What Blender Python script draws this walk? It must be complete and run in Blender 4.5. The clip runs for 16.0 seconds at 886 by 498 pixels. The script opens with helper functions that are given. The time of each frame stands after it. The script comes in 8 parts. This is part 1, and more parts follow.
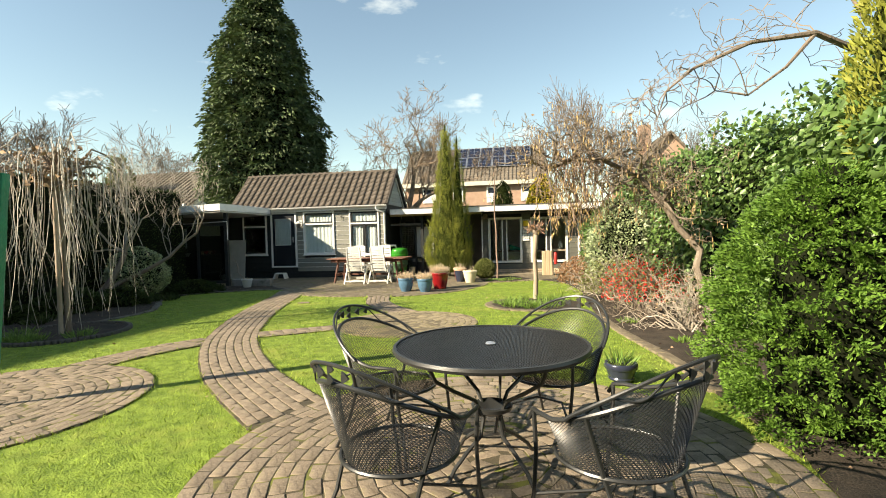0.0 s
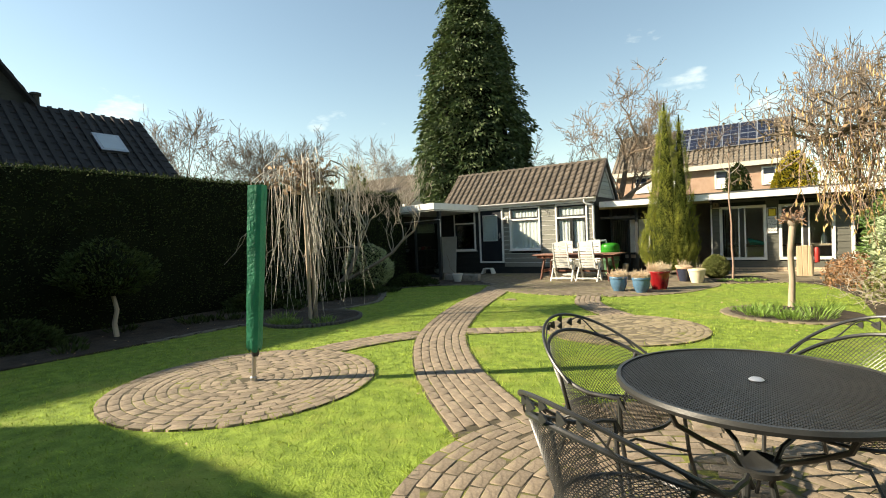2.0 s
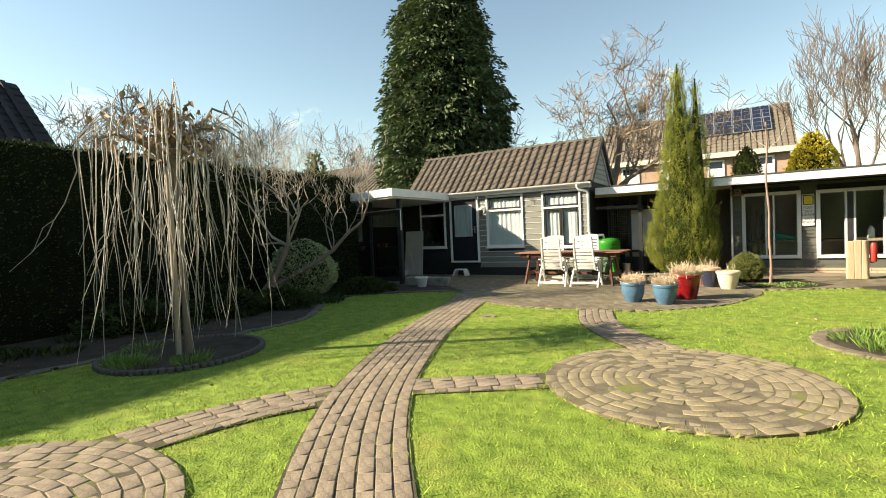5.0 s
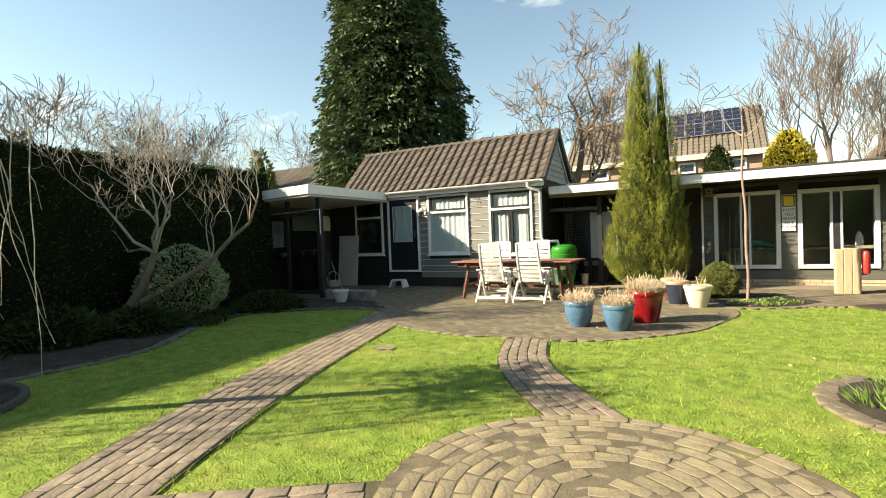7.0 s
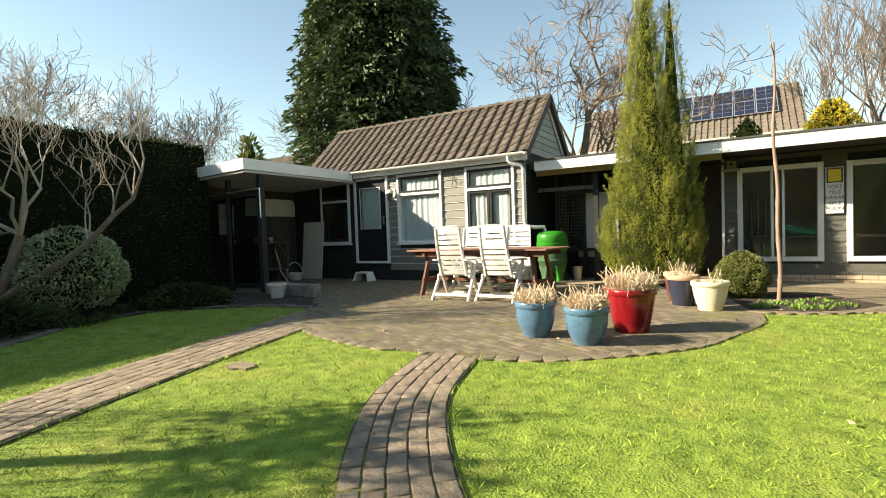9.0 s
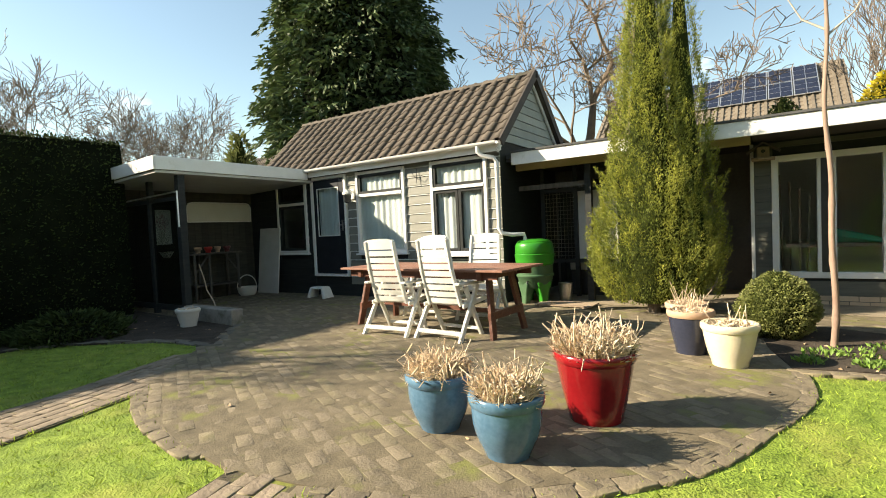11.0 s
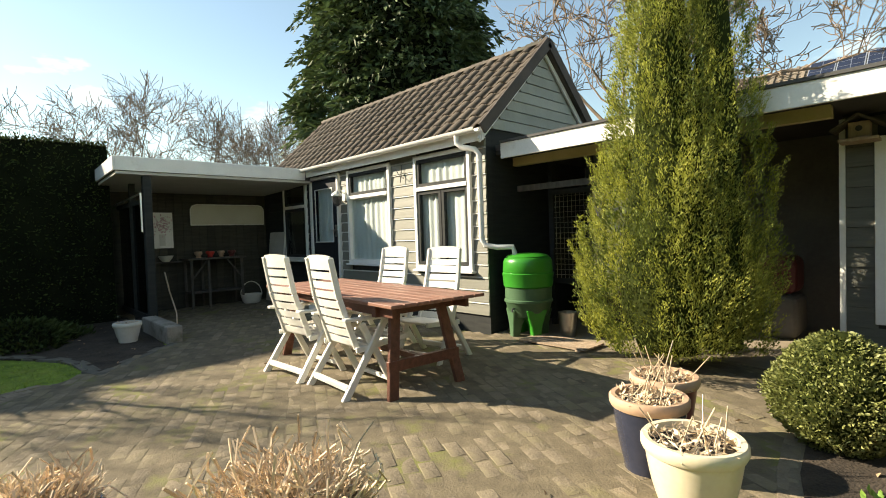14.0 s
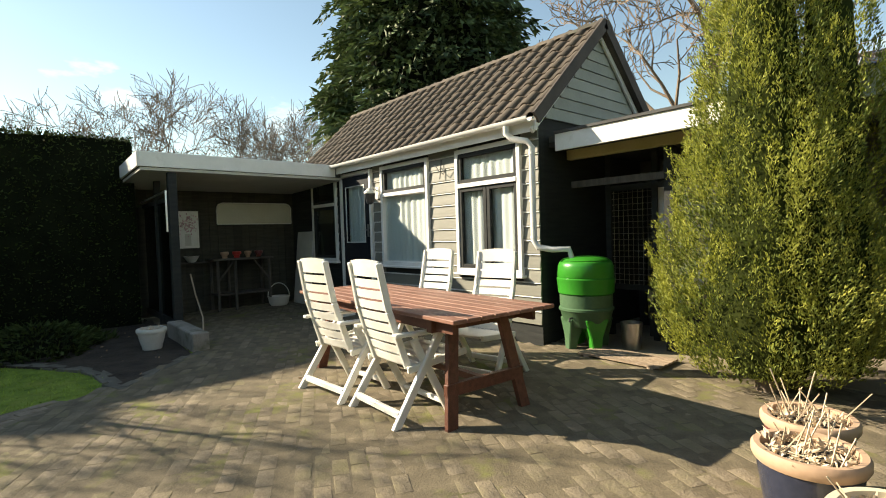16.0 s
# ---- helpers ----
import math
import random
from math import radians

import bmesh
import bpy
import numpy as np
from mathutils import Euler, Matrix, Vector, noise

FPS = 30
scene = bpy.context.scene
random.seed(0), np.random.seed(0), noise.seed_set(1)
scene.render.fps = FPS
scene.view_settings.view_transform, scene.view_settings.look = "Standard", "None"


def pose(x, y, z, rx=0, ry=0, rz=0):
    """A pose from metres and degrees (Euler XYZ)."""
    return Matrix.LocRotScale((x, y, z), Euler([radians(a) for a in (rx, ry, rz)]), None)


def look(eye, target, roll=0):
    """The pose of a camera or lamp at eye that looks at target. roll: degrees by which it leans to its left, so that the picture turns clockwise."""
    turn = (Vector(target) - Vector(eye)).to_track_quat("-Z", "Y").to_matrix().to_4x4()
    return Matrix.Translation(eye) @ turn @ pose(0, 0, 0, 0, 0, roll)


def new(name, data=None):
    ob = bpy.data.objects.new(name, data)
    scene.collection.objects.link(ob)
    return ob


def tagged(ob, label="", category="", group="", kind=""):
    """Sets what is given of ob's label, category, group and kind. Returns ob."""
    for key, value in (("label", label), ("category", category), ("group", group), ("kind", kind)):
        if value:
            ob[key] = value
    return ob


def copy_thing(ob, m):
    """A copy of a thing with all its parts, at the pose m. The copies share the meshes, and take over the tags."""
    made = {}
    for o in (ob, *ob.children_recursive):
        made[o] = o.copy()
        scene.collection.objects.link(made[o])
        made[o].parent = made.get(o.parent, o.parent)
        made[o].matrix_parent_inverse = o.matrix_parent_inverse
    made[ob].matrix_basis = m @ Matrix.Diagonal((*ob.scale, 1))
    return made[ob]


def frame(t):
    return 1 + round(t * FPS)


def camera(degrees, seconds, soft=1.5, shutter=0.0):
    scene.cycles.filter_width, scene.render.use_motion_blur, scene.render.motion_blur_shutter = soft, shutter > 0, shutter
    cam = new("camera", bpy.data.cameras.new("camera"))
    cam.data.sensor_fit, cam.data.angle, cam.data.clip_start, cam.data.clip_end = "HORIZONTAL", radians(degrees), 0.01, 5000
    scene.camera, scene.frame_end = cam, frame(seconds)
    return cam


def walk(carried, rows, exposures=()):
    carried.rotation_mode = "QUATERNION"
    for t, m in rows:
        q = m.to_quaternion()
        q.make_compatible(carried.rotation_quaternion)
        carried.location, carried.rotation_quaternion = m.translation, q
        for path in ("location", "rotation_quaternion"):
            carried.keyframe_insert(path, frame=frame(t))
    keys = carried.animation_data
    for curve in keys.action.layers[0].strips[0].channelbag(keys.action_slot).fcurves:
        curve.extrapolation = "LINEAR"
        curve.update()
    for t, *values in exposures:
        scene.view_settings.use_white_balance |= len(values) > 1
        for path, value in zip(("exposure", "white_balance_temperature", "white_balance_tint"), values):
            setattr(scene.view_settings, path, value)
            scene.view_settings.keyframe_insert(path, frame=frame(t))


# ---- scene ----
cam = camera(84.5, 16.0, soft=1.0)
PATH = [
    (0, (0.181, 0.481, 1.533), (-0.149, 2.452, 1.474), -1.5),
    (0.5, (0.228, 0.56, 1.551), (-0.425, 2.449, 1.497), -1.9),
    (1, (0.241, 0.619, 1.561), (-0.663, 2.402, 1.515), -2.3),
    (1.5, (0.221, 0.686, 1.558), (-0.807, 2.4, 1.497), -2.4),
    (2, (-0.011, 0.892, 1.569), (-1.108, 2.563, 1.515), -2.4),
    (2.5, (-0.28, 1.229, 1.527), (-1.405, 2.881, 1.457), -2.5),
    (3, (-0.642, 1.694, 1.534), (-1.784, 3.335, 1.473), -2.2),
    (3.5, (-0.972, 2.113, 1.55), (-2.093, 3.768, 1.483), -2.3),
    (4, (-1.215, 2.68, 1.492), (-2.303, 4.357, 1.42), -2.4),
    (4.5, (-1.408, 3.271, 1.482), (-2.467, 4.967, 1.433), -2.5),
    (4.7, (-1.459, 3.519, 1.466), (-2.5, 5.226, 1.402), -2.5),
    (6.8, (-1.445, 6.054, 1.387), (-2.386, 7.818, 1.334), -2.5),
    (7, (-1.424, 6.263, 1.382), (-2.365, 8.027, 1.332), -2.2),
    (7.5, (-1.321, 6.838, 1.305), (-2.283, 8.59, 1.257), -2.1),
    (8, (-1.248, 7.426, 1.194), (-2.23, 9.167, 1.147), -1.8),
    (8.5, (-1.218, 7.95, 1.131), (-2.217, 9.682, 1.079), -2.1),
    (9, (-1.239, 8.563, 1.124), (-2.266, 10.277, 1.057), -2.0),
    (9.2, (-1.251, 8.814, 1.14), (-2.293, 10.52, 1.08), -2.0),
    (11.3, (-1.19, 11.164, 1.311), (-2.312, 12.817, 1.228), -2.5),
    (11.5, (-1.109, 11.419, 1.31), (-2.237, 13.069, 1.228), -2.3),
    (12, (-0.893, 12.011, 1.316), (-2.063, 13.631, 1.233), -2.4),
    (12.5, (-0.772, 12.547, 1.318), (-1.977, 14.141, 1.233), -2.2),
    (13, (-0.733, 13.004, 1.362), (-2.003, 14.548, 1.302), -2.1),
    (13.5, (-0.676, 13.214, 1.38), (-2.034, 14.68, 1.311), -1.9),
    (14, (-0.681, 13.279, 1.369), (-2.129, 14.658, 1.306), -1.9),
    (14.5, (-0.748, 13.296, 1.378), (-2.246, 14.621, 1.328), -2.1),
    (15, (-0.843, 13.335, 1.416), (-2.372, 14.623, 1.358), -2.0),
    (15.5, (-1.032, 13.42, 1.407), (-2.561, 14.708, 1.35), -2.1),
    (16, (-1.328, 13.433, 1.4), (-2.829, 14.752, 1.335), -1.8),
]
walk(cam, [(t, look(eye, target, roll)) for t, eye, target, roll in PATH], [(0.0, 1.30, 7900, 8), (4.0, 1.32, 7900, 8), (8.5, 1.42, 7900, 8), (14.0, 1.42, 7900, 8), (16.0, 1.30, 7900, 8)])

# ---- world, sun ----
SUN_DIR = Vector((0.833, 0.553, -0.545)).normalized()      # the way the light goes
world = bpy.data.worlds.new("sky")
scene.world = world
world.use_nodes = True
wn, wl = world.node_tree.nodes, world.node_tree.links
wn.clear()
w_out = wn.new("ShaderNodeOutputWorld")
w_bg = wn.new("ShaderNodeBackground")
w_sky = wn.new("ShaderNodeTexSky")
w_sky.sky_type = "NISHITA"
w_sky.sun_disc = False
w_sky.sun_elevation = radians(28.6)
w_sky.sun_rotation = radians(236.4)
w_sky.air_density = 1.1
w_sky.dust_density = 0.15
w_sky.ozone_density = 1.3
w_co = wn.new("ShaderNodeTexCoord")
w_map = wn.new("ShaderNodeMapping")
w_map.inputs["Scale"].default_value = (1.0, 1.0, 2.6)
w_no = wn.new("ShaderNodeTexNoise")
w_no.inputs["Scale"].default_value = 4.2
w_no.inputs["Detail"].default_value = 9.0
w_no.inputs["Roughness"].default_value = 0.55
w_ra = wn.new("ShaderNodeValToRGB")
w_ra.color_ramp.elements[0].position = 0.60
w_ra.color_ramp.elements[1].position = 0.82
w_mix = wn.new("ShaderNodeMix")
w_mix.data_type = "RGBA"
w_mix.inputs["B"].default_value = (8.6, 8.8, 9.0, 1)
wl.new(w_co.outputs["Generated"], w_map.inputs["Vector"])
wl.new(w_map.outputs["Vector"], w_no.inputs["Vector"])
wl.new(w_no.outputs["Fac"], w_ra.inputs["Fac"])
wl.new(w_ra.outputs["Color"], w_mix.inputs["Factor"])
wl.new(w_sky.outputs["Color"], w_mix.inputs["A"])
w_tint = wn.new("ShaderNodeMix")
w_tint.data_type, w_tint.blend_type = "RGBA", "MULTIPLY"
w_tint.inputs["Factor"].default_value = 1.0
w_tint.inputs["B"].default_value = (0.97, 1.02, 1.0, 1)
wl.new(w_mix.outputs["Result"], w_tint.inputs["A"])
wl.new(w_tint.outputs["Result"], w_bg.inputs["Color"])
w_bg.inputs["Strength"].default_value = 0.09
wl.new(w_bg.outputs["Background"], w_out.inputs["Surface"])

sun_data = bpy.data.lights.new("sun", "SUN")
sun_data.energy = 5.0
sun_data.angle = radians(0.55)
sun_data.color = (1.0, 0.94, 0.84)
sun = new("sun", sun_data)
sun.rotation_euler = SUN_DIR.to_track_quat("-Z", "Y").to_euler()
sun.location = (-20, -14, 16)

# ---- materials ----


def mat(name, a, b=None, scale=3.0, fine=40.0, rough=0.8, bump=0.3, metal=0.0, island=0.0, thru=0.0, spec=0.4, stretch=(1, 1, 1), dirt=None, dist=0.01, coat=0.0):
    """A surface whose colour goes from a to b at two scales, with fine relief; island: how far pieces and leaves differ."""
    m = bpy.data.materials.new(name)
    m.use_nodes = True
    n, l = m.node_tree.nodes, m.node_tree.links
    p = n["Principled BSDF"]
    b = b or tuple(c * 0.8 for c in a)
    co = n.new("ShaderNodeTexCoord")
    mp = n.new("ShaderNodeMapping")
    mp.inputs["Scale"].default_value = stretch
    l.new(co.outputs["Object"], mp.inputs["Vector"])
    big = n.new("ShaderNodeTexNoise")
    big.inputs["Scale"].default_value = scale
    big.inputs["Detail"].default_value = 6
    small = n.new("ShaderNodeTexNoise")
    small.inputs["Scale"].default_value = fine
    small.inputs["Detail"].default_value = 4
    for t in (big, small):
        l.new(mp.outputs["Vector"], t.inputs["Vector"])
    add = n.new("ShaderNodeMath")
    add.operation = "MULTIPLY_ADD"
    l.new(small.outputs["Fac"], add.inputs[0])
    add.inputs[1].default_value = 0.5
    l.new(big.outputs["Fac"], add.inputs[2])
    ramp = n.new("ShaderNodeValToRGB")
    ramp.color_ramp.elements[0].position = 0.5
    ramp.color_ramp.elements[1].position = 1.0
    ramp.color_ramp.elements[0].color = (*a, 1)
    ramp.color_ramp.elements[1].color = (*b, 1)
    l.new(add.outputs[0], ramp.inputs["Fac"])
    colour = ramp.outputs["Color"]
    if dirt:
        col, lo, hi, sc = dirt
        dn = n.new("ShaderNodeTexNoise")
        dn.inputs["Scale"].default_value = sc
        dn.inputs["Detail"].default_value = 8
        dn.inputs["Roughness"].default_value = 0.65
        l.new(co.outputs["Object"], dn.inputs["Vector"])
        dr = n.new("ShaderNodeMapRange")
        dr.inputs["From Min"].default_value = lo
        dr.inputs["From Max"].default_value = hi
        l.new(dn.outputs["Fac"], dr.inputs["Value"])
        dm = n.new("ShaderNodeMix")
        dm.data_type = "RGBA"
        l.new(dr.outputs["Result"], dm.inputs["Factor"])
        l.new(colour, dm.inputs["A"])
        dm.inputs["B"].default_value = (*col, 1)
        colour = dm.outputs["Result"]
    if island:
        geo = n.new("ShaderNodeNewGeometry")
        info = n.new("ShaderNodeObjectInfo")
        sm = n.new("ShaderNodeMath")
        sm.operation = "ADD"
        l.new(geo.outputs["Random Per Island"], sm.inputs[0])
        l.new(info.outputs["Random"], sm.inputs[1])
        fr = n.new("ShaderNodeMath")
        fr.operation = "FRACT"
        l.new(sm.outputs[0], fr.inputs[0])
        mr = n.new("ShaderNodeMapRange")
        mr.inputs["To Min"].default_value = 1 - island
        mr.inputs["To Max"].default_value = 1 + island
        l.new(fr.outputs[0], mr.inputs["Value"])
        hs = n.new("ShaderNodeHueSaturation")
        l.new(colour, hs.inputs["Color"])
        l.new(mr.outputs["Result"], hs.inputs["Value"])
        colour = hs.outputs["Color"]
    l.new(colour, p.inputs["Base Color"])
    p.inputs["Roughness"].default_value = rough
    p.inputs["Metallic"].default_value = metal
    p.inputs["Specular IOR Level"].default_value = spec
    p.inputs["Coat Weight"].default_value = coat
    if bump:
        bp = n.new("ShaderNodeBump")
        bp.inputs["Strength"].default_value = bump
        bp.inputs["Distance"].default_value = dist
        l.new(add.outputs[0], bp.inputs["Height"])
        l.new(bp.outputs["Normal"], p.inputs["Normal"])
    if thru:
        tr = n.new("ShaderNodeBsdfTranslucent")
        l.new(colour, tr.inputs["Color"])
        mx = n.new("ShaderNodeMixShader")
        mx.inputs["Fac"].default_value = thru
        l.new(p.outputs["BSDF"], mx.inputs[1])
        l.new(tr.outputs["BSDF"], mx.inputs[2])
        l.new(mx.outputs["Shader"], n["Material Output"].inputs["Surface"])
    return m


def glass(name, tint=(0.9, 0.95, 0.95)):
    m = bpy.data.materials.new(name)
    m.use_nodes = True
    n, l = m.node_tree.nodes, m.node_tree.links
    n.clear()
    out = n.new("ShaderNodeOutputMaterial")
    tr = n.new("ShaderNodeBsdfTransparent")
    tr.inputs["Color"].default_value = (*tint, 1)
    gl = n.new("ShaderNodeBsdfGlossy")
    gl.inputs["Roughness"].default_value = 0.02
    lw = n.new("ShaderNodeLayerWeight")
    lw.inputs["Blend"].default_value = 0.5
    pw = n.new("ShaderNodeMath")
    pw.operation = "POWER"
    pw.inputs[1].default_value = 4.0
    l.new(lw.outputs["Facing"], pw.inputs[0])
    ma = n.new("ShaderNodeMath")
    ma.operation = "MULTIPLY_ADD"
    ma.inputs[1].default_value = 0.4
    ma.inputs[2].default_value = 0.045
    l.new(pw.outputs[0], ma.inputs[0])
    mx = n.new("ShaderNodeMixShader")
    l.new(ma.outputs[0], mx.inputs["Fac"])
    l.new(tr.outputs["BSDF"], mx.inputs[1])
    l.new(gl.outputs["BSDF"], mx.inputs[2])
    l.new(mx.outputs["Shader"], out.inputs["Surface"])
    return m


M_SOIL = mat("soil", (0.022, 0.016, 0.011), (0.07, 0.053, 0.038), 4, 60, 0.95, 0.9, dist=0.03)
M_LAWN = mat("lawn_ground", (0.085, 0.145, 0.012), (0.27, 0.37, 0.052), 6.5, 70, 0.95, 0.8, dist=0.05, dirt=((0.29, 0.31, 0.06), 0.5, 0.74, 1.3))
M_GRASS = mat("grass_blade", (0.16, 0.26, 0.022), (0.36, 0.44, 0.075), 2.4, 12, 0.75, 0, island=0.45, thru=0.25)
M_BRICK = mat("paving_brick", (0.165, 0.128, 0.092), (0.30, 0.24, 0.175), 9, 60, 0.95, 1.0, island=0.16, dist=0.012, dirt=((0.17, 0.155, 0.06), 0.56, 0.74, 6))
M_BRICKG = mat("mossy_paving_brick", (0.130, 0.105, 0.072), (0.245, 0.199, 0.138), 6, 70, 0.95, 1.0, island=0.10, dist=0.012, dirt=((0.17, 0.15, 0.075), 0.48, 0.72, 1.7))
M_JOINT = mat("joint_sand", (0.045, 0.038, 0.024), (0.10, 0.082, 0.05), 5, 80, 0.95, 0.8, dirt=((0.17, 0.18, 0.035), 0.50, 0.60, 2.2))
M_BRICKS = mat("sandy_paving_brick", (0.185, 0.150, 0.098), (0.31, 0.255, 0.165), 6.0, 60, 0.95, 1.0, island=0.10, dist=0.012, dirt=((0.30, 0.25, 0.10), 0.48, 0.64, 1.3))
M_JOINTG = mat("filled_joint", (0.095, 0.077, 0.050), (0.175, 0.142, 0.092), 7, 80, 0.95, 0.9, dirt=((0.16, 0.165, 0.045), 0.54, 0.66, 1.6))
M_KERB = mat("concrete_kerb", (0.09, 0.082, 0.065), (0.17, 0.155, 0.125), 5, 60, 0.9, 0.5, island=0.15)
M_BLACKWOOD = mat("dark_painted_board", (0.02, 0.022, 0.022), (0.036, 0.038, 0.036), 3, 30, 0.7, 0.25, spec=0.2, island=0.15, stretch=(1, 1, 8))
M_GREYBOARD = mat("olive_grey_painted_board", (0.165, 0.165, 0.135), (0.21, 0.205, 0.17), 3, 30, 0.55, 0.25, island=0.10, stretch=(0.5, 1, 8))
M_DUST = mat("dusty_concrete", (0.19, 0.155, 0.11), (0.29, 0.24, 0.17), 2, 40, 0.95, 0.5, dirt=((0.12, 0.10, 0.06), 0.55, 0.75, 1.5))
M_GABLE = mat("grey_green_gable_board", (0.26, 0.275, 0.24), (0.33, 0.34, 0.30), 3, 30, 0.6, 0.25, island=0.1)
M_WHITE = mat("white_paint", (0.80, 0.79, 0.76), (0.70, 0.69, 0.66), 4, 40, 0.45, 0.1, dirt=((0.5, 0.48, 0.42), 0.62, 0.85, 3))
M_WHITEPL = mat("white_plastic", (0.80, 0.79, 0.74), (0.72, 0.70, 0.63), 3, 30, 0.35, 0.05, dirt=((0.55, 0.52, 0.4), 0.62, 0.85, 5))
M_TILE = mat("roof_tile", (0.070, 0.056, 0.045), (0.135, 0.108, 0.084), 3, 40, 0.85, 0.5, island=0.22, dirt=((0.06, 0.065, 0.045), 0.55, 0.7, 2))
M_DTILE = mat("dark_roof_tile", (0.012, 0.012, 0.014), (0.028, 0.028, 0.031), 3, 40, 0.9, 0.4, island=0.2)
M_FTILE = mat("brown_roof_tile", (0.13, 0.105, 0.08), (0.20, 0.165, 0.125), 3, 30, 0.85, 0.4, island=0.2)
M_WALLBRICK = mat("wall_brick", (0.30, 0.19, 0.13), (0.38, 0.26, 0.19), 3, 50, 0.9, 0.3, island=0.2)
M_CURTAIN = mat("net_curtain", (0.86, 0.85, 0.82), (0.78, 0.77, 0.74), 6, 60, 0.8, 0.05, thru=0.25)
M_GLASS = glass("window_glass")
M_DARKGLASS = glass("tinted_glass", (0.45, 0.5, 0.5))
# near-black puts porch and soffit shade into the colour; chest and flue share it
M_DARK = mat("dark_and_shaded_parts", (0.03, 0.028, 0.026), (0.055, 0.05, 0.045), 2, 20, 0.9, 0.2)
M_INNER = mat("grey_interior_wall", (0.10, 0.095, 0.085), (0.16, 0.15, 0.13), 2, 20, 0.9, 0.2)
M_FELT = mat("roofing_felt", (0.06, 0.06, 0.06), (0.1, 0.1, 0.1), 3, 60, 0.95, 0.4)
M_SOFFIT = mat("grey_soffit_board", (0.42, 0.41, 0.38), (0.5, 0.49, 0.45), 3, 40, 0.8, 0.1)
M_YSOFFIT = mat("ochre_soffit_board", (0.42, 0.34, 0.17), (0.5, 0.42, 0.24), 3, 40, 0.8, 0.1)
M_GREENCLOTH = mat("green_canvas", (0.005, 0.16, 0.085), (0.012, 0.25, 0.13), 5, 30, 0.55, 0.7, dist=0.03)
M_STEEL = mat("galvanised_steel", (0.45, 0.45, 0.44), (0.55, 0.55, 0.54), 6, 60, 0.35, 0.05, metal=1.0)
M_IRON = mat("black_wrought_iron", (0.018, 0.019, 0.019), (0.035, 0.036, 0.035), 8, 90, 0.38, 0.15, spec=0.6)
M_TEAK = mat("red_brown_stained_wood", (0.085, 0.030, 0.018), (0.17, 0.065, 0.04), 3, 25, 0.5, 0.3, island=0.15, stretch=(1, 8, 8))
M_TEAKTOP = mat("worn_red_brown_plank", (0.17, 0.075, 0.05), (0.29, 0.145, 0.10), 3, 25, 0.55, 0.3, island=0.15, stretch=(1, 8, 8))
M_BARRELG = mat("bright_green_plastic", (0.022, 0.20, 0.02), (0.03, 0.24, 0.025), 3, 30, 0.3, 0.05)
# greyer green paints the shade on the lower tank and two legs
M_BARRELD = mat("shaded_dark_green_plastic", (0.05, 0.11, 0.055), (0.08, 0.15, 0.08), 3, 30, 0.4, 0.05)
M_BLUEPOT = mat("blue_glazed_pottery", (0.055, 0.13, 0.21), (0.10, 0.20, 0.30), 5, 40, 0.22, 0.1, coat=0.4)
M_REDPOT = mat("red_glazed_pottery", (0.19, 0.007, 0.010), (0.27, 0.012, 0.016), 4, 40, 0.18, 0.08, coat=0.5)
M_CREAMPOT = mat("cream_glazed_pottery", (0.66, 0.57, 0.40), (0.74, 0.66, 0.50), 3, 40, 0.3, 0.08, coat=0.3)
M_NAVYPOT = mat("dark_blue_glazed_pottery", (0.02, 0.025, 0.045), (0.035, 0.04, 0.065), 3, 40, 0.25, 0.08, coat=0.4)
M_MAROON = mat("maroon_pottery", (0.12, 0.03, 0.03), (0.17, 0.05, 0.045), 3, 40, 0.35, 0.08)
M_TERRA = mat("terracotta_rim", (0.40, 0.26, 0.17), (0.5, 0.34, 0.23), 4, 40, 0.7, 0.2)
M_WHITEPOT = mat("white_pottery", (0.62, 0.60, 0.55), (0.52, 0.50, 0.45), 4, 40, 0.5, 0.1)
M_STRAW = mat("dry_straw_stem", (0.55, 0.41, 0.27), (0.80, 0.67, 0.50), 3, 30, 0.8, 0, island=0.35, thru=0.15)
M_LITTER = mat("dry_leaf", (0.26, 0.16, 0.09), (0.42, 0.30, 0.19), 3, 30, 0.85, 0, island=0.4)
M_BARK = mat("bark", (0.15, 0.115, 0.085), (0.26, 0.21, 0.165), 6, 60, 0.9, 0.8, stretch=(1, 1, 0.25), dist=0.02)
M_SAPBARK = mat("reddish_young_bark", (0.22, 0.14, 0.105), (0.34, 0.235, 0.18), 8, 50, 0.75, 0.5, stretch=(1, 1, 0.4))
M_PALEBARK = mat("pale_bark", (0.30, 0.23, 0.165), (0.42, 0.34, 0.26), 6, 50, 0.8, 0.5, stretch=(1, 1, 0.25))
M_TWIG = mat("twig", (0.30, 0.26, 0.21), (0.46, 0.40, 0.33), 3, 30, 0.85, 0, island=0.2)
M_TWIGFAR = mat("distant_twig", (0.12, 0.092, 0.072), (0.21, 0.168, 0.135), 3, 30, 0.9, 0, island=0.2)
M_TWIGOCH = mat("budding_twig", (0.14, 0.105, 0.075), (0.31, 0.225, 0.155), 3, 30, 0.9, 0, island=0.2)
M_WITHE = mat("pale_hanging_withe", (0.36, 0.32, 0.27), (0.54, 0.49, 0.42), 3, 30, 0.7, 0, island=0.2)
M_CATKIN = mat("ochre_catkin", (0.46, 0.30, 0.12), (0.62, 0.45, 0.22), 3, 30, 0.8, 0, island=0.3, thru=0.25)
M_SPRUCE = mat("dark_conifer_needles", (0.030, 0.058, 0.022), (0.11, 0.15, 0.052), 1.6, 14, 0.7, 0, island=0.5, thru=0.12)
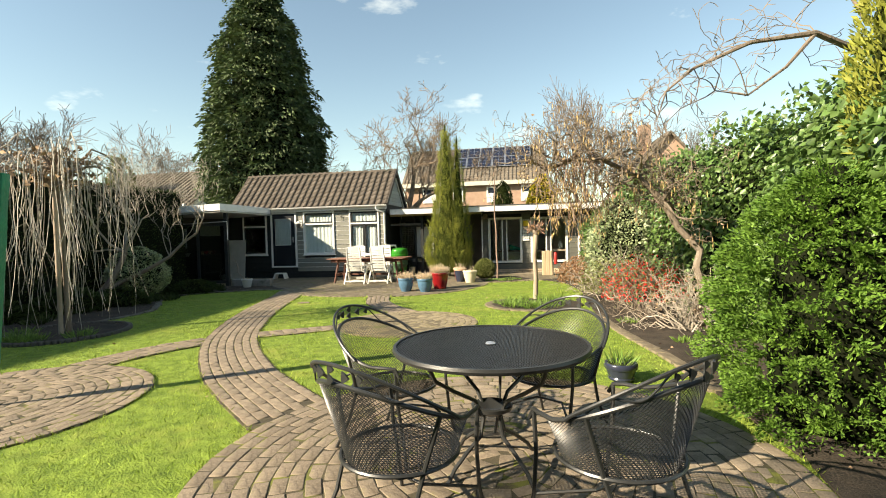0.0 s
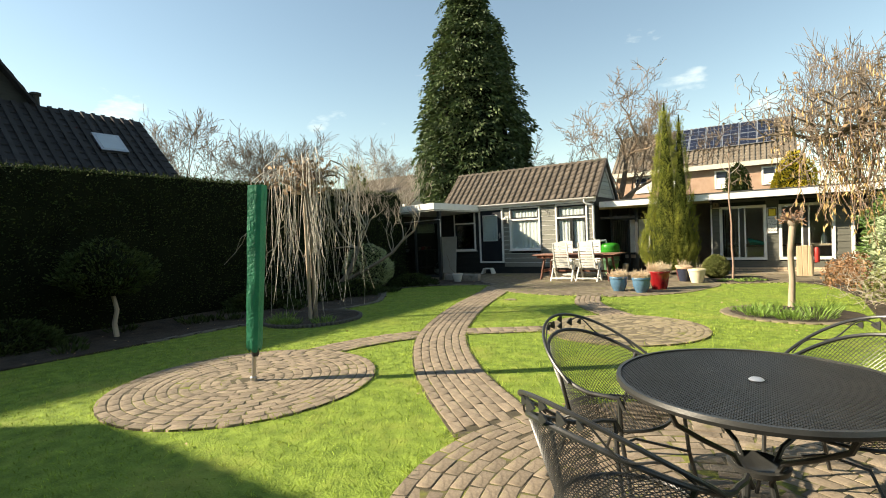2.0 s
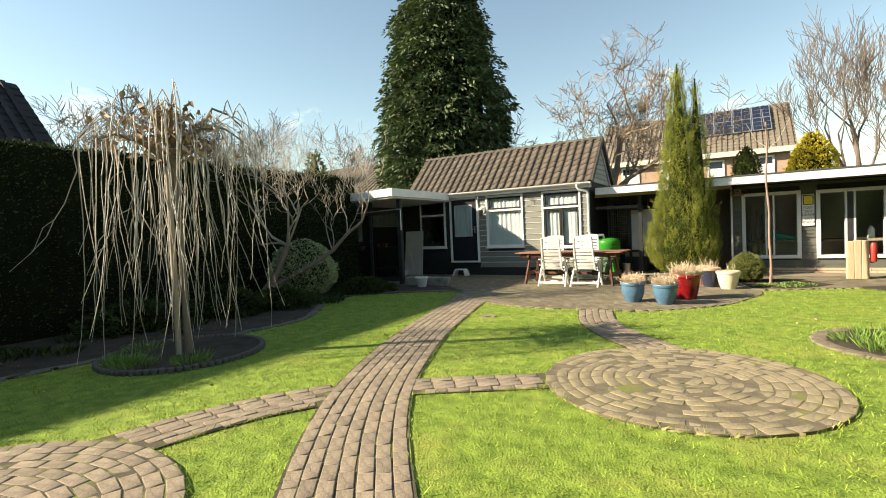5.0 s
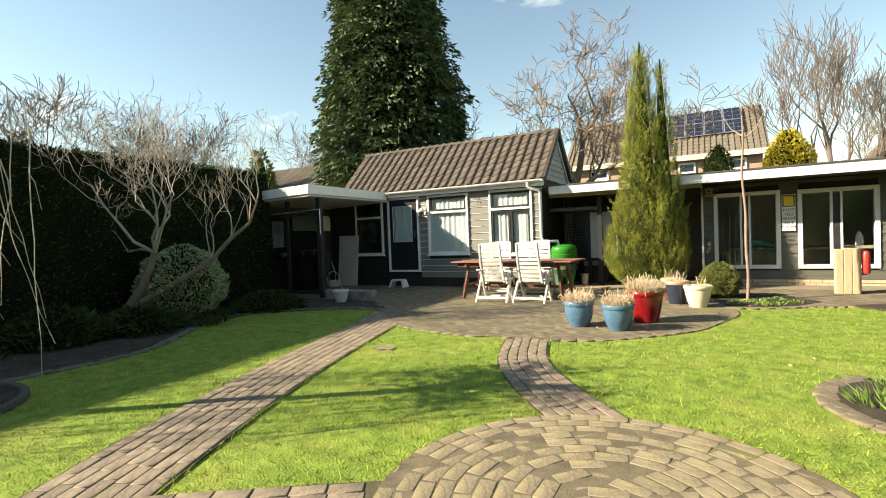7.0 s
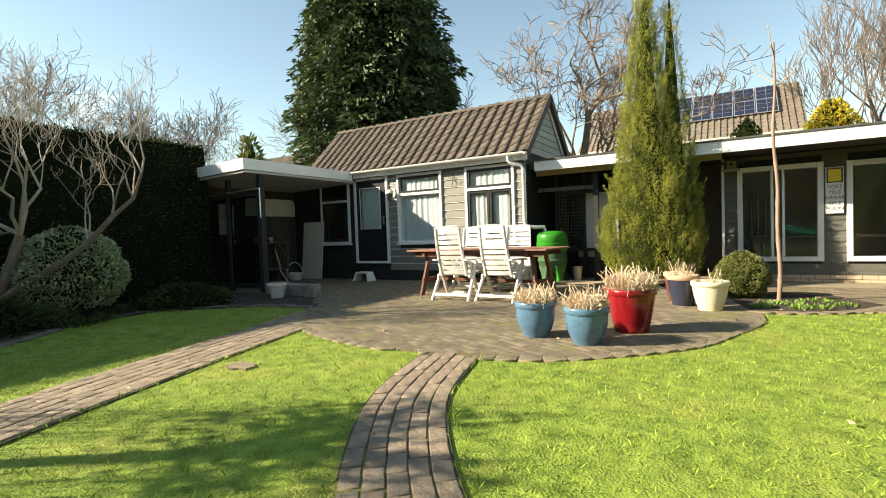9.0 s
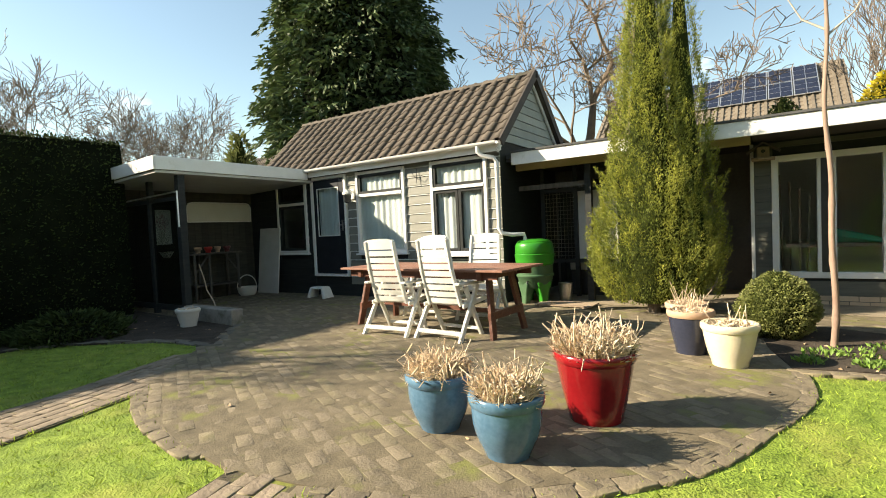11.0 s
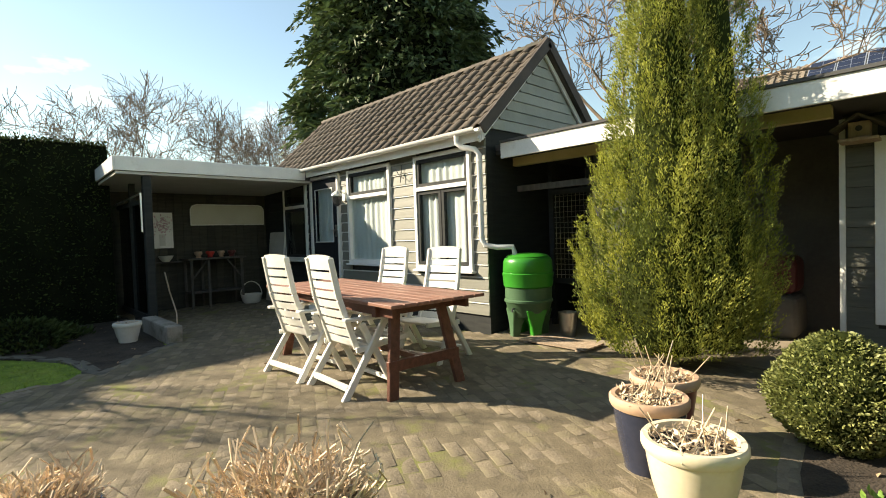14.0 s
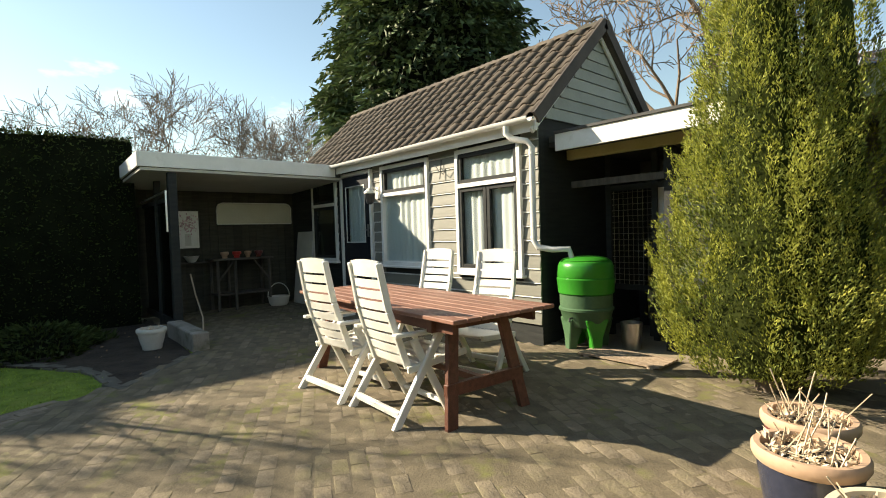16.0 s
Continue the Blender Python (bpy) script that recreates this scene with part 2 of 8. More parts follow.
M_CYPRESS = mat("yellow_green_scale_leaves", (0.165, 0.195, 0.028), (0.44, 0.445, 0.085), 3.5, 12, 0.7, 0, island=0.26, thru=0.3)
# inner leaves coloured darker to paint in the shade between sprays
M_CYSHADE = mat("inner_shade_scale_leaves", (0.07, 0.10, 0.016), (0.19, 0.215, 0.040), 2.6, 9, 0.7, 0, island=0.22, thru=0.15)
# core colour imitates the unlit depth of cypress, box and conifers
M_SHADECORE = mat("evergreen_shade_core", (0.018, 0.024, 0.007), (0.034, 0.042, 0.012), 6, 30, 1.0, 0.6, spec=0.02)
M_BOX = mat("box_leaf", (0.15, 0.17, 0.045), (0.27, 0.28, 0.10), 2, 14, 0.5, 0, island=0.4, thru=0.2)
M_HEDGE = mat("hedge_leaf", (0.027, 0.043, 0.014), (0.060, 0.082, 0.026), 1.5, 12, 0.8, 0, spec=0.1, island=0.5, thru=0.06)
# near-black colour stands in for the shade deep between leaves
M_LEAFSHADE = mat("leaf_shade_core", (0.006, 0.008, 0.004), (0.012, 0.015, 0.007), 3, 30, 0.95, 0.6, spec=0.05)
M_IVY = mat("ivy_leaf", (0.07, 0.145, 0.036), (0.17, 0.26, 0.075), 2, 14, 0.38, 0, island=0.45, thru=0.25, spec=0.6)
M_SHRUB = mat("bright_conifer_shrub", (0.06, 0.14, 0.018), (0.19, 0.33, 0.05), 4.5, 14, 0.65, 0, island=0.35, thru=0.3)
M_YELLOW = mat("golden_foliage", (0.50, 0.40, 0.03), (0.66, 0.52, 0.06), 1.5, 12, 0.7, 0, island=0.35, thru=0.25)
M_VARIEG = mat("grey_green_leaf", (0.22, 0.29, 0.14), (0.54, 0.59, 0.37), 3, 20, 0.5, 0, island=0.5, thru=0.2)
M_REDFL = mat("scarlet_petal", (0.62, 0.03, 0.02), (0.75, 0.07, 0.05), 3, 20, 0.6, 0, island=0.3, thru=0.2)
M_HERB = mat("spring_herb_leaf", (0.12, 0.22, 0.04), (0.22, 0.34, 0.07), 3, 20, 0.6, 0, island=0.4, thru=0.25)
M_SOLAR = mat("solar_cell", (0.012, 0.015, 0.03), (0.02, 0.025, 0.045), 2, 20, 0.12, 0, spec=0.6)
M_ALU = mat("aluminium_frame", (0.75, 0.75, 0.76), (0.8, 0.8, 0.8), 4, 40, 0.3, 0, metal=0.8)
M_PLINTH = mat("pale_brick", (0.50, 0.36, 0.24), (0.62, 0.48, 0.34), 3, 50, 0.9, 0.3, island=0.15)
M_TEAL = mat("teal_plastic", (0.01, 0.42, 0.27), (0.02, 0.48, 0.32), 3, 30, 0.4, 0)
M_SIGNW = mat("enamel_white", (0.82, 0.80, 0.76), (0.74, 0.72, 0.68), 5, 40, 0.25, 0.03)
M_SIGNY = mat("enamel_yellow", (0.80, 0.58, 0.05), (0.85, 0.64, 0.08), 5, 40, 0.25, 0)
M_INK = mat("enamel_black", (0.03, 0.03, 0.032), (0.05, 0.05, 0.05), 5, 40, 0.3, 0)
M_RAWWOOD = mat("weathered_wood", (0.26, 0.19, 0.13), (0.40, 0.31, 0.23), 4, 40, 0.85, 0.5, island=0.15, stretch=(6, 6, 1))
M_GREYWOOD = mat("grey_weathered_timber", (0.065, 0.058, 0.05), (0.125, 0.11, 0.095), 4, 40, 0.9, 0.5, stretch=(6, 6, 1))
M_PINK = mat("pink_print", (0.45, 0.22, 0.26), (0.7, 0.5, 0.52), 9, 40, 0.5, 0)
M_CREAMP = mat("cream_panel", (0.55, 0.52, 0.40), (0.62, 0.59, 0.48), 3, 30, 0.6, 0.05)
M_RED = mat("red_paint", (0.42, 0.03, 0.025), (0.5, 0.05, 0.04), 5, 40, 0.4, 0.05)
M_PLASTER = mat("white_render", (0.7, 0.68, 0.63), (0.78, 0.76, 0.71), 2, 30, 0.9, 0.2)

# ---- mesh tools ----


class Shape:
    """Gathers vertices and faces of one part."""

    def __init__(self):
        self.v, self.f = [], []

    def box(self, x0, x1, y0, y1, z0, z1, m=None):
        c = [Vector(p) for p in ((x0, y0, z0), (x1, y0, z0), (x1, y1, z0), (x0, y1, z0), (x0, y0, z1), (x1, y0, z1), (x1, y1, z1), (x0, y1, z1))]
        return self.hull8(c, m)

    def hull8(self, c, m=None):
        k = len(self.v)
        self.v += [tuple(m @ Vector(p)) if m else tuple(p) for p in c]
        self.f += [tuple(k + i for i in q) for q in ((0, 3, 2, 1), (4, 5, 6, 7), (0, 1, 5, 4), (1, 2, 6, 5), (2, 3, 7, 6), (3, 0, 4, 7))]
        return self

    def bar(self, a, b, w, h, up=(0, 0, 1)):
        """A square bar from a to b, w wide and h high."""
        a, b = Vector(a), Vector(b)
        d = (b - a).normalized()
        s = d.cross(Vector(up))
        s = s.normalized() if s.length > 1e-4 else Vector((1, 0, 0))
        u = s.cross(d)
        c = [p + s * (i * w / 2) + u * (j * h / 2) for p in (a, b) for i, j in ((-1, -1), (1, -1), (1, 1), (-1, 1))]
        return self.hull8([c[0], c[1], c[5], c[4], c[3], c[2], c[6], c[7]])

    def tube(self, pts, radii, n=6, caps=True):
        pts = [Vector(p) for p in pts]
        if not hasattr(radii, "__len__"):
            radii = [radii] * len(pts)
        k = len(self.v)
        u = None
        for i, p in enumerate(pts):
            d = (pts[min(i + 1, len(pts) - 1)] - pts[max(i - 1, 0)])
            d = d.normalized() if d.length > 1e-9 else Vector((0, 0, 1))
            if u is None:
                u = d.cross(Vector((0, 0, 1)) if abs(d.z) < 0.9 else Vector((1, 0, 0))).normalized()
            u = (u - d * u.dot(d)).normalized()
            w = d.cross(u)
            for j in range(n):
                a = 2 * math.pi * j / n
                self.v.append(tuple(p + (u * math.cos(a) + w * math.sin(a)) * radii[i]))
        for i in range(len(pts) - 1):
            for j in range(n):
                q = (j + 1) % n
                self.f.append((k + i * n + j, k + i * n + q, k + (i + 1) * n + q, k + (i + 1) * n + j))
        if caps:
            self.f.append(tuple(k + j for j in reversed(range(n))))
            e = k + (len(pts) - 1) * n
            self.f.append(tuple(e + j for j in range(n)))
        return self

    def lathe(self, profile, n=28, at=(0, 0, 0), sq=0.0):
        """profile: (radius, height) pairs turned round the z axis."""
        k = len(self.v)
        for r, z in profile:
            for j in range(n):
                a = 2 * math.pi * j / n
                self.v.append((at[0] + r * math.cos(a), at[1] + r * math.sin(a), at[2] + z))
        for i in range(len(profile) - 1):
            for j in range(n):
                q = (j + 1) % n
                self.f.append((k + i * n + j, k + i * n + q, k + (i + 1) * n + q, k + (i + 1) * n + j))
        self.f.append(tuple(k + j for j in reversed(range(n))))
        e = k + (len(profile) - 1) * n
        self.f.append(tuple(e + j for j in range(n)))
        return self

    def poly(self, pts, z0, z1):
        """A flat slab over a plan outline (anticlockwise)."""
        k, n = len(self.v), len(pts)
        self.v += [(x, y, z0) for x, y in pts] + [(x, y, z1) for x, y in pts]
        self.f.append(tuple(k + i for i in reversed(range(n))))
        self.f.append(tuple(k + n + i for i in range(n)))
        for i in range(n):
            q = (i + 1) % n
            self.f.append((k + i, k + q, k + n + q, k + n + i))
        return self

    def mesh(self, name, m, smooth=False):
        me = bpy.data.meshes.new(name)
        me.from_pydata(self.v, [], self.f)
        me.materials.append(m)
        if smooth:
            me.shade_smooth()
        me.update()
        return me


def part(name, shape, m, parent=None, smooth=False, bevel=0.0, seg=1, label=""):
    ob = new(name, shape.mesh(name, m, smooth))
    if parent:
        ob.parent = parent
    if bevel:
        b = ob.modifiers.new("bevel", "BEVEL")
        b.width, b.segments, b.limit_method = bevel, seg, "ANGLE"
    if smooth and not bevel:
        try:
            ob.data.set_sharp_from_angle(angle=radians(40))
        except AttributeError:
            pass
    if label:
        ob["label"] = label
    return ob


def thing(name, label, category, at=(0, 0, 0), rz=0.0, group=""):
    e = new(name)
    e.empty_display_size = 0.2
    e.matrix_basis = pose(*at, 0, 0, rz)
    return tagged(e, label, category, group)


def structure(ob, label="", category=""):
    return tagged(ob, label, category, kind="structure")


def flakes(name, P, D, L, W, m, parent=None, fold=0.25, rng=None):
    """Leaves: one small folded diamond at each point P, along D, L long and W wide."""
    rng = rng or np.random.default_rng(1)
    P, D = np.asarray(P, float), np.asarray(D, float)
    n = len(P)
    D = D / np.maximum(np.linalg.norm(D, axis=1, keepdims=True), 1e-9)
    R = rng.normal(size=(n, 3))
    S = np.cross(D, R)
    S /= np.maximum(np.linalg.norm(S, axis=1, keepdims=True), 1e-9)
    U = np.cross(S, D)
    L = np.broadcast_to(np.asarray(L, float), (n,))[:, None]
    W = np.broadcast_to(np.asarray(W, float), (n,))[:, None]
    V = np.empty((n, 4, 3))
    V[:, 0] = P
    V[:, 1] = P + D * L * 0.5 + S * W * 0.5 + U * W * fold
    V[:, 2] = P + D * L
    V[:, 3] = P + D * L * 0.5 - S * W * 0.5 + U * W * fold
    me = bpy.data.meshes.new(name)
    me.vertices.add(n * 4)
    me.vertices.foreach_set("co", V.reshape(-1))
    idx = np.arange(n)[:, None] * 4 + np.array([0, 1, 2, 0, 2, 3])
    me.loops.add(n * 6)
    me.loops.foreach_set("vertex_index", idx.reshape(-1).astype(np.int32))
    me.polygons.add(n * 2)
    me.polygons.foreach_set("loop_start", (np.arange(n * 2) * 3).astype(np.int32))
    me.update(calc_edges=True)
    me.materials.append(m)
    ob = new(name, me)
    if parent:
        ob.parent = parent
    return ob


def inside(pts, x, y):
    """Which of the points x, y lie inside a plan outline."""
    x, y = np.asarray(x), np.asarray(y)
    hit = np.zeros(x.shape, bool)
    for i in range(len(pts)):
        (x0, y0), (x1, y1) = pts[i - 1], pts[i]
        cross = ((y0 > y) != (y1 > y)) & (x < (x1 - x0) * (y - y0) / ((y1 - y0) or 1e-9) + x0)
        hit ^= cross
    return hit


def spline(pts, n=12):
    """A smooth line through plan points."""
    P = [Vector((*p, 0)) for p in pts]
    out = []
    for i in range(len(P) - 1):
        a, b, c, d = P[max(i - 1, 0)], P[i], P[i + 1], P[min(i + 2, len(P) - 1)]
        for k in range(n):
            t = k / n
            q = 0.5 * ((2 * b) + (c - a) * t + (2 * a - 5 * b + 4 * c - d) * t * t + (3 * b - a - 3 * c + d) * t ** 3)
            out.append((q.x, q.y))
    return out + [tuple(pts[-1])]

# ---- plan ----
Y_SHED, X_GABLE, Z_EAVE = 18.13, -4.93, 2.66
TABLE = (-0.05, 3.62)
LEFT_BED = [(-10.9, -6), (-8.7, -6), (-8.6, 2), (-8.5, 5), (-8.4, 7), (-7.95, 9.6), (-8.5, 10.8), (-9.3, 11.9), (-9.3, 13.0), (-8.0, 13.95), (-6.95, 14.15), (-7.19, 14.4), (-7.8, 15.0), (-11.2, 15.2)]
RIGHT_BED = [(1.7, 2.2), (9, -4), (9, 19.5), (2.4, 19.2), (2.1, 17.2), (0.7, 16.3), (1.3, 15.4), (1.6, 13.4), (1.5, 11.7), (1.45, 9.6), (1.6, 8.0), (1.85, 6.5), (1.9, 5.2), (1.95, 3.9)]
PATIO = [(-6.75, 13.75), (-6.0, 12.95), (-5.08, 12.54), (-4.4, 12.38), (-3.78, 12.33), (-3.23, 12.42), (-2.51, 12.67), (-1.63, 13.49), (-1.25, 14.3), (-1.05, 15.0), (-1.1, 15.67), (-0.5, 15.72), (-0.1, 15.95), (0.6, 16.2),
         (2.2, 17.2), (2.4, 19.26), (-1.4, 19.26), (-1.4, 18.5), (-4.9, 18.5), (-4.9, 18.08), (-11.6, 18.08), (-11.6, 15.15), (-7.85, 15.1), (-7.2, 14.3)]
FLOWERS = [(-1.08, 15.69), (-0.5, 15.80), (-0.05, 16.05), (0.35, 16.6), (0.0, 17.3), (-0.75, 17.6), (-1.35, 17.3), (-1.25, 16.4)]
MAIN = spline([(-1.75, 4.3), (-2.6, 5.08), (-3.2, 5.72), (-3.9, 6.65), (-4.45, 7.6), (-5.0, 8.9), (-5.45, 10.2), (-5.9, 11.8), (-6.15, 12.7), (-6.5, 13.7)])
LINK_W = spline([(-5.35, 5.2), (-5.2, 6.0), (-4.97, 6.65), (-4.6, 7.2)])
LINK_E = spline([(-4.25, 7.5), (-3.7, 7.85), (-2.95, 8.3)])
PATH_2 = spline([(-2.1, 9.75), (-2.6, 10.35), (-3.0, 10.95), (-3.25, 11.5), (-3.5, 12.45)])
DISCS = [(-0.06, 3.70, 1.95), (-4.98, 4.28, 1.45), (-1.86, 8.75, 1.22)]


def near_line(line, w, x, y):
    """Which points lie within w/2 of a line."""
    best = np.full(np.shape(x), 1e9)
    for (ax, ay), (bx, by) in zip(line, line[1:]):
        dx, dy = bx - ax, by - ay
        t = np.clip(((x - ax) * dx + (y - ay) * dy) / max(dx * dx + dy * dy, 1e-9), 0, 1)
        best = np.minimum(best, np.hypot(x - ax - t * dx, y - ay - t * dy))
    return best < w / 2


def paved(x, y, grow=0.0):
    x, y = np.asarray(x, float), np.asarray(y, float)
    p = inside(PATIO, x, y) | near_line(MAIN, 0.78 + grow, x, y) | near_line(LINK_W, 0.55 + grow, x, y) | near_line(LINK_E, 0.45 + grow, x, y) | near_line(PATH_2, 0.58 + grow, x, y)
    for cx, cy, r in DISCS:
        p |= np.hypot(x - cx, y - cy) < r + grow / 2
    return p


# ---- ground ----
g = Shape().poly([(-600, -600), (600, -600), (600, 600), (-600, 600)], -0.3, -0.035)
structure(part("ground", g, mat("rough_ground", (0.06, 0.075, 0.03), (0.10, 0.10, 0.05), 0.3, 20, 0.95, 0.5)), "rough earth and grass reaching to the horizon", "ground")
lawn = Shape()
NX, NY = 70, 100
for j in range(NY + 1):
    for i in range(NX + 1):
        x, y = -10.8 + 19 * i / NX, -6 + 25.2 * j / NY
        lawn.v.append((x, y, -0.002 + 0.008 * noise.noise(Vector((x * 0.8, y * 0.8, 3)))))
for j in range(NY):
    for i in range(NX):
        k = j * (NX + 1) + i
        lawn.f.append((k, k + 1, k + NX + 2, k + NX + 1))
structure(part("lawn", lawn, M_LAWN, smooth=True), "bright green mown lawn in spring sun", "lawn")
for nm, outline in (("flower_bed_west", LEFT_BED), ("flower_bed_east", RIGHT_BED), ("flower_bed_patio", FLOWERS)):
    structure(part(nm, Shape().poly(outline, -0.1, 0.022 if nm != "flower_bed_patio" else 0.03), M_SOIL), "dark bare garden soil", "flower bed")

rng = np.random.default_rng(5)
n = 110000
gx, gy = rng.uniform(-9.4, 2.2, n), rng.uniform(-0.5, 16.6, n)
keep = ~paved(gx, gy, 0.02) & ~inside(LEFT_BED, gx, gy) & ~inside(RIGHT_BED, gx, gy) & ~inside(FLOWERS, gx, gy) & (np.hypot(gx + 7.62, gy - 7.60) > 0.95) & (np.hypot(gx - 0.35, gy - 10.95) > 0.95)
gx, gy = gx[keep], gy[keep]
d = np.stack([rng.normal(0, 0.8, len(gx)), rng.normal(0, 0.8, len(gx)), np.ones(len(gx))], 1)
grass = flakes("grass_blades", np.stack([gx, gy, np.full(len(gx), -0.004)], 1), d, rng.uniform(0.02, 0.05, len(gx)), rng.uniform(0.004, 0.008, len(gx)), M_GRASS, rng=rng)
n = 95000
ex, ey = rng.uniform(-9.4, 2.2, n), rng.uniform(1.5, 16.6, n)
rim_ = paved(ex, ey, 0.12) & ~paved(ex, ey, -0.03) & ~inside(LEFT_BED, ex, ey) & ~inside(RIGHT_BED, ex, ey) & ~inside(FLOWERS, ex, ey) & (ey < 15.6)
rim_ &= np.array([noise.noise(Vector((a * 2.2, b * 2.2, 7))) > -0.25 for a, b in zip(ex, ey)])
ex, ey = ex[rim_], ey[rim_]
edge_grass = flakes("edge_grass", np.stack([ex, ey, np.full(len(ex), 0.002)], 1), np.stack([rng.normal(0, 0.7, len(ex)), rng.normal(0, 0.7, len(ex)), np.ones(len(ex))], 1), rng.uniform(0.035, 0.085, len(ex)), rng.uniform(0.004, 0.009, len(ex)), M_GRASS, rng=rng)
tagged(edge_grass, "longer grass growing over the path edges", "grass", kind="stuff")
tagged(grass, "short fresh green lawn grass blades", "grass", kind="stuff")

# ---- buildings: the dark garden house ----


M_JOINTP = mat("pale_joint_strip", (0.55, 0.54, 0.49), (0.68, 0.67, 0.62), 4, 40, 0.6, 0.2)


def boards(wall, axis, face, out, spans, z0, z1, h, m, name="board", joint=None):
    """Lapped boards over a wall; spans(z0, z1) gives the clear stretches of a course."""
    z = z0
    gap = 0.0215 if joint else 0.004
    while z < z1 - 0.02:
        top = min(z + h, z1)
        for a, b in spans(z, top):
            if b - a < 0.03:
                continue
            lo, hi = out * 0.028, out * 0.012
            if joint:
                part("joint_strip", Shape().hull8([Vector(q) for q in ((a, face - 0.03, top - 0.02), (b, face - 0.03, top - 0.02), (b, face - 0.001, top - 0.02), (a, face - 0.001, top - 0.02), (a, face - 0.014, top - 0.002), (b, face - 0.014, top - 0.002), (b, face - 0.001, top - 0.002), (a, face - 0.001, top - 0.002))]), joint, wall)
            c = [(a, face, z), (b, face, z), (b, face + lo, z), (a, face + lo, z), (a, face, top - gap), (b, face, top - gap), (b, face + hi, top - gap), (a, face + hi, top - gap)]
            if axis == "y":
                c = [(q[1], q[0], q[2]) for q in c]
            c2 = [Vector(q) for q in c]
            s = Shape()
            # keep the winding outward for either side
            if (axis == "x") == (out > 0):
                s.hull8([c2[0], c2[1], c2[2], c2[3], c2[4], c2[5], c2[6], c2[7]])
            else:
                s.hull8([c2[1], c2[0], c2[3], c2[2], c2[5], c2[4], c2[7], c2[6]])
            part(name, s, m, wall)
        z += h


def clear(a, b, holes):
    """The stretches of a..b that the holes (x0, x1, z0, z1) leave free between two heights."""
    def spans(z0, z1):
        cuts = sorted((h[0], h[1]) for h in holes if h[2] < z1 - 0.01 and h[3] > z0 + 0.01)
        out, x = [], a
        for c0, c1 in cuts:
            if c0 > x and x < b:
                out.append((x, min(c0, b)))
            x = max(x, c1)
        if x < b:
            out.append((x, b))
        return out
    return spans


def wall_with_holes(name, x0, x1, y0, y1, z0, z1, holes, m, along="x"):
    """A wall with openings through it, made of upright and lying blocks."""
    s = Shape()
    xs = sorted({x0, x1, *[h[0] for h in holes], *[h[1] for h in holes]})
    for a, b in zip(xs, xs[1:]):
        mid = (a + b) / 2
        cuts = sorted((h[2], h[3]) for h in holes if h[0] < mid < h[1])
        z = z0
        for c0, c1 in cuts:
            if c0 > z:
                s.box(a, b, y0, y1, z, c0) if along == "x" else s.box(y0, y1, a, b, z, c0)
            z = c1
        if z < z1:
            s.box(a, b, y0, y1, z, z1) if along == "x" else s.box(y0, y1, a, b, z, z1)
    return structure(part(name, s, m), "dark painted timber wall", "wall")


def frame_ring(x0, x1, z0, z1, w, y0, y1):
    return Shape().box(x0, x0 + w, y0, y1, z0, z1).box(x1 - w, x1, y0, y1, z0, z1).box(x0 + w, x1 - w, y0, y1, z1 - w, z1).box(x0 + w, x1 - w, y0, y1, z0, z0 + w)


def curtain(x0, x1, y, z0, z1, folds, seed, amp=0.011):
    r = random.Random(seed)
    s = Shape()
    n = folds * 6
    ph = [r.uniform(0, 6) for _ in range(3)]
    for j, z in enumerate((z0, (z0 + z1) / 2, z1)):
        for i in range(n + 1):
            u = i / n
            s.v.append((x0 + (x1 - x0) * u, y + amp * math.sin(u * folds * 6.28 + ph[0] + 0.3 * j) + amp * 0.6 * math.sin(u * folds * 2.3 * 2.1 + ph[1]), z))
    for j in range(2):
        for i in range(n):
            k = j * (n + 1) + i
            s.f.append((k, k + 1, k + n + 2, k + n + 1))
    return s


DOOR = (-9.5, -8.52, 0.44, 2.5)
WIN_1 = (-8.15, -6.99, 0.93, 2.5)
WIN_2 = (-6.30, -5.22, 0.88, 2.5)
WIN_0 = (-10.68, -9.76, 0.95, 2.5)
HOLES = [DOOR, WIN_1, WIN_2, WIN_0]
wall_s = wall_with_holes("wall_south", -11.84, X_GABLE, Y_SHED + 0.03, Y_SHED + 0.13, 0.0, 2.74, HOLES, M_BLACKWOOD)
tagged(wall_s, "lapped dark grey-green boards of the garden house", "wall")
boards(wall_s, "x", Y_SHED + 0.03, -1, clear(-8.47, X_GABLE, [(h[0] - 0.03, h[1] + 0.03, h[2] - 0.02, h[3] + 0.05) for h in HOLES]), 0.26, 2.62, 0.172, M_GREYBOARD, joint=M_JOINTP)
boards(wall_s, "x", Y_SHED + 0.03, -1, clear(-11.55, -9.55, [(h[0] - 0.03, h[1] + 0.03, h[2] - 0.02, h[3] + 0.05) for h in HOLES]), 0.26, 2.62, 0.172, M_BLACKWOOD)
wall_e = structure(part("wall_east", Shape().box(X_GABLE - 0.1, X_GABLE, Y_SHED + 0.13, 20.85, 0, 2.74), M_BLACKWOOD), "black boarded side wall of the garden house", "wall")
structure(part("wall_north", Shape().box(-11.6, X_GABLE - 0.1, 20.75, 20.85, 0, 2.74), M_BLACKWOOD), "dark boarded rear wall", "wall")
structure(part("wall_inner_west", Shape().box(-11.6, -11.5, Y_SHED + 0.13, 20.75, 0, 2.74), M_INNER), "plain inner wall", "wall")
structure(part("floor_shed", Shape().box(-11.5, X_GABLE - 0.1, Y_SHED + 0.13, 20.75, 0.3, 0.42), M_RAWWOOD), "wooden floor of the garden house", "floor")
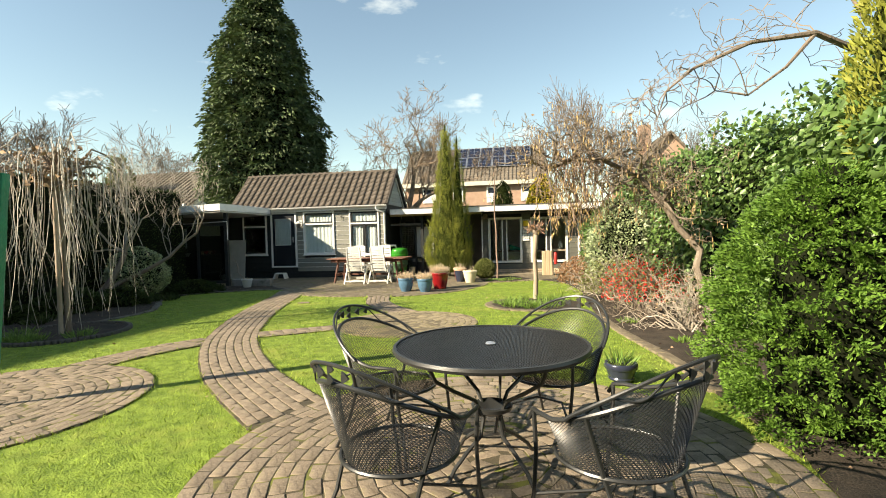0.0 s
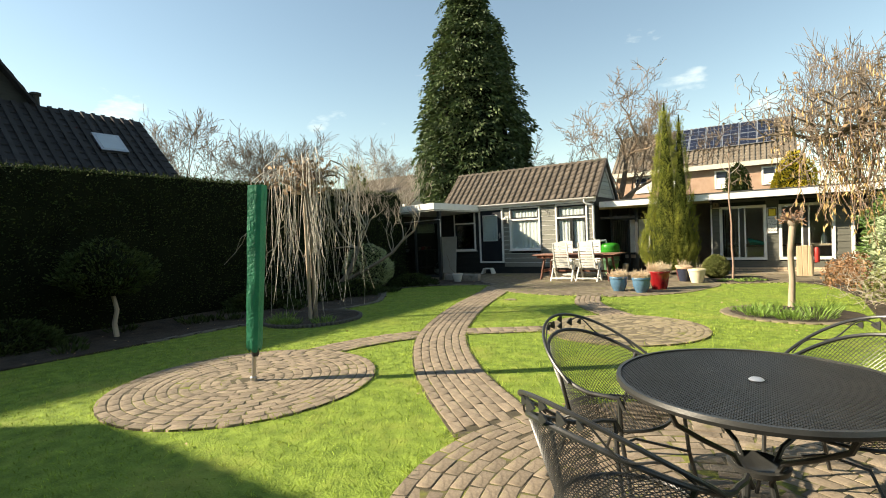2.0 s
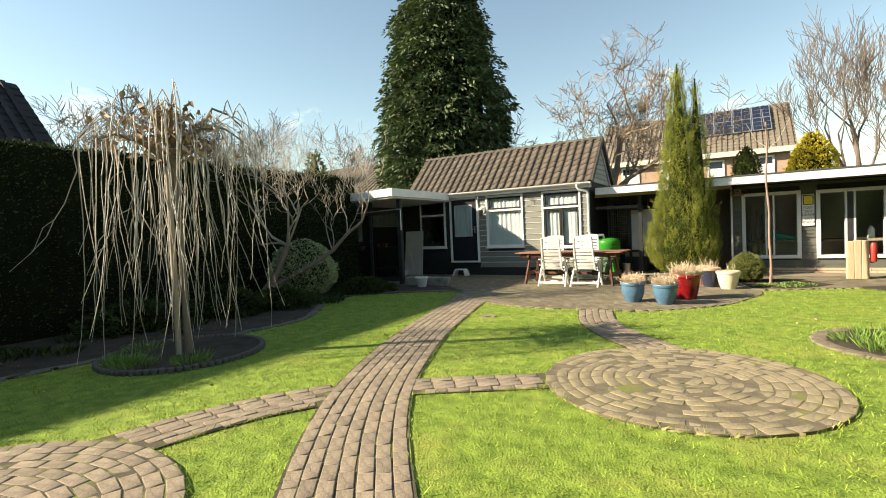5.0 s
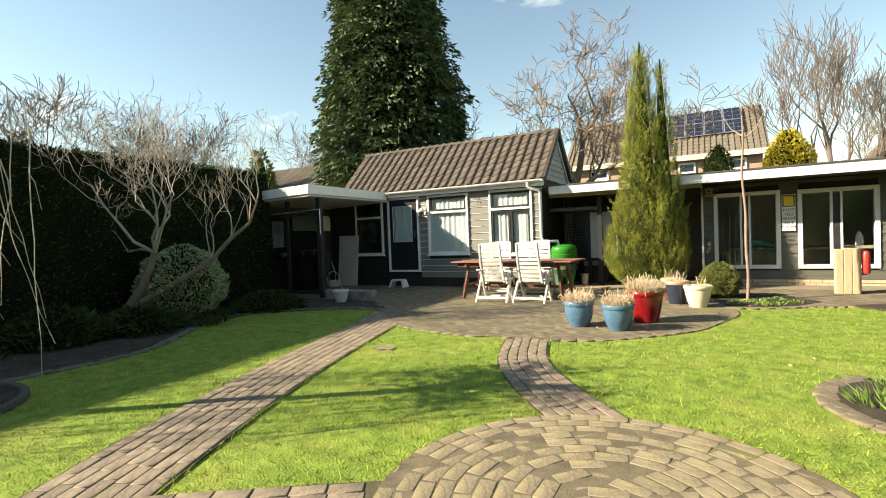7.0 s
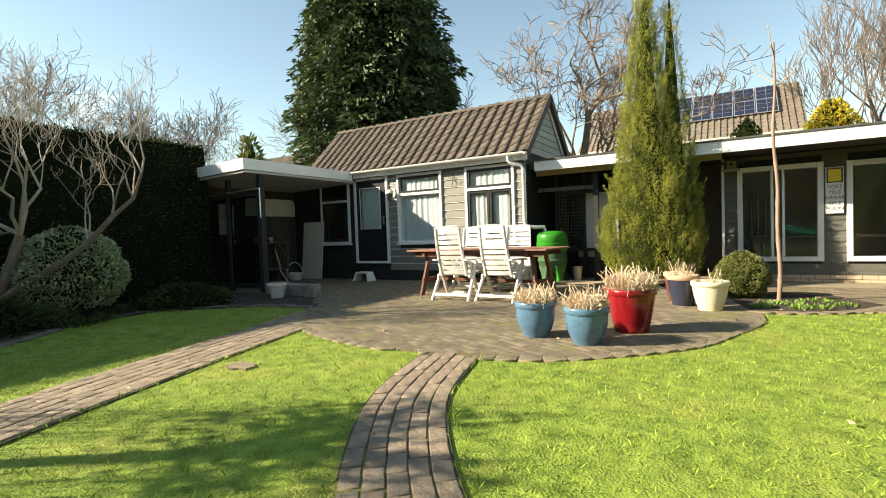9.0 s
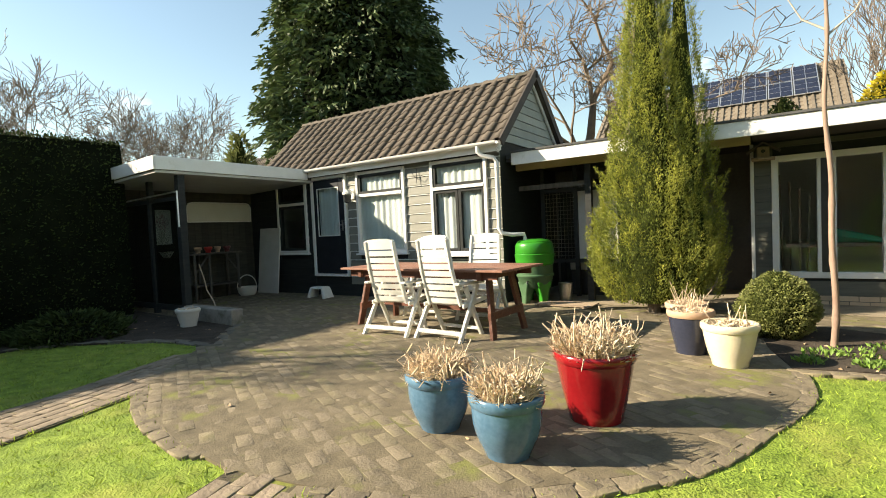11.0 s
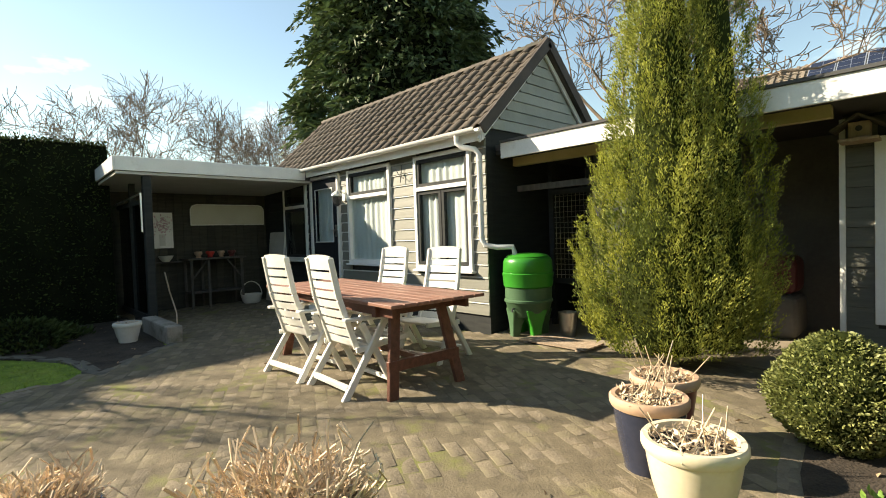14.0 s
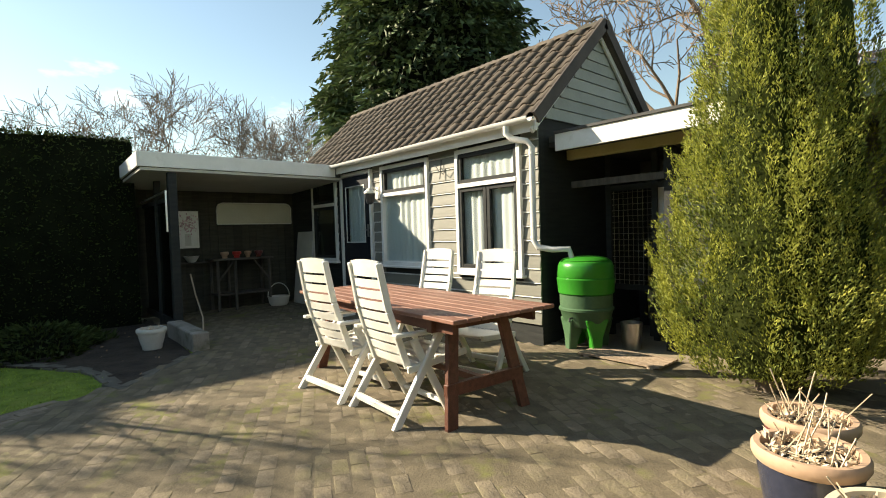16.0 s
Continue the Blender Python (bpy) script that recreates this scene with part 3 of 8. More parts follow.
structure(part("ceiling_shed", Shape().box(-11.5, X_GABLE - 0.1, Y_SHED + 0.13, 20.75, 2.66, 2.72), M_SOFFIT), "pale boarded ceiling", "ceiling")

# gable with its own lapped boards
RIDGE_Y, RIDGE_Z = 19.49, 4.12
gab = Shape()
gab.v += [(X_GABLE - 0.1, Y_SHED, 2.74), (X_GABLE - 0.1, 20.85, 2.74), (X_GABLE - 0.1, RIDGE_Y, RIDGE_Z - 0.08), (X_GABLE, Y_SHED, 2.74), (X_GABLE, 20.85, 2.74), (X_GABLE, RIDGE_Y, RIDGE_Z - 0.08)]
gab.f += [(0, 2, 1), (3, 4, 5), (0, 1, 4, 3), (1, 2, 5, 4), (2, 0, 3, 5)]
gable = structure(part("gable_east", gab, M_GABLE), "grey-green boarded gable under a tiled roof", "gable")


def gable_span(z0, z1):
    t = (z1 - 2.74) / (RIDGE_Z - 0.08 - 2.74)
    return [(Y_SHED + (RIDGE_Y - Y_SHED) * t, 20.85 + (RIDGE_Y - 20.85) * t)]


boards(gable, "y", X_GABLE, 1, gable_span, 2.74, RIDGE_Z - 0.2, 0.15, M_GABLE)

# roof of single pantiles
ROOF_X0, ROOF_X1 = -11.2, X_GABLE + 0.12
EAVE_Y, EAVE_Z = 17.95, 2.66
roof = structure(part("roof_shed", Shape().hull8([Vector(q) for q in ((ROOF_X0, EAVE_Y + 0.05, EAVE_Z - 0.02), (ROOF_X1, EAVE_Y + 0.05, EAVE_Z - 0.02), (ROOF_X1, RIDGE_Y, RIDGE_Z - 0.1), (ROOF_X0, RIDGE_Y, RIDGE_Z - 0.1),
                                                                             (ROOF_X0, EAVE_Y + 0.05, EAVE_Z + 0.03), (ROOF_X1, EAVE_Y + 0.05, EAVE_Z + 0.03), (ROOF_X1, RIDGE_Y, RIDGE_Z - 0.05), (ROOF_X0, RIDGE_Y, RIDGE_Z - 0.05))]), M_FELT), "brown pantiled saddle roof, weathered", "roof")
part("rear_slope", Shape().hull8([Vector(q) for q in ((ROOF_X0, RIDGE_Y, RIDGE_Z - 0.1), (ROOF_X1, RIDGE_Y, RIDGE_Z - 0.1), (ROOF_X1, 21.05, EAVE_Z - 0.02), (ROOF_X0, 21.05, EAVE_Z - 0.02),
                                                       (ROOF_X0, RIDGE_Y, RIDGE_Z), (ROOF_X1, RIDGE_Y, RIDGE_Z), (ROOF_X1, 21.05, EAVE_Z + 0.08), (ROOF_X0, 21.05, EAVE_Z + 0.08))]), M_TILE, roof)


def pantile(w, length):
    s = Shape()
    prof = [(0, 0.0), (0.08, -0.012), (0.25, -0.02), (0.45, -0.008), (0.62, 0.022), (0.8, 0.035), (0.95, 0.022), (1.08, -0.004)]
    for end, lift in ((0, 0.022), (1, 0.0)):
        for dz in (0, -0.016):
            for u, z in prof:
                s.v.append((u * w, end * length, z + lift + dz))
    k = len(prof)
    for i in range(k - 1):
        s.f += [(i, i + 1, 2 * k + i + 1, 2 * k + i), (k + i + 1, k + i, 3 * k + i, 3 * k + i + 1), (i + 1, i, k + i, k + i + 1)]
    s.f += [(0, 2 * k, 3 * k, k), (k - 1, 2 * k - 1, 4 * k - 1, 3 * k - 1)]
    return s.mesh("tile", M_TILE, True)


SLOPE = math.hypot(RIDGE_Y - EAVE_Y, RIDGE_Z - EAVE_Z)
PITCH = math.degrees(math.atan2(RIDGE_Z - EAVE_Z, RIDGE_Y - EAVE_Y))
COLS, ROWS_T = 26, 8
tw, th = (ROOF_X1 - ROOF_X0) / COLS, SLOPE / ROWS_T
TILE = pantile(tw, th * 1.12)
rr = random.Random(3)
for r in range(ROWS_T):
    for c in range(COLS):
        o = new("tile", TILE)
        o.parent = roof
        q = r * th
        a = radians(PITCH)
        o.matrix_basis = pose(ROOF_X0 + c * tw, EAVE_Y + q * math.cos(a), EAVE_Z + 0.055 + q * math.sin(a), PITCH + rr.uniform(-0.6, 0.6), rr.uniform(-0.7, 0.7), rr.uniform(-0.4, 0.4))
ridge_cap = Shape()
for i in range(18):
    x0 = ROOF_X0 + i * (ROOF_X1 - ROOF_X0) / 18
    x1 = x0 + (ROOF_X1 - ROOF_X0) / 18 + 0.02
    k = len(ridge_cap.v)
    for x, rad in ((x0, 0.115), (x1, 0.10)):
        for j in range(7):
            a = math.pi * (0.08 + 0.84 * j / 6)
            ridge_cap.v.append((x, RIDGE_Y + rad * math.cos(a), RIDGE_Z - 0.03 + rad * math.sin(a)))
    for j in range(6):
        ridge_cap.f.append((k + j, k + j + 1, k + 7 + j + 1, k + 7 + j))
    ridge_cap.f.append(tuple(k + j for j in range(7)))
part("ridge_tiles", ridge_cap, M_TILE, roof, smooth=True)
verge = Shape()
for (ya, za), (yb, zb) in (((EAVE_Y, EAVE_Z + 0.02), (RIDGE_Y, RIDGE_Z + 0.01)), ((RIDGE_Y, RIDGE_Z + 0.01), (21.05, EAVE_Z + 0.02))):
    verge.bar((ROOF_X1 + 0.015, ya, za), (ROOF_X1 + 0.015, yb, zb), 0.03, 0.15)
part("verge_board", verge, mat("dark_verge", (0.05, 0.04, 0.035), (0.08, 0.065, 0.055), 4, 40, 0.7, 0.2), roof)
verge2 = Shape()
for (ya, za), (yb, zb) in (((EAVE_Y + 0.02, EAVE_Z - 0.11), (RIDGE_Y, RIDGE_Z - 0.12)), ((RIDGE_Y, RIDGE_Z - 0.12), (21.03, EAVE_Z - 0.11))):
    verge2.bar((X_GABLE + 0.045, ya, za), (X_GABLE + 0.045, yb, zb), 0.03, 0.07)
part("white_verge_strip", verge2, M_WHITE, roof)

# gutter and downpipe
gut = thing("gutter", "white plastic gutter with a bent downpipe", "gutter", (0, 0, 0))
gs = Shape()
k = 0
for x in (-9.45, ROOF_X1 - 0.05):
    for rad in (0.06, 0.05):
        for j in range(9):
            a = math.pi + math.pi * j / 8
            gs.v.append((x, 17.9 + rad * math.cos(a), 2.70 + rad * math.sin(a)))
for j in range(8):
    gs.f += [(j, 18 + j, 19 + j, j + 1), (9 + j + 1, 27 + j + 1, 27 + j, 9 + j), (j, j + 1, 10 + j, 9 + j), (18 + j, 27 + j, 28 + j, 19 + j)]
gs.f += [(0, 9, 27, 18), (8, 26, 35, 17)]
part("trough", gs, M_WHITE, gut, smooth=True)
part("fascia", Shape().box(-9.45, X_GABLE + 0.1, 17.985, 18.01, 2.55, 2.72), M_WHITE, gut)
px = X_GABLE - 0.03
part("downpipe", Shape().tube([(px - 0.25, 17.9, 2.68), (px - 0.25, 17.9, 2.56), (px - 0.2, 17.93, 2.5), (px - 0.02, 18.0, 2.45), (px + 0.02, 18.04, 2.38), (px + 0.02, 18.04, 1.28), (px + 0.06, 18.06, 1.2), (px + 0.2, 18.14, 1.17), (px + 0.36, 18.25, 1.17), (px + 0.38, 18.27, 1.06)], 0.036, 12), M_WHITE, gut, smooth=True)
for z in (2.3, 1.75, 1.32):
    part("clip", Shape().lathe([(0.041, -0.012), (0.041, 0.012)], 12, (px + 0.02, 18.04, z)), M_WHITE, gut)

# windows and door of the shed


def casement(name, hole, y, label, rail=None, split=False, dark=True):
    """A white outer frame round dark or white sashes, with glass and a sill."""
    x0, x1, z0, z1 = hole
    w = structure(thing(name, label, "window"), label, "window")
    part("frame", frame_ring(x0 - 0.045, x1 + 0.045, z0 - 0.03, z1 + 0.04, 0.06, y - 0.045, y + 0.06), M_WHITE, w, bevel=0.004)
    part("sill", Shape().box(x0 - 0.08, x1 + 0.08, y - 0.09, y + 0.02, z0 - 0.065, z0 - 0.032), M_WHITE, w, bevel=0.006)
    zs = [z0 + 0.03, z1 - 0.02] if rail is None else [z0 + 0.03, rail - 0.03, rail + 0.03, z1 - 0.02]
    if rail is not None:
        part("rail", Shape().box(x0 + 0.015, x1 - 0.015, y - 0.055, y + 0.05, rail - 0.03, rail + 0.03), M_WHITE, w, bevel=0.004)
    for i in range(0, len(zs), 2):
        cells = [(x0 + 0.015, x1 - 0.015)]
        if split and i == 0:
            mid = (x0 + x1) / 2
            cells = [(x0 + 0.015, mid - 0.005), (mid + 0.005, x1 - 0.015)]
        for a, b in cells:
            if dark is True or (dark == "top" and i == 2):
                part("sash", frame_ring(a, b, zs[i], zs[i + 1], 0.055, y - 0.03, y + 0.03), M_BLACKWOOD, w, bevel=0.003)
            p = part("pane", Shape().box(a + 0.02, b - 0.02, y + 0.004, y + 0.01, zs[i] + 0.02, zs[i + 1] - 0.02), M_GLASS, w)
            p.visible_shadow = False
    return w


YW = Y_SHED + 0.01
casement("window_1", WIN_1, YW, "white-framed window with drawn white net curtains", 2.06, False, "top")
casement("window_2", WIN_2, YW, "white-framed double casement with dark sashes and curtains", 2.04, True, True)
casement("window_3", WIN_0, YW, "white-framed dark window under the canopy", 2.02, False, True)
for i, (h, top, fo) in enumerate(((WIN_1, 2.04, 9), (WIN_2, 2.02, 8))):
    x0, x1 = h[0] + 0.04, h[1] - 0.04
    c = thing("net_curtains", "white gathered net curtains behind the glass", "curtain", group="curtains of the garden house")
    mid = (x0 + x1) / 2
    part("curtain", curtain(x0 - 0.03, mid + 0.01, Y_SHED + 0.066, h[2], top, fo // 2, i), M_CURTAIN, c, smooth=True)
    part("curtain", curtain(mid - 0.02, x1 + 0.03, Y_SHED + 0.062, h[2], top, fo // 2, i + 5), M_CURTAIN, c, smooth=True)
    part("valance", curtain(x0 - 0.03, x1 + 0.03, Y_SHED + 0.066, 2.08, 2.42, fo, i + 9, 0.01), M_CURTAIN, c, smooth=True)
    part("curtain_rod", Shape().tube([(x0 - 0.03, Y_SHED + 0.09, 2.43), (x1 + 0.03, Y_SHED + 0.09, 2.43)], 0.012, 6), M_WHITE, c)

door = structure(thing("door_1", "", "door"), "dark-blue half-glazed shed door with a white frame", "door")
dx0, dx1, dz0, dz1 = DOOR
part("frame", Shape().box(dx0 - 0.04, dx0 + 0.02, YW - 0.05, YW + 0.07, dz0 - 0.02, dz1 + 0.05).box(dx1 - 0.02, dx1 + 0.04, YW - 0.05, YW + 0.07, dz0 - 0.02, dz1 + 0.05).box(dx0 + 0.02, dx1 - 0.02, YW - 0.05, YW + 0.07, dz1 - 0.01, dz1 + 0.05).box(dx0 + 0.02, dx1 - 0.02, YW - 0.07, YW + 0.07, dz0 - 0.02, dz0 + 0.03), M_WHITE, door, bevel=0.004)
M_DOOR = mat("dark_blue_door_paint", (0.012, 0.014, 0.018), (0.02, 0.022, 0.026), 3, 30, 0.6, 0.1, spec=0.2)
leaf = Shape().box(dx0 + 0.03, dx0 + 0.14, YW - 0.02, YW + 0.03, dz0 + 0.04, dz1 - 0.02).box(dx1 - 0.2, dx1 - 0.03, YW - 0.02, YW + 0.03, dz0 + 0.04, dz1 - 0.02)
leaf.box(dx0 + 0.14, dx1 - 0.2, YW - 0.02, YW + 0.03, dz0 + 0.04, 1.28).box(dx0 + 0.14, dx1 - 0.2, YW - 0.02, YW + 0.03, dz1 - 0.2, dz1 - 0.02)
part("leaf", leaf, M_DOOR, door, bevel=0.003)
part("glazing_bead", frame_ring(dx0 + 0.135, dx1 - 0.195, 1.275, dz1 - 0.195, 0.02, YW - 0.03, YW - 0.018), M_WHITE, door)
dp = part("pane", Shape().box(dx0 + 0.14, dx1 - 0.2, YW + 0.002, YW + 0.008, 1.28, dz1 - 0.2), M_GLASS, door)
dp.visible_shadow = False
part("handle", Shape().box(dx1 - 0.13, dx1 - 0.09, YW - 0.03, YW - 0.018, 1.38, 1.6).tube([(dx1 - 0.11, YW - 0.03, 1.5), (dx1 - 0.11, YW - 0.07, 1.5), (dx1 - 0.22, YW - 0.07, 1.5)], 0.01, 8), M_STEEL, door, label="brushed steel door handle")
dc = thing("door_curtain", "white pleated curtain behind the door glass", "curtain")
part("curtain", curtain(dx0 + 0.12, dx1 - 0.18, Y_SHED + 0.06, 1.27, dz1 - 0.17, 7, 31, 0.008), M_CURTAIN, dc, smooth=True)

# wall lamp by the door
lamp = thing("wall_lamp", "white and black lantern lamp fixed beside the door", "lamp", (-8.3, Y_SHED, 2.12))
part("bracket", Shape().box(-0.05, 0.05, -0.03, 0.0, -0.1, 0.1).tube([(0, -0.02, 0.03), (0, -0.1, 0.09), (0, -0.17, 0.06)], 0.012, 6), M_WHITEPL, lamp)
part("shade", Shape().lathe([(0.02, 0.12), (0.09, 0.06), (0.1, 0.03), (0.095, 0.02)], 10, (0, -0.17, -0.04)), M_WHITEPL, lamp)
part("body", Shape().lathe([(0.085, 0.0), (0.06, -0.14), (0.02, -0.17)], 8, (0, -0.17, -0.03)), M_INK, lamp)
orn = thing("hanging_hook", "black wrought-iron plant hook on the boards", "hook", (-6.64, Y_SHED - 0.03, 2.3))
part("hook", Shape().tube([(0, 0.02, 0.16), (0, 0.0, 0.0), (0.0, -0.02, -0.12)], 0.007, 5).tube([(-0.1, -0.02, 0.1), (-0.02, -0.02, 0.0), (0.08, -0.02, -0.06), (0.14, -0.02, 0.02)], 0.006, 5), M_IRON, orn)

# ---- flat-roofed wing to the east ----
Y_F, Y_W2, X_C = 18.3, 19.3, -1.42
ZF0, ZF1 = 2.33, 2.55
structure(part("roof_wing", Shape().box(X_GABLE + 0.02, 9.0, Y_F + 0.035, 24.0, ZF1 - 0.1, ZF1 - 0.03), M_FELT), "flat felted roof", "roof")
structure(part("fascia_wing", Shape().box(X_GABLE + 0.13, 9.0, Y_F, Y_F + 0.032, ZF0, ZF1 - 0.02), M_WHITE, bevel=0.004), "white painted fascia board", "fascia")
structure(part("trim_wing", Shape().box(X_GABLE + 0.13, 9.0, Y_F - 0.02, Y_F + 0.06, ZF1 - 0.018, ZF1 + 0.012), M_FELT), "dark roof edge trim", "trim")
structure(part("ceiling_porch", Shape().box(X_GABLE + 0.02, X_C, Y_F + 0.036, 23.8, ZF1 - 0.16, ZF1 - 0.105), M_DARK), "boarded ceiling, darkened for porch shade", "ceiling")
structure(part("soffit_wing", Shape().box(X_C + 0.02, 9.0, Y_F + 0.036, Y_W2, ZF0 + 0.02, ZF0 + 0.05), M_DARK), "soffit under the roof edge, darkened for shade", "soffit")
structure(part("beam_porch", Shape().box(X_GABLE + 0.02, X_C, Y_F + 0.4, Y_F + 0.5, ZF0 - 0.06, ZF1 - 0.165), M_YSOFFIT), "ochre timber beam over the open porch", "beam")
W_A, W_B, W_C = (-1.14, 0.05, 0.44, 2.09), (0.46, 1.74, 0.44, 2.07), (2.2, 3.5, 0.44, 2.07)
wing = wall_with_holes("wall_wing", X_C, 9.0, Y_W2 + 0.03, Y_W2 + 0.13, 0.0, ZF1 - 0.1, [W_A, W_B, W_C], M_BLACKWOOD)
tagged(wing, "dark lapped boards above a low brick plinth", "wall")
M_WINGBOARD = mat("dark_grey_green_board", (0.088, 0.088, 0.072), (0.135, 0.132, 0.108), 3, 30, 0.6, 0.25, island=0.12, stretch=(0.5, 1, 8))
boards(wing, "x", Y_W2 + 0.03, -1, clear(X_C, 4.6, [(h[0] - 0.03, h[1] + 0.03, h[2] - 0.02, h[3] + 0.03) for h in (W_A, W_B, W_C)]), 0.16, ZF0, 0.19, M_WINGBOARD)
structure(part("wall_wing_side", Shape().box(X_C, X_C + 0.1, Y_W2 + 0.13, 23.8, 0, ZF1 - 0.1), M_DARK), "side wall of the porch, darkened for shade", "wall")
# white render chosen to lift the light level inside the wing
structure(part("wall_wing_back", Shape().box(X_GABLE + 0.02, 9.0, 23.8, 23.9, 0, ZF1 - 0.1), M_PLASTER), "rear wall, white render used to brighten the interior", "wall")
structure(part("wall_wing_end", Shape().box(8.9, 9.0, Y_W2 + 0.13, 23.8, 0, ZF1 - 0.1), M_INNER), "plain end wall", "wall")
structure(part("floor_wing", Shape().box(X_GABLE, 9.0, 18.5, 23.8, -0.1, 0.03), M_DUST), "dusty brown concrete floor", "floor")
structure(part("corner_strip", Shape().box(X_C - 0.025, X_C + 0.02, Y_W2 - 0.02, Y_W2 + 0.03, 0.16, ZF0), M_WHITE), "narrow white corner strip", "trim")
plinth = structure(part("plinth", Shape().box(X_C + 0.02, 4.6, Y_W2 - 0.015, Y_W2 + 0.028, 0.0, 0.158), M_KERB), "low plinth of pale bricks", "plinth")
pb = Shape().box(0.004, 0.206, 0, 0.03, 0.004, 0.07).mesh("brick", M_PLINTH)
for r in range(2):
    for i in range(26):
        o = new("brick", pb)
        o.parent = plinth
        o.location = (X_C + 0.02 + i * 0.212 + (0.1 if r else 0.0), Y_W2 - 0.03, r * 0.077 + 0.002)


def big_window(name, hole, y):
    x0, x1, z0, z1 = hole
    w = structure(thing(name, "", "window"), "white-framed twin window with dark panes", "window")
    part("frame", frame_ring(x0 - 0.05, x1 + 0.05, z0 - 0.05, z1 + 0.04, 0.085, y - 0.03, y + 0.08), M_WHITE, w, bevel=0.004)
    mid = (x0 + x1) / 2 - 0.02
    part("mullion", Shape().box(mid - 0.105, mid - 0.062, y - 0.025, y + 0.07, z0 + 0.035, z1 - 0.045).box(mid + 0.062, mid + 0.105, y - 0.025, y + 0.07, z0 + 0.035, z1 - 0.045), M_WHITE, w, bevel=0.003)
    part("centre_post", Shape().box(mid - 0.061, mid + 0.061, y - 0.02, y + 0.07, z0 + 0.035, z1 - 0.045), M_INK, w)
    for a, b in ((x0 + 0.03, mid - 0.09), (mid + 0.09, x1 - 0.03)):
        p = part("pane", Shape().box(a, b, y + 0.03, y + 0.036, z0 + 0.03, z1 - 0.04), M_GLASS, w)
        p.visible_shadow = False
    return w


for nm, h in (("window_4", W_A), ("window_5", W_B), ("window_6", W_C)):
    big_window(nm, h, Y_W2 + 0.01)

# ---- canopy to the west ----
CX0, CX1, CY0, CY1 = -11.95, -9.48, 14.83, Y_SHED + 0.02
structure(part("roof_canopy", Shape().hull8([Vector(q) for q in ((CX0, CY0, 2.42), (CX1, CY0, 2.50), (CX1, CY1, 2.50), (CX0, CY1, 2.42), (CX0, CY0, 2.62), (CX1, CY0, 2.70), (CX1, CY1, 2.70), (CX0, CY1, 2.62))]), M_FELT), "flat canopy roof", "roof")
can = structure(part("fascia_canopy", Shape().hull8([Vector(q) for q in ((CX0, CY0 - 0.03, 2.43), (CX1 + 0.03, CY0 - 0.03, 2.5), (CX1 + 0.03, CY0, 2.5), (CX0, CY0, 2.43), (CX0, CY0 - 0.03, 2.64), (CX1 + 0.03, CY0 - 0.03, 2.72), (CX1 + 0.03, CY0, 2.72), (CX0, CY0, 2.64))]).box(CX1 + 0.002, CX1 + 0.03, CY0 + 0.001, 17.97, 2.5, 2.72), M_WHITE, bevel=0.004), "white painted fascia of the canopy", "fascia")
structure(part("ceiling_canopy", Shape().hull8([Vector(q) for q in ((CX0, CY0 + 0.01, 2.37), (CX1, CY0 + 0.01, 2.45), (CX1, CY1 - 0.02, 2.45), (CX0, CY1 - 0.02, 2.37), (CX0, CY0 + 0.01, 2.415), (CX1, CY0 + 0.01, 2.495), (CX1, CY1 - 0.02, 2.495), (CX0, CY1 - 0.02, 2.415))]), M_SOFFIT), "grey boarded canopy ceiling", "ceiling")
X_BW = -11.75
M_BROWNBOARD = mat("dark_brown_stained_board", (0.042, 0.039, 0.030), (0.075, 0.068, 0.052), 3, 30, 0.75, 0.25, spec=0.2, island=0.15, stretch=(1, 1, 8))
wb = structure(part("wall_canopy_west", Shape().box(X_BW - 0.08, X_BW, CY0 + 0.15, CY1, 0, 2.40), M_BROWNBOARD), "dark upright boards behind the work bench", "wall")
for i in range(20):
    y = CY0 + 0.16 + i * 0.155
    part("board", Shape().box(X_BW, X_BW + 0.018, y, y + 0.15, 0.02, 2.36), M_BROWNBOARD, wb)
post = thing("canopy_posts", "dark painted timber posts carrying the canopy", "post")
part("post", Shape().box(-9.62, -9.5, 15.2, 15.32, 0.0, 2.44), M_BLACKWOOD, post, bevel=0.006)
part("post", Shape().box(-10.65, -10.56, 15.22, 15.31, 0.0, 2.42), M_BLACKWOOD, post, bevel=0.006)
part("cross_rail", Shape().box(-11.7, -9.62, 15.23, 15.29, 2.02, 2.09), M_BLACKWOOD, post)
part("cross_rail", Shape().box(-11.7, -9.62, 15.23, 15.29, 0.1, 0.2), M_BLACKWOOD, post)
scr = thing("glass_screen", "large glass wind screen in a dark frame", "screen")
sp = part("pane", Shape().box(-11.66, -10.66, 15.255, 15.263, 0.2, 2.02), M_DARKGLASS, scr)
sp2 = part("pane", Shape().box(-10.55, -9.63, 15.255, 15.263, 0.2, 2.02), M_DARKGLASS, scr)
part("rod", Shape().tube([(-11.3, 15.15, 2.1), (-9.45, 15.15, 2.15), (-9.45, 15.15, 1.55)], 0.014, 8), M_ALU, scr)

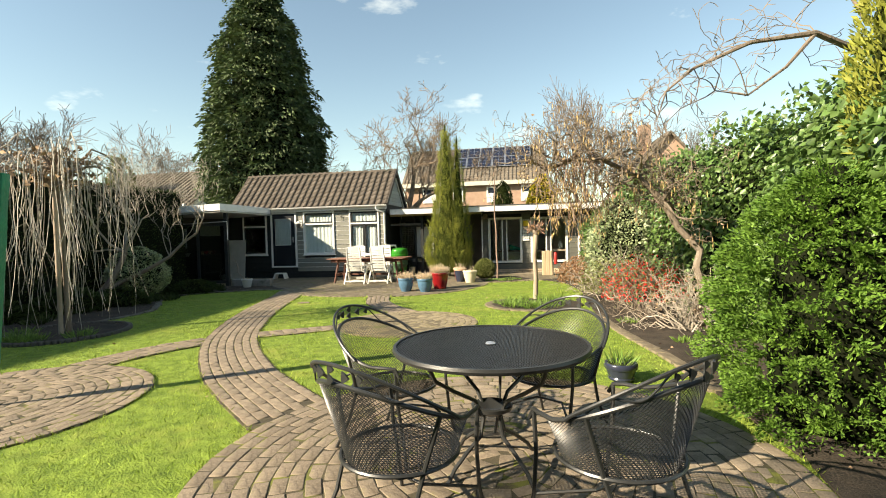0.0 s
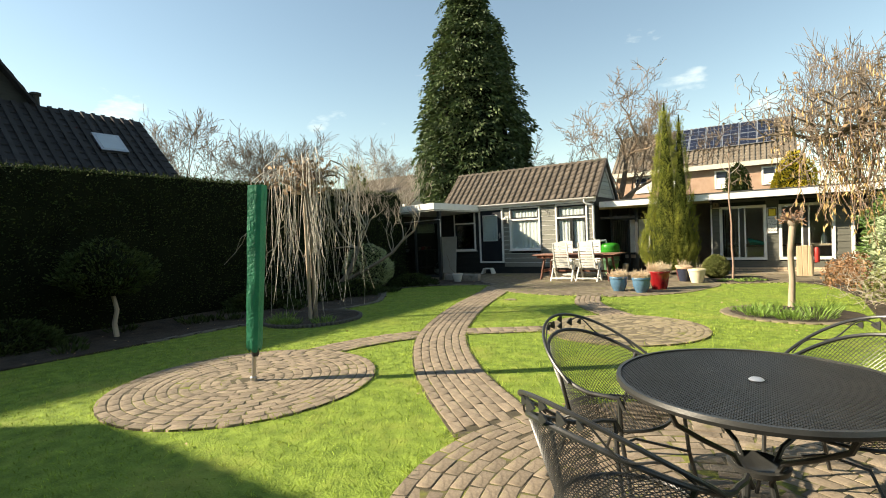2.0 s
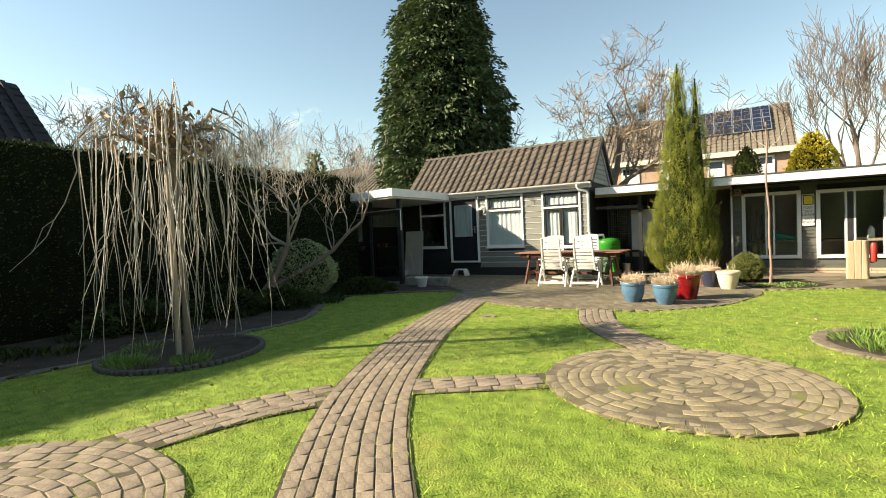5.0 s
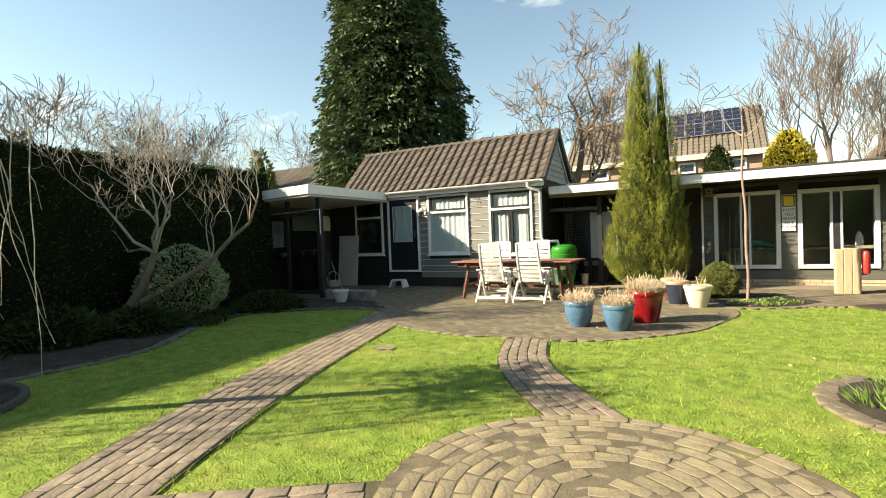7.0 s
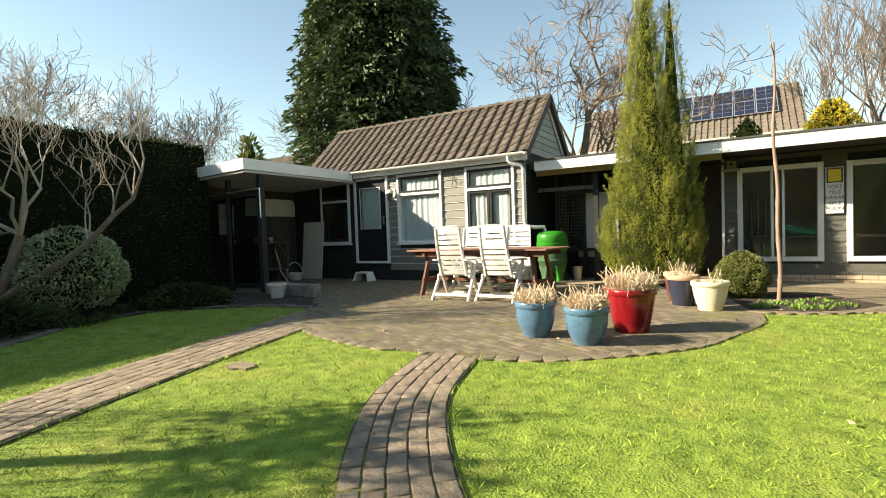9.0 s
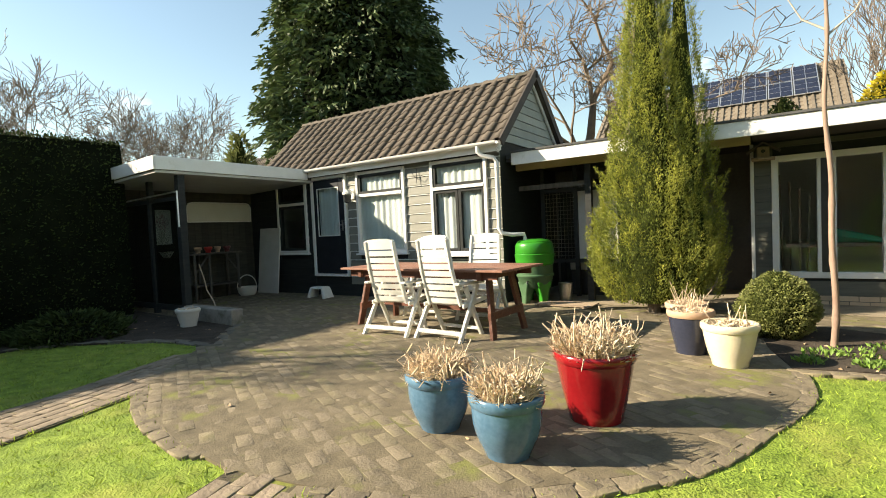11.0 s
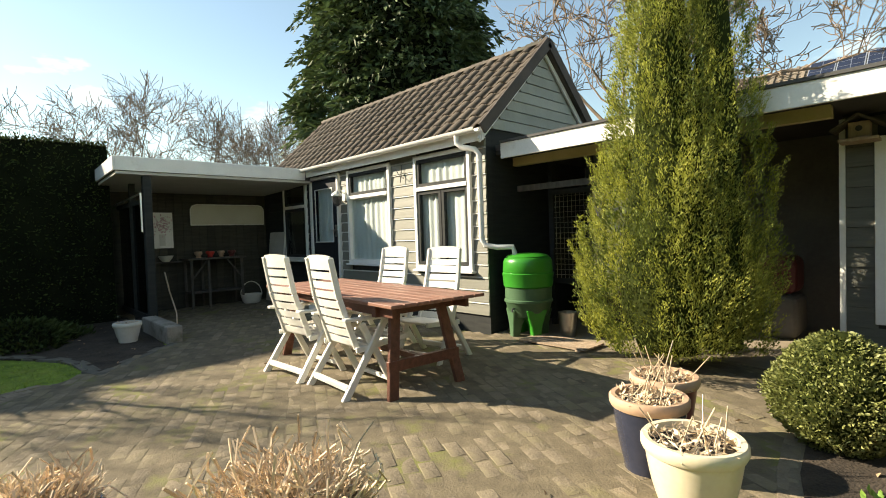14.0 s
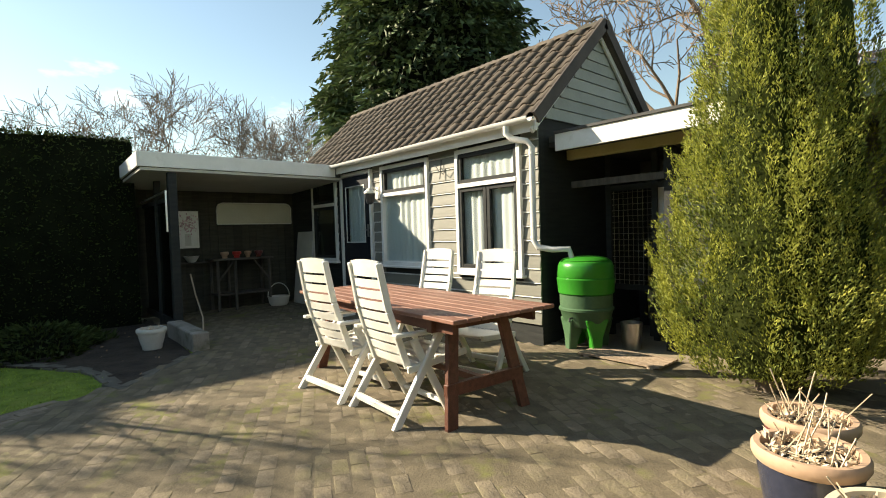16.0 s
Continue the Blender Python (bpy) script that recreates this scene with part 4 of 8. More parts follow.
# ---- round iron table and its four chairs ----
rt = thing("round_garden_table", "round black metal mesh table with scrolled pedestal legs", "table", (*TABLE, 0))
RAD, ZT = 0.62, 0.82
part("rim", Shape().lathe([(RAD - 0.012, ZT - 0.03), (RAD + 0.004, ZT - 0.03), (RAD + 0.012, ZT - 0.012), (RAD + 0.006, ZT + 0.006), (RAD - 0.012, ZT + 0.006), (RAD - 0.012, ZT - 0.03)], 72), M_IRON, rt, smooth=True)
lat = Shape()
step = 0.0155
n = int(RAD / step)
for i in range(-n, n + 1):
    d0 = i * step
    half = math.sqrt(max((RAD - 0.008) ** 2 - d0 * d0, 0))
    if half < 0.02:
        continue
    for ang in (62, -62):
        a = radians(ang)
        u, v = Vector((math.cos(a), math.sin(a), 0)), Vector((-math.sin(a), math.cos(a), 0))
        p, q = v * d0 - u * half, v * d0 + u * half
        lat.bar((p.x, p.y, ZT - 0.003), (q.x, q.y, ZT - 0.003), 0.0058, 0.004)
tagged(part("mesh_top", lat, M_IRON, rt), "black expanded-metal table top", kind="stuff")
part("umbrella_cap", Shape().lathe([(0.03, ZT), (0.034, ZT + 0.004), (0.024, ZT + 0.012), (0.0, ZT + 0.013)], 20), M_ALU, rt, smooth=True, label="bright metal umbrella hole cap")
for k in range(4):
    a = radians(45 + 90 * k)
    c, s_ = math.cos(a), math.sin(a)
    prof = [(0.50, ZT - 0.03), (0.44, 0.66), (0.30, 0.57), (0.14, 0.48), (0.07, 0.36), (0.10, 0.24), (0.22, 0.16), (0.31, 0.09), (0.36, 0.02), (0.40, 0.012)]
    part("leg", Shape().tube([(r * c, r * s_, z) for r, z in prof], 0.013, 7), M_IRON, rt, smooth=True)
part("collar", Shape().lathe([(0.05, 0.36), (0.13, 0.40), (0.135, 0.425), (0.12, 0.43), (0.045, 0.39)], 20), M_IRON, rt, smooth=True)
part("under_brace", Shape().bar((-0.5, 0, ZT - 0.03), (0.5, 0, ZT - 0.03), 0.02, 0.012).bar((0, -0.5, ZT - 0.032), (0, 0.5, ZT - 0.032), 0.02, 0.012), M_IRON, rt)


def chair_pt(phi, v):
    """A point of the rounded chair back: phi from the middle of the back, v from seat (0) to rim (1)."""
    h = 0.625 + 0.215 * max(0.0, math.cos(phi * 0.82)) ** 1.6
    r = 0.255 + 0.085 * v
    z = 0.40 + (h - 0.40) * v
    return Vector((r * 1.06 * math.sin(phi), -r * math.cos(phi) - 0.05 * v * max(0.0, math.cos(phi)), z))


def iron_chair(at, rz):
    c = thing("iron_garden_chair", "black wrought-iron armchair with a mesh barrel back", "chair", at, rz, "iron chairs round the table")
    A = radians(112)
    rim = [chair_pt(-A + 2 * A * i / 40, 1.0) for i in range(41)]
    f0, f1 = Vector((-0.30, 0.24, 0.62)), Vector((0.30, 0.24, 0.62))
    arm_l = [f0 + Vector((0.0, 0.03, -0.05)), f0, (f0 + rim[0]) / 2 + Vector((-0.01, 0, 0.004))]
    arm_r = [(f1 + rim[-1]) / 2 + Vector((0.01, 0, 0.004)), f1, f1 + Vector((0.0, 0.03, -0.05))]
    part("arm_rail", Shape().tube(arm_l + rim + arm_r, 0.011, 7), M_IRON, c, smooth=True)
    top = []
    B = radians(88)
    for i in range(33):
        ph = -B + 2 * B * i / 32
        p = chair_pt(ph, 1.0)
        lift = 0.095 * max(0.0, math.cos(ph * 1.02)) ** 0.7
        top.append(p + Vector((p.x * 0.06, -0.03 * math.cos(ph), lift)))
    part("crest_rail", Shape().tube(top, 0.009, 7), M_IRON, c, smooth=True)
    orn = Shape()
    for sgn in (-1, 1):
        pts = []
        for i in range(25):
            t = i / 24
            ph = sgn * radians(12 + 62 * t)
            p = chair_pt(ph, 1.0)
            lift = 0.095 * max(0.0, math.cos(ph * 1.02)) ** 0.7
            pts.append(p + Vector((p.x * 0.03, -0.015 * math.cos(ph), lift * (0.5 + 0.42 * math.sin(t * 9.5)))))
        orn.tube(pts, 0.0045, 5)
    part("scroll", orn, M_IRON, c, smooth=True)
    for ph, u, sz in ((-13, 0.5, 0.03), (13, 0.5, 0.03), (0, 0.72, 0.026), (0, 0.25, 0.026), (-24, 0.6, 0.022), (24, 0.6, 0.022)):
        p = chair_pt(radians(ph), 1.0) + Vector((0, -0.02, 0.095 * u))
        leaf = Shape()
        k = 0
        for dy in (-0.004, 0.004):
            for a in range(6):
                t = radians(60 * a)
                rr_ = sz * (1.0 if a % 2 == 0 else 0.62)
                leaf.v.append((p.x + rr_ * math.cos(t), p.y + dy, p.z + rr_ * math.sin(t)))
        leaf.f += [tuple(k + j for j in range(6)), tuple(k + 11 - j for j in range(6))] + [(k + (j + 1) % 6, k + j, k + 6 + j, k + 6 + (j + 1) % 6) for j in range(6)]
        part("cast_leaf", leaf, M_IRON, c)
    mesh = Shape()
    NU, NV = 58, 18
    for s0 in range(-NV, NU + 1):
        for sg in (1, -1):
            pts = []
            for j in range(NV + 1):
                i = s0 + j if sg == 1 else s0 + NV - j
                if 0 <= i <= NU:
                    pts.append(chair_pt(-A + 2 * A * i / NU, j / NV))
            if len(pts) > 1:
                mesh.tube(pts, 0.0019, 3, False)
    tagged(part("back_mesh", mesh, M_IRON, c), "black expanded-metal chair back", kind="stuff")
    seat = Shape()
    st = 0.02
    for i in range(-18, 19):
        for ang in (45, -45):
            a = radians(ang)
            u, v = Vector((math.cos(a), math.sin(a), 0)), Vector((-math.sin(a), math.cos(a), 0))
            d0 = i * st
            half = math.sqrt(max(0.285 ** 2 - d0 * d0, 0))
            if half > 0.02:
                p, q = v * d0 - u * half, v * d0 + u * half
                m = (p + q) / 2
                seat.tube([(p.x, p.y, 0.42), (m.x, m.y, 0.40), (q.x, q.y, 0.42)], 0.0028, 3, False)
    tagged(part("seat_mesh", seat, M_IRON, c), "black expanded-metal seat", kind="stuff")
    part("seat_ring", Shape().tube([(0.29 * math.cos(radians(a)), 0.29 * math.sin(radians(a)), 0.42) for a in range(0, 361, 12)], 0.010, 6, False), M_IRON, c, smooth=True)
    for sx in (-1, 1):
        part("leg", Shape().tube([f0 if sx < 0 else f1, (sx * 0.29, 0.24, 0.42), (sx * 0.28, 0.27, 0.2), (sx * 0.30, 0.31, 0.0)], 0.011, 7), M_IRON, c, smooth=True)
        b = chair_pt(sx * radians(75), 1.0)
        part("leg", Shape().tube([tuple(b), (sx * 0.26, -0.12, 0.42), (sx * 0.25, -0.20, 0.22), (sx * 0.28, -0.31, 0.0)], 0.011, 7), M_IRON, c, smooth=True)
    part("stretcher", Shape().tube([(-0.28, 0.27, 0.2), (-0.1, 0.05, 0.25), (0.1, 0.05, 0.25), (0.28, 0.27, 0.2)], 0.008, 6), M_IRON, c, smooth=True)
    return c


CH = [(-0.47, 2.88), (0.61, 2.94), (-0.78, 3.92), (0.37, 4.24)]
first = None
for x, y in CH:
    rz = math.degrees(math.atan2(-(TABLE[0] - x), TABLE[1] - y))
    if first is None:
        first = iron_chair((x, y, 0.006), rz)
        first.scale = (1.04, 1.04, 1.04)
    else:
        copy_thing(first, pose(x, y, 0.006, 0, 0, rz)).scale = (1.05, 1.05, 1.06)

# ---- covered rotary dryer ----
dry = thing("rotary_dryer", "folded rotary clothes dryer under a green canvas cover", "clothes dryer", (-4.87, 4.27, 0))
ax = Vector((0.13, 0.09, 2.22))
part("pole", Shape().tube([(0, 0, 0), tuple(ax * 0.2)], 0.025, 12), M_STEEL, dry, smooth=True)
part("ground_socket", Shape().lathe([(0.04, 0.0), (0.04, 0.06), (0.03, 0.07)], 14), M_STEEL, dry, smooth=True)
part("clamp", Shape().lathe([(0.035, 0.30), (0.045, 0.33), (0.035, 0.38)], 12, (0.03, 0.02, 0)), M_INK, dry, smooth=True)
cov = Shape()
NZ, NA = 40, 24
r5 = random.Random(8)
for j in range(NZ + 1):
    t = j / NZ
    c0 = ax * (0.165 + 0.835 * t)
    for i in range(NA):
        a = 2 * math.pi * i / NA
        sq = 1.0 / max(abs(math.cos(a - 0.5)), abs(math.sin(a - 0.5))) ** 0.75
        w = (0.072 + 0.016 * t) * sq
        w *= 1 + 0.05 * noise.noise(Vector((math.cos(a) * 1.5, math.sin(a) * 1.5, t * 9))) + 0.035 * noise.noise(Vector((math.cos(a) * 4, math.sin(a) * 4, t * 28)))
        if j == 0:
            w *= 0.8
        cov.v.append((c0.x + w * math.cos(a), c0.y + w * math.sin(a), c0.z + (0.02 * math.sin(3 * a) if j == 0 else 0)))
for j in range(NZ):
    for i in range(NA):
        q = (i + 1) % NA
        cov.f.append((j * NA + i, j * NA + q, (j + 1) * NA + q, (j + 1) * NA + i))
cov.f.append(tuple(NZ * NA + i for i in range(NA)))
part("cover", cov, M_GREENCLOTH, dry, smooth=True, label="creased green canvas cover")

# ---- dining set on the patio ----
tb = thing("dining_table", "red-brown slatted wooden garden table on A-frame legs", "table", (-4.93, 16.12, 0), -4)
TL, TW, TZ = 2.66, 1.0, 0.83
for i in range(8):
    y = -TW / 2 + i * TW / 8
    part("plank", Shape().box(-TL / 2, TL / 2, y + 0.004, y + TW / 8 - 0.004, TZ - 0.028, TZ), M_TEAKTOP, tb, bevel=0.004)
part("apron", Shape().box(-TL / 2 + 0.12, TL / 2 - 0.12, -TW / 2 + 0.09, -TW / 2 + 0.12, TZ - 0.12, TZ - 0.03), M_TEAK, tb)
part("apron", Shape().box(-TL / 2 + 0.12, TL / 2 - 0.12, TW / 2 - 0.12, TW / 2 - 0.09, TZ - 0.12, TZ - 0.03), M_TEAK, tb)
for sx in (-1, 1):
    x, xf = sx * (TL / 2 - 0.34), sx * (TL / 2 - 0.22)
    for sy in (-1, 1):
        part("leg", Shape().bar((x, sy * 0.24, TZ - 0.03), (xf, sy * 0.37, 0.0), 0.095, 0.045, (1, 0, 0)), M_TEAK, tb, bevel=0.004)
    xm = x + (xf - x) * 0.66
    part("cross_bar", Shape().box(xm - 0.025, xm + 0.025, -0.38, 0.38, 0.24, 0.33), M_TEAK, tb, bevel=0.004)
    part("bearer", Shape().box(x - 0.03, x + 0.03, -0.45, 0.45, TZ - 0.13, TZ - 0.03), M_TEAK, tb, bevel=0.004)
part("long_rail", Shape().box(-TL / 2 + 0.3, TL / 2 - 0.3, -0.025, 0.025, 0.26, 0.31), M_TEAK, tb)


def slat_chair(at, rz):
    """A white plastic high-back folding armchair with a slatted back; it faces +y."""
    c = thing("plastic_garden_chair", "white plastic high-back slatted reclining garden chair", "chair", at, rz, "white chairs round the dining table")
    def back(u, v):
        # u across -1..1, v up 0..1 along the leaning back
        return Vector((u * (0.235 - 0.015 * v), -0.12 - 0.21 * v - 0.03 * math.sin(v * 3.1), 0.40 + 0.80 * v))
    for sx in (-1, 1):
        part("back_stile", Shape().bar(back(sx * 0.92, 0.0), back(sx * 0.92, 0.55), 0.035, 0.05).bar(back(sx * 0.92, 0.55), back(sx * 0.90, 0.99), 0.035, 0.05), M_WHITEPL, c, bevel=0.006)
    for i in range(9):
        v0 = 0.03 + i * 0.104
        v1 = v0 + 0.078 if i < 8 else 1.0
        s = Shape()
        cells = 6
        for v in (v0, v1):
            for dep in (0, 0.016):
                for k in range(cells + 1):
                    u = -0.86 + 1.72 * k / cells
                    p = back(u, v)
                    s.v.append((p.x, p.y + dep - 0.018 * (1 - u * u), p.z + (0.02 * (1 - u * u) if (i == 8 and v == v1) else 0)))
        q = cells + 1
        for k in range(cells):
            s.f += [(k, k + 1, 2 * q + k + 1, 2 * q + k), (q + k + 1, q + k, 3 * q + k, 3 * q + k + 1), (k + 1, k, q + k, q + k + 1), (2 * q + k, 2 * q + k + 1, 3 * q + k + 1, 3 * q + k)]
        s.f += [(0, 2 * q, 3 * q, q), (q - 1, 2 * q - 1, 4 * q - 1, 3 * q - 1)]
        part("slat", s, M_WHITEPL, c, smooth=True)
    for i in range(6):
        y0 = -0.12 + i * 0.085
        part("seat_slat", Shape().box(-0.23, 0.23, y0, y0 + 0.07, 0.405 + 0.008 * i, 0.425 + 0.008 * i), M_WHITEPL, c, bevel=0.005)
    for sx in (-1, 1):
        x = sx * 0.27
        part("seat_rail", Shape().bar((x, -0.16, 0.40), (x, 0.40, 0.455), 0.03, 0.05), M_WHITEPL, c, bevel=0.006)
        part("leg", Shape().bar((x + sx * 0.02, 0.13, 0.64), (x + sx * 0.035, -0.31, 0.0), 0.038, 0.06), M_WHITEPL, c, bevel=0.006)
        part("leg", Shape().bar((x, -0.10, 0.62), (x, 0.22, 0.0), 0.036, 0.058), M_WHITEPL, c, bevel=0.006)
        part("armrest", Shape().hull8([Vector(q) for q in ((x - 0.03, -0.27, 0.655), (x + 0.03, -0.27, 0.655), (x + 0.035, 0.28, 0.635), (x - 0.035, 0.28, 0.635), (x - 0.03, -0.27, 0.685), (x + 0.03, -0.27, 0.685), (x + 0.035, 0.28, 0.665), (x - 0.035, 0.28, 0.665))]), M_WHITEPL, c, bevel=0.01, seg=2)
    part("foot_bar", Shape().box(-0.30, 0.30, -0.275, -0.235, 0.075, 0.125), M_WHITEPL, c, bevel=0.006)
    part("foot_bar", Shape().box(-0.265, 0.265, 0.165, 0.20, 0.07, 0.11), M_WHITEPL, c, bevel=0.006)
    return c


first = slat_chair((-5.24, 15.68, 0.005), 3)
first.scale = (1.06, 1.0, 1.0)
for x, y, rz in ((-4.44, 15.72, -3), (-5.62, 16.84, 186), (-4.66, 16.82, 190)):
    copy_thing(first, pose(x, y, 0.005, 0, 0, rz)).scale = (1.06, 1.0, 1.0)

# ---- water butt ----
wbt = thing("water_butt", "green plastic water butt on four legs, coloured darker below for shade", "water butt", (-4.50, 18.42, 0.005))
wbt.scale = (0.93, 0.93, 0.97)
part("upper_tank", Shape().lathe([(0.315, 0.66), (0.338, 0.68), (0.348, 0.80), (0.352, 0.82), (0.356, 0.85), (0.340, 0.862), (0.346, 0.875), (0.335, 1.00), (0.318, 1.045), (0.295, 1.06)], 40), M_BARRELG, wbt, smooth=True)
part("lid", Shape().lathe([(0.290, 1.058), (0.296, 1.066), (0.27, 1.085), (0.16, 1.108), (0.0, 1.112)], 40), M_BARRELG, wbt, smooth=True)
part("lower_tank", Shape().lathe([(0.25, 0.28), (0.285, 0.34), (0.318, 0.46), (0.335, 0.475), (0.335, 0.50), (0.320, 0.512), (0.322, 0.66)], 40), M_BARRELD, wbt, smooth=True)
for k in range(4):
    a = radians(45 + 90 * k + 15)
    c, s_ = math.cos(a), math.sin(a)
    L = Shape()
    k0 = len(L.v)
    for z, r0, r1, hw in ((0.0, 0.17, 0.27, 0.055), (0.17, 0.13, 0.27, 0.08), (0.38, 0.05, 0.285, 0.15)):
        for rr_, sg in ((r0, -1), (r1, -1), (r1, 1), (r0, 1)):
            L.v.append((rr_ * c - sg * hw * s_, rr_ * s_ + sg * hw * c, z))
    for j in range(2):
        for i in range(4):
            q = (i + 1) % 4
            L.f.append((j * 4 + i, j * 4 + q, j * 4 + 4 + q, j * 4 + 4 + i))
    L.f += [(3, 2, 1, 0), (8, 9, 10, 11)]
    part("leg", L, M_BARRELG if k % 2 else M_BARRELD, wbt, bevel=0.012)
part("tap", Shape().tube([(0, -0.31, 0.40), (0, -0.36, 0.40), (0, -0.37, 0.36)], 0.012, 8), M_INK, wbt)

# ---- pots ----


def pot(name, label, at, r, h, m, rim=None, foot=0.68, belly=0.0, group=""):
    p = thing(name, label, "plant pot", at, 0, group)
    prof = [(r * foot * 0.96, 0.0), (r * foot, 0.015)]
    for i in range(1, 9):
        t = i / 8
        prof.append((r * (foot + (1.0 - foot) * t ** 0.75 + belly * math.sin(math.pi * t)) - 0.012, 0.015 + (h - 0.075) * t))
    part("body", Shape().lathe(prof + [(prof[-1][0] - 0.025, h - 0.06)], 40), m, p, smooth=True)
    zr = h - 0.062
    part("rim", Shape().lathe([(r - 0.03, zr - 0.004), (r - 0.004, zr), (r + 0.006, zr + 0.02), (r + 0.006, h - 0.012), (r - 0.004, h), (r - 0.028, h - 0.002), (r - 0.034, h - 0.05), (r - 0.03, zr - 0.004)], 40), rim or m, p, smooth=True)
    part("earth", Shape().lathe([(r - 0.034, h - 0.055), (r - 0.034, h - 0.05), (r * 0.5, h - 0.035), (0.0, h - 0.03)], 24), M_SOIL, p, smooth=True)
    return p


def heather(at, r, h, seed, count):
    """A tuft of dry cut stems."""
    g_ = np.random.default_rng(seed)
    t = thing("dry_stem_plant", "clump of dry straw-coloured cut stems in a pot", "plant", at, 0, "dry plants in the pots")
    s = Shape()
    for _ in range(count):
        a, q = g_.uniform(0, 6.283), math.sqrt(g_.uniform(0, 1))
        b = Vector((q * r * 0.8 * math.cos(a), q * r * 0.8 * math.sin(a), 0))
        lean = Vector((math.cos(a), math.sin(a), 0)) * (0.45 * q) + Vector((g_.normal(0, 0.35), g_.normal(0, 0.35), 0))
        ln = h * g_.uniform(0.35, 0.85) if g_.uniform() < 0.85 else h * g_.uniform(0.85, 1.15)
        d = (lean * 0.8 + Vector((0, 0, 1))).normalized() * ln
        bend = Vector((g_.normal(0, 0.02), g_.normal(0, 0.02), 0))
        k = g_.uniform(0.8, 1.5)
        s.tube([b, b + d * 0.4 + bend, b + d * 0.75 + bend * 1.6, b + d], [0.0042 * k, 0.0042 * k, 0.004 * k, 0.0036 * k], 4)
        if g_.uniform() < 0.3:
            c_ = b + d * 0.7
            e_ = Vector((g_.normal(0, 0.05), g_.normal(0, 0.05), -0.05))
            s.tube([c_, c_ + e_ * 0.5 + Vector((0, 0, 0.03)), c_ + e_], [0.004, 0.0035, 0.003], 4)
    tagged(part("stems", s, M_STRAW, t), kind="stuff")
    n = count * 6
    a, q = g_.uniform(0, 6.283, n), np.sqrt(g_.uniform(0, 1, n))
    P = np.stack([q * r * 0.95 * np.cos(a), q * r * 0.95 * np.sin(a), g_.uniform(0, h * 0.6, n) * (1 - 0.45 * q * q)], 1)
    D = np.stack([np.cos(a) * q + g_.normal(0, 0.5, n), np.sin(a) * q + g_.normal(0, 0.5, n), g_.uniform(0.2, 1.2, n)], 1)
    tagged(flakes("dry_blades", P, D, g_.uniform(0.04, 0.11, n), g_.uniform(0.004, 0.010, n), M_STRAW, t, rng=g_), kind="stuff")
    return t


def litter(at, r, seed, n=260, twigs=14, tall=0.22):
    g_ = np.random.default_rng(seed)
    t = thing("withered_plant", "withered leaves and bare twigs in a pot", "plant", at, 0, "withered plants in the pots")
    a, q = g_.uniform(0, 6.283, n), np.sqrt(g_.uniform(0, 1, n))
    P = np.stack([q * r * np.cos(a), q * r * np.sin(a), g_.uniform(0, 0.04, n)], 1)
    D = np.stack([g_.normal(0, 1, n), g_.normal(0, 1, n), g_.normal(0.2, 0.4, n)], 1)
    tagged(flakes("dry_leaves", P, D, g_.uniform(0.03, 0.07, n), g_.uniform(0.008, 0.022, n), M_STRAW, t, rng=g_), kind="stuff")
    s = Shape()
    for _ in range(twigs):
        x, y = g_.uniform(-r, r) * 0.7, g_.uniform(-r, r) * 0.7
        d = Vector((g_.normal(0, 0.35), g_.normal(0, 0.35), 1)).normalized() * tall * g_.uniform(0.3, 1)
        s.tube([(x, y, 0), (x + d.x, y + d.y, d.z)], [0.004, 0.003], 4)
    tagged(part("twigs", s, M_STRAW, t), kind="stuff")
    return t


POTS = [((-3.03, 13.38, 0.004), 0.215, 0.38, M_BLUEPOT, "blue_pot", "round blue glazed pot on the patio"), ((-2.47, 13.24, 0.004), 0.212, 0.37, M_BLUEPOT, "blue_pot", "round blue glazed pot on the patio"),
        ((-2.19, 13.98, 0.004), 0.262, 0.47, M_REDPOT, "red_pot", "large glossy red glazed pot on the patio")]
for i, (at, r, h, m, nm, lb) in enumerate(POTS):
    pot(nm, lb, at, r, h, m, foot=0.66 if i == 2 else 0.6, belly=0.0 if i == 2 else 0.10, group="glazed pots on the patio")
    heather((at[0], at[1], h - 0.045), r * (0.88 if i < 2 else 0.96), 0.23 if i < 2 else 0.27, 20 + i, 210 if i < 2 else 300)
pot("cream_pot", "cream glazed pot with withered plants", (-1.52, 15.64, 0.004), 0.222, 0.385, M_CREAMPOT, M_CREAMPOT, 0.62, 0.03)
litter((-1.52, 15.64, 0.345), 0.19, 41)
pot("dark_blue_pot", "dark blue pot with a terracotta rim", (-1.86, 15.95, 0.004), 0.205, 0.43, M_NAVYPOT, M_TERRA, 0.66, 0.02)
litter((-1.86, 15.95, 0.39), 0.17, 42)
pot("maroon_pot", "maroon pot with a terracotta rim", (-1.95, 16.38, 0.004), 0.2, 0.43, M_MAROON, M_TERRA, 0.66, 0.02)
litter((-1.95, 16.38, 0.39), 0.17, 43, tall=0.3)
pot("white_pot", "small white pot beside the low wall", (-8.55, 14.72, 0.024), 0.17, 0.27, M_WHITEPOT, M_WHITEPOT, 0.68, 0.02)
litter((-8.55, 14.72, 0.25), 0.13, 44, 60, 3, 0.1)

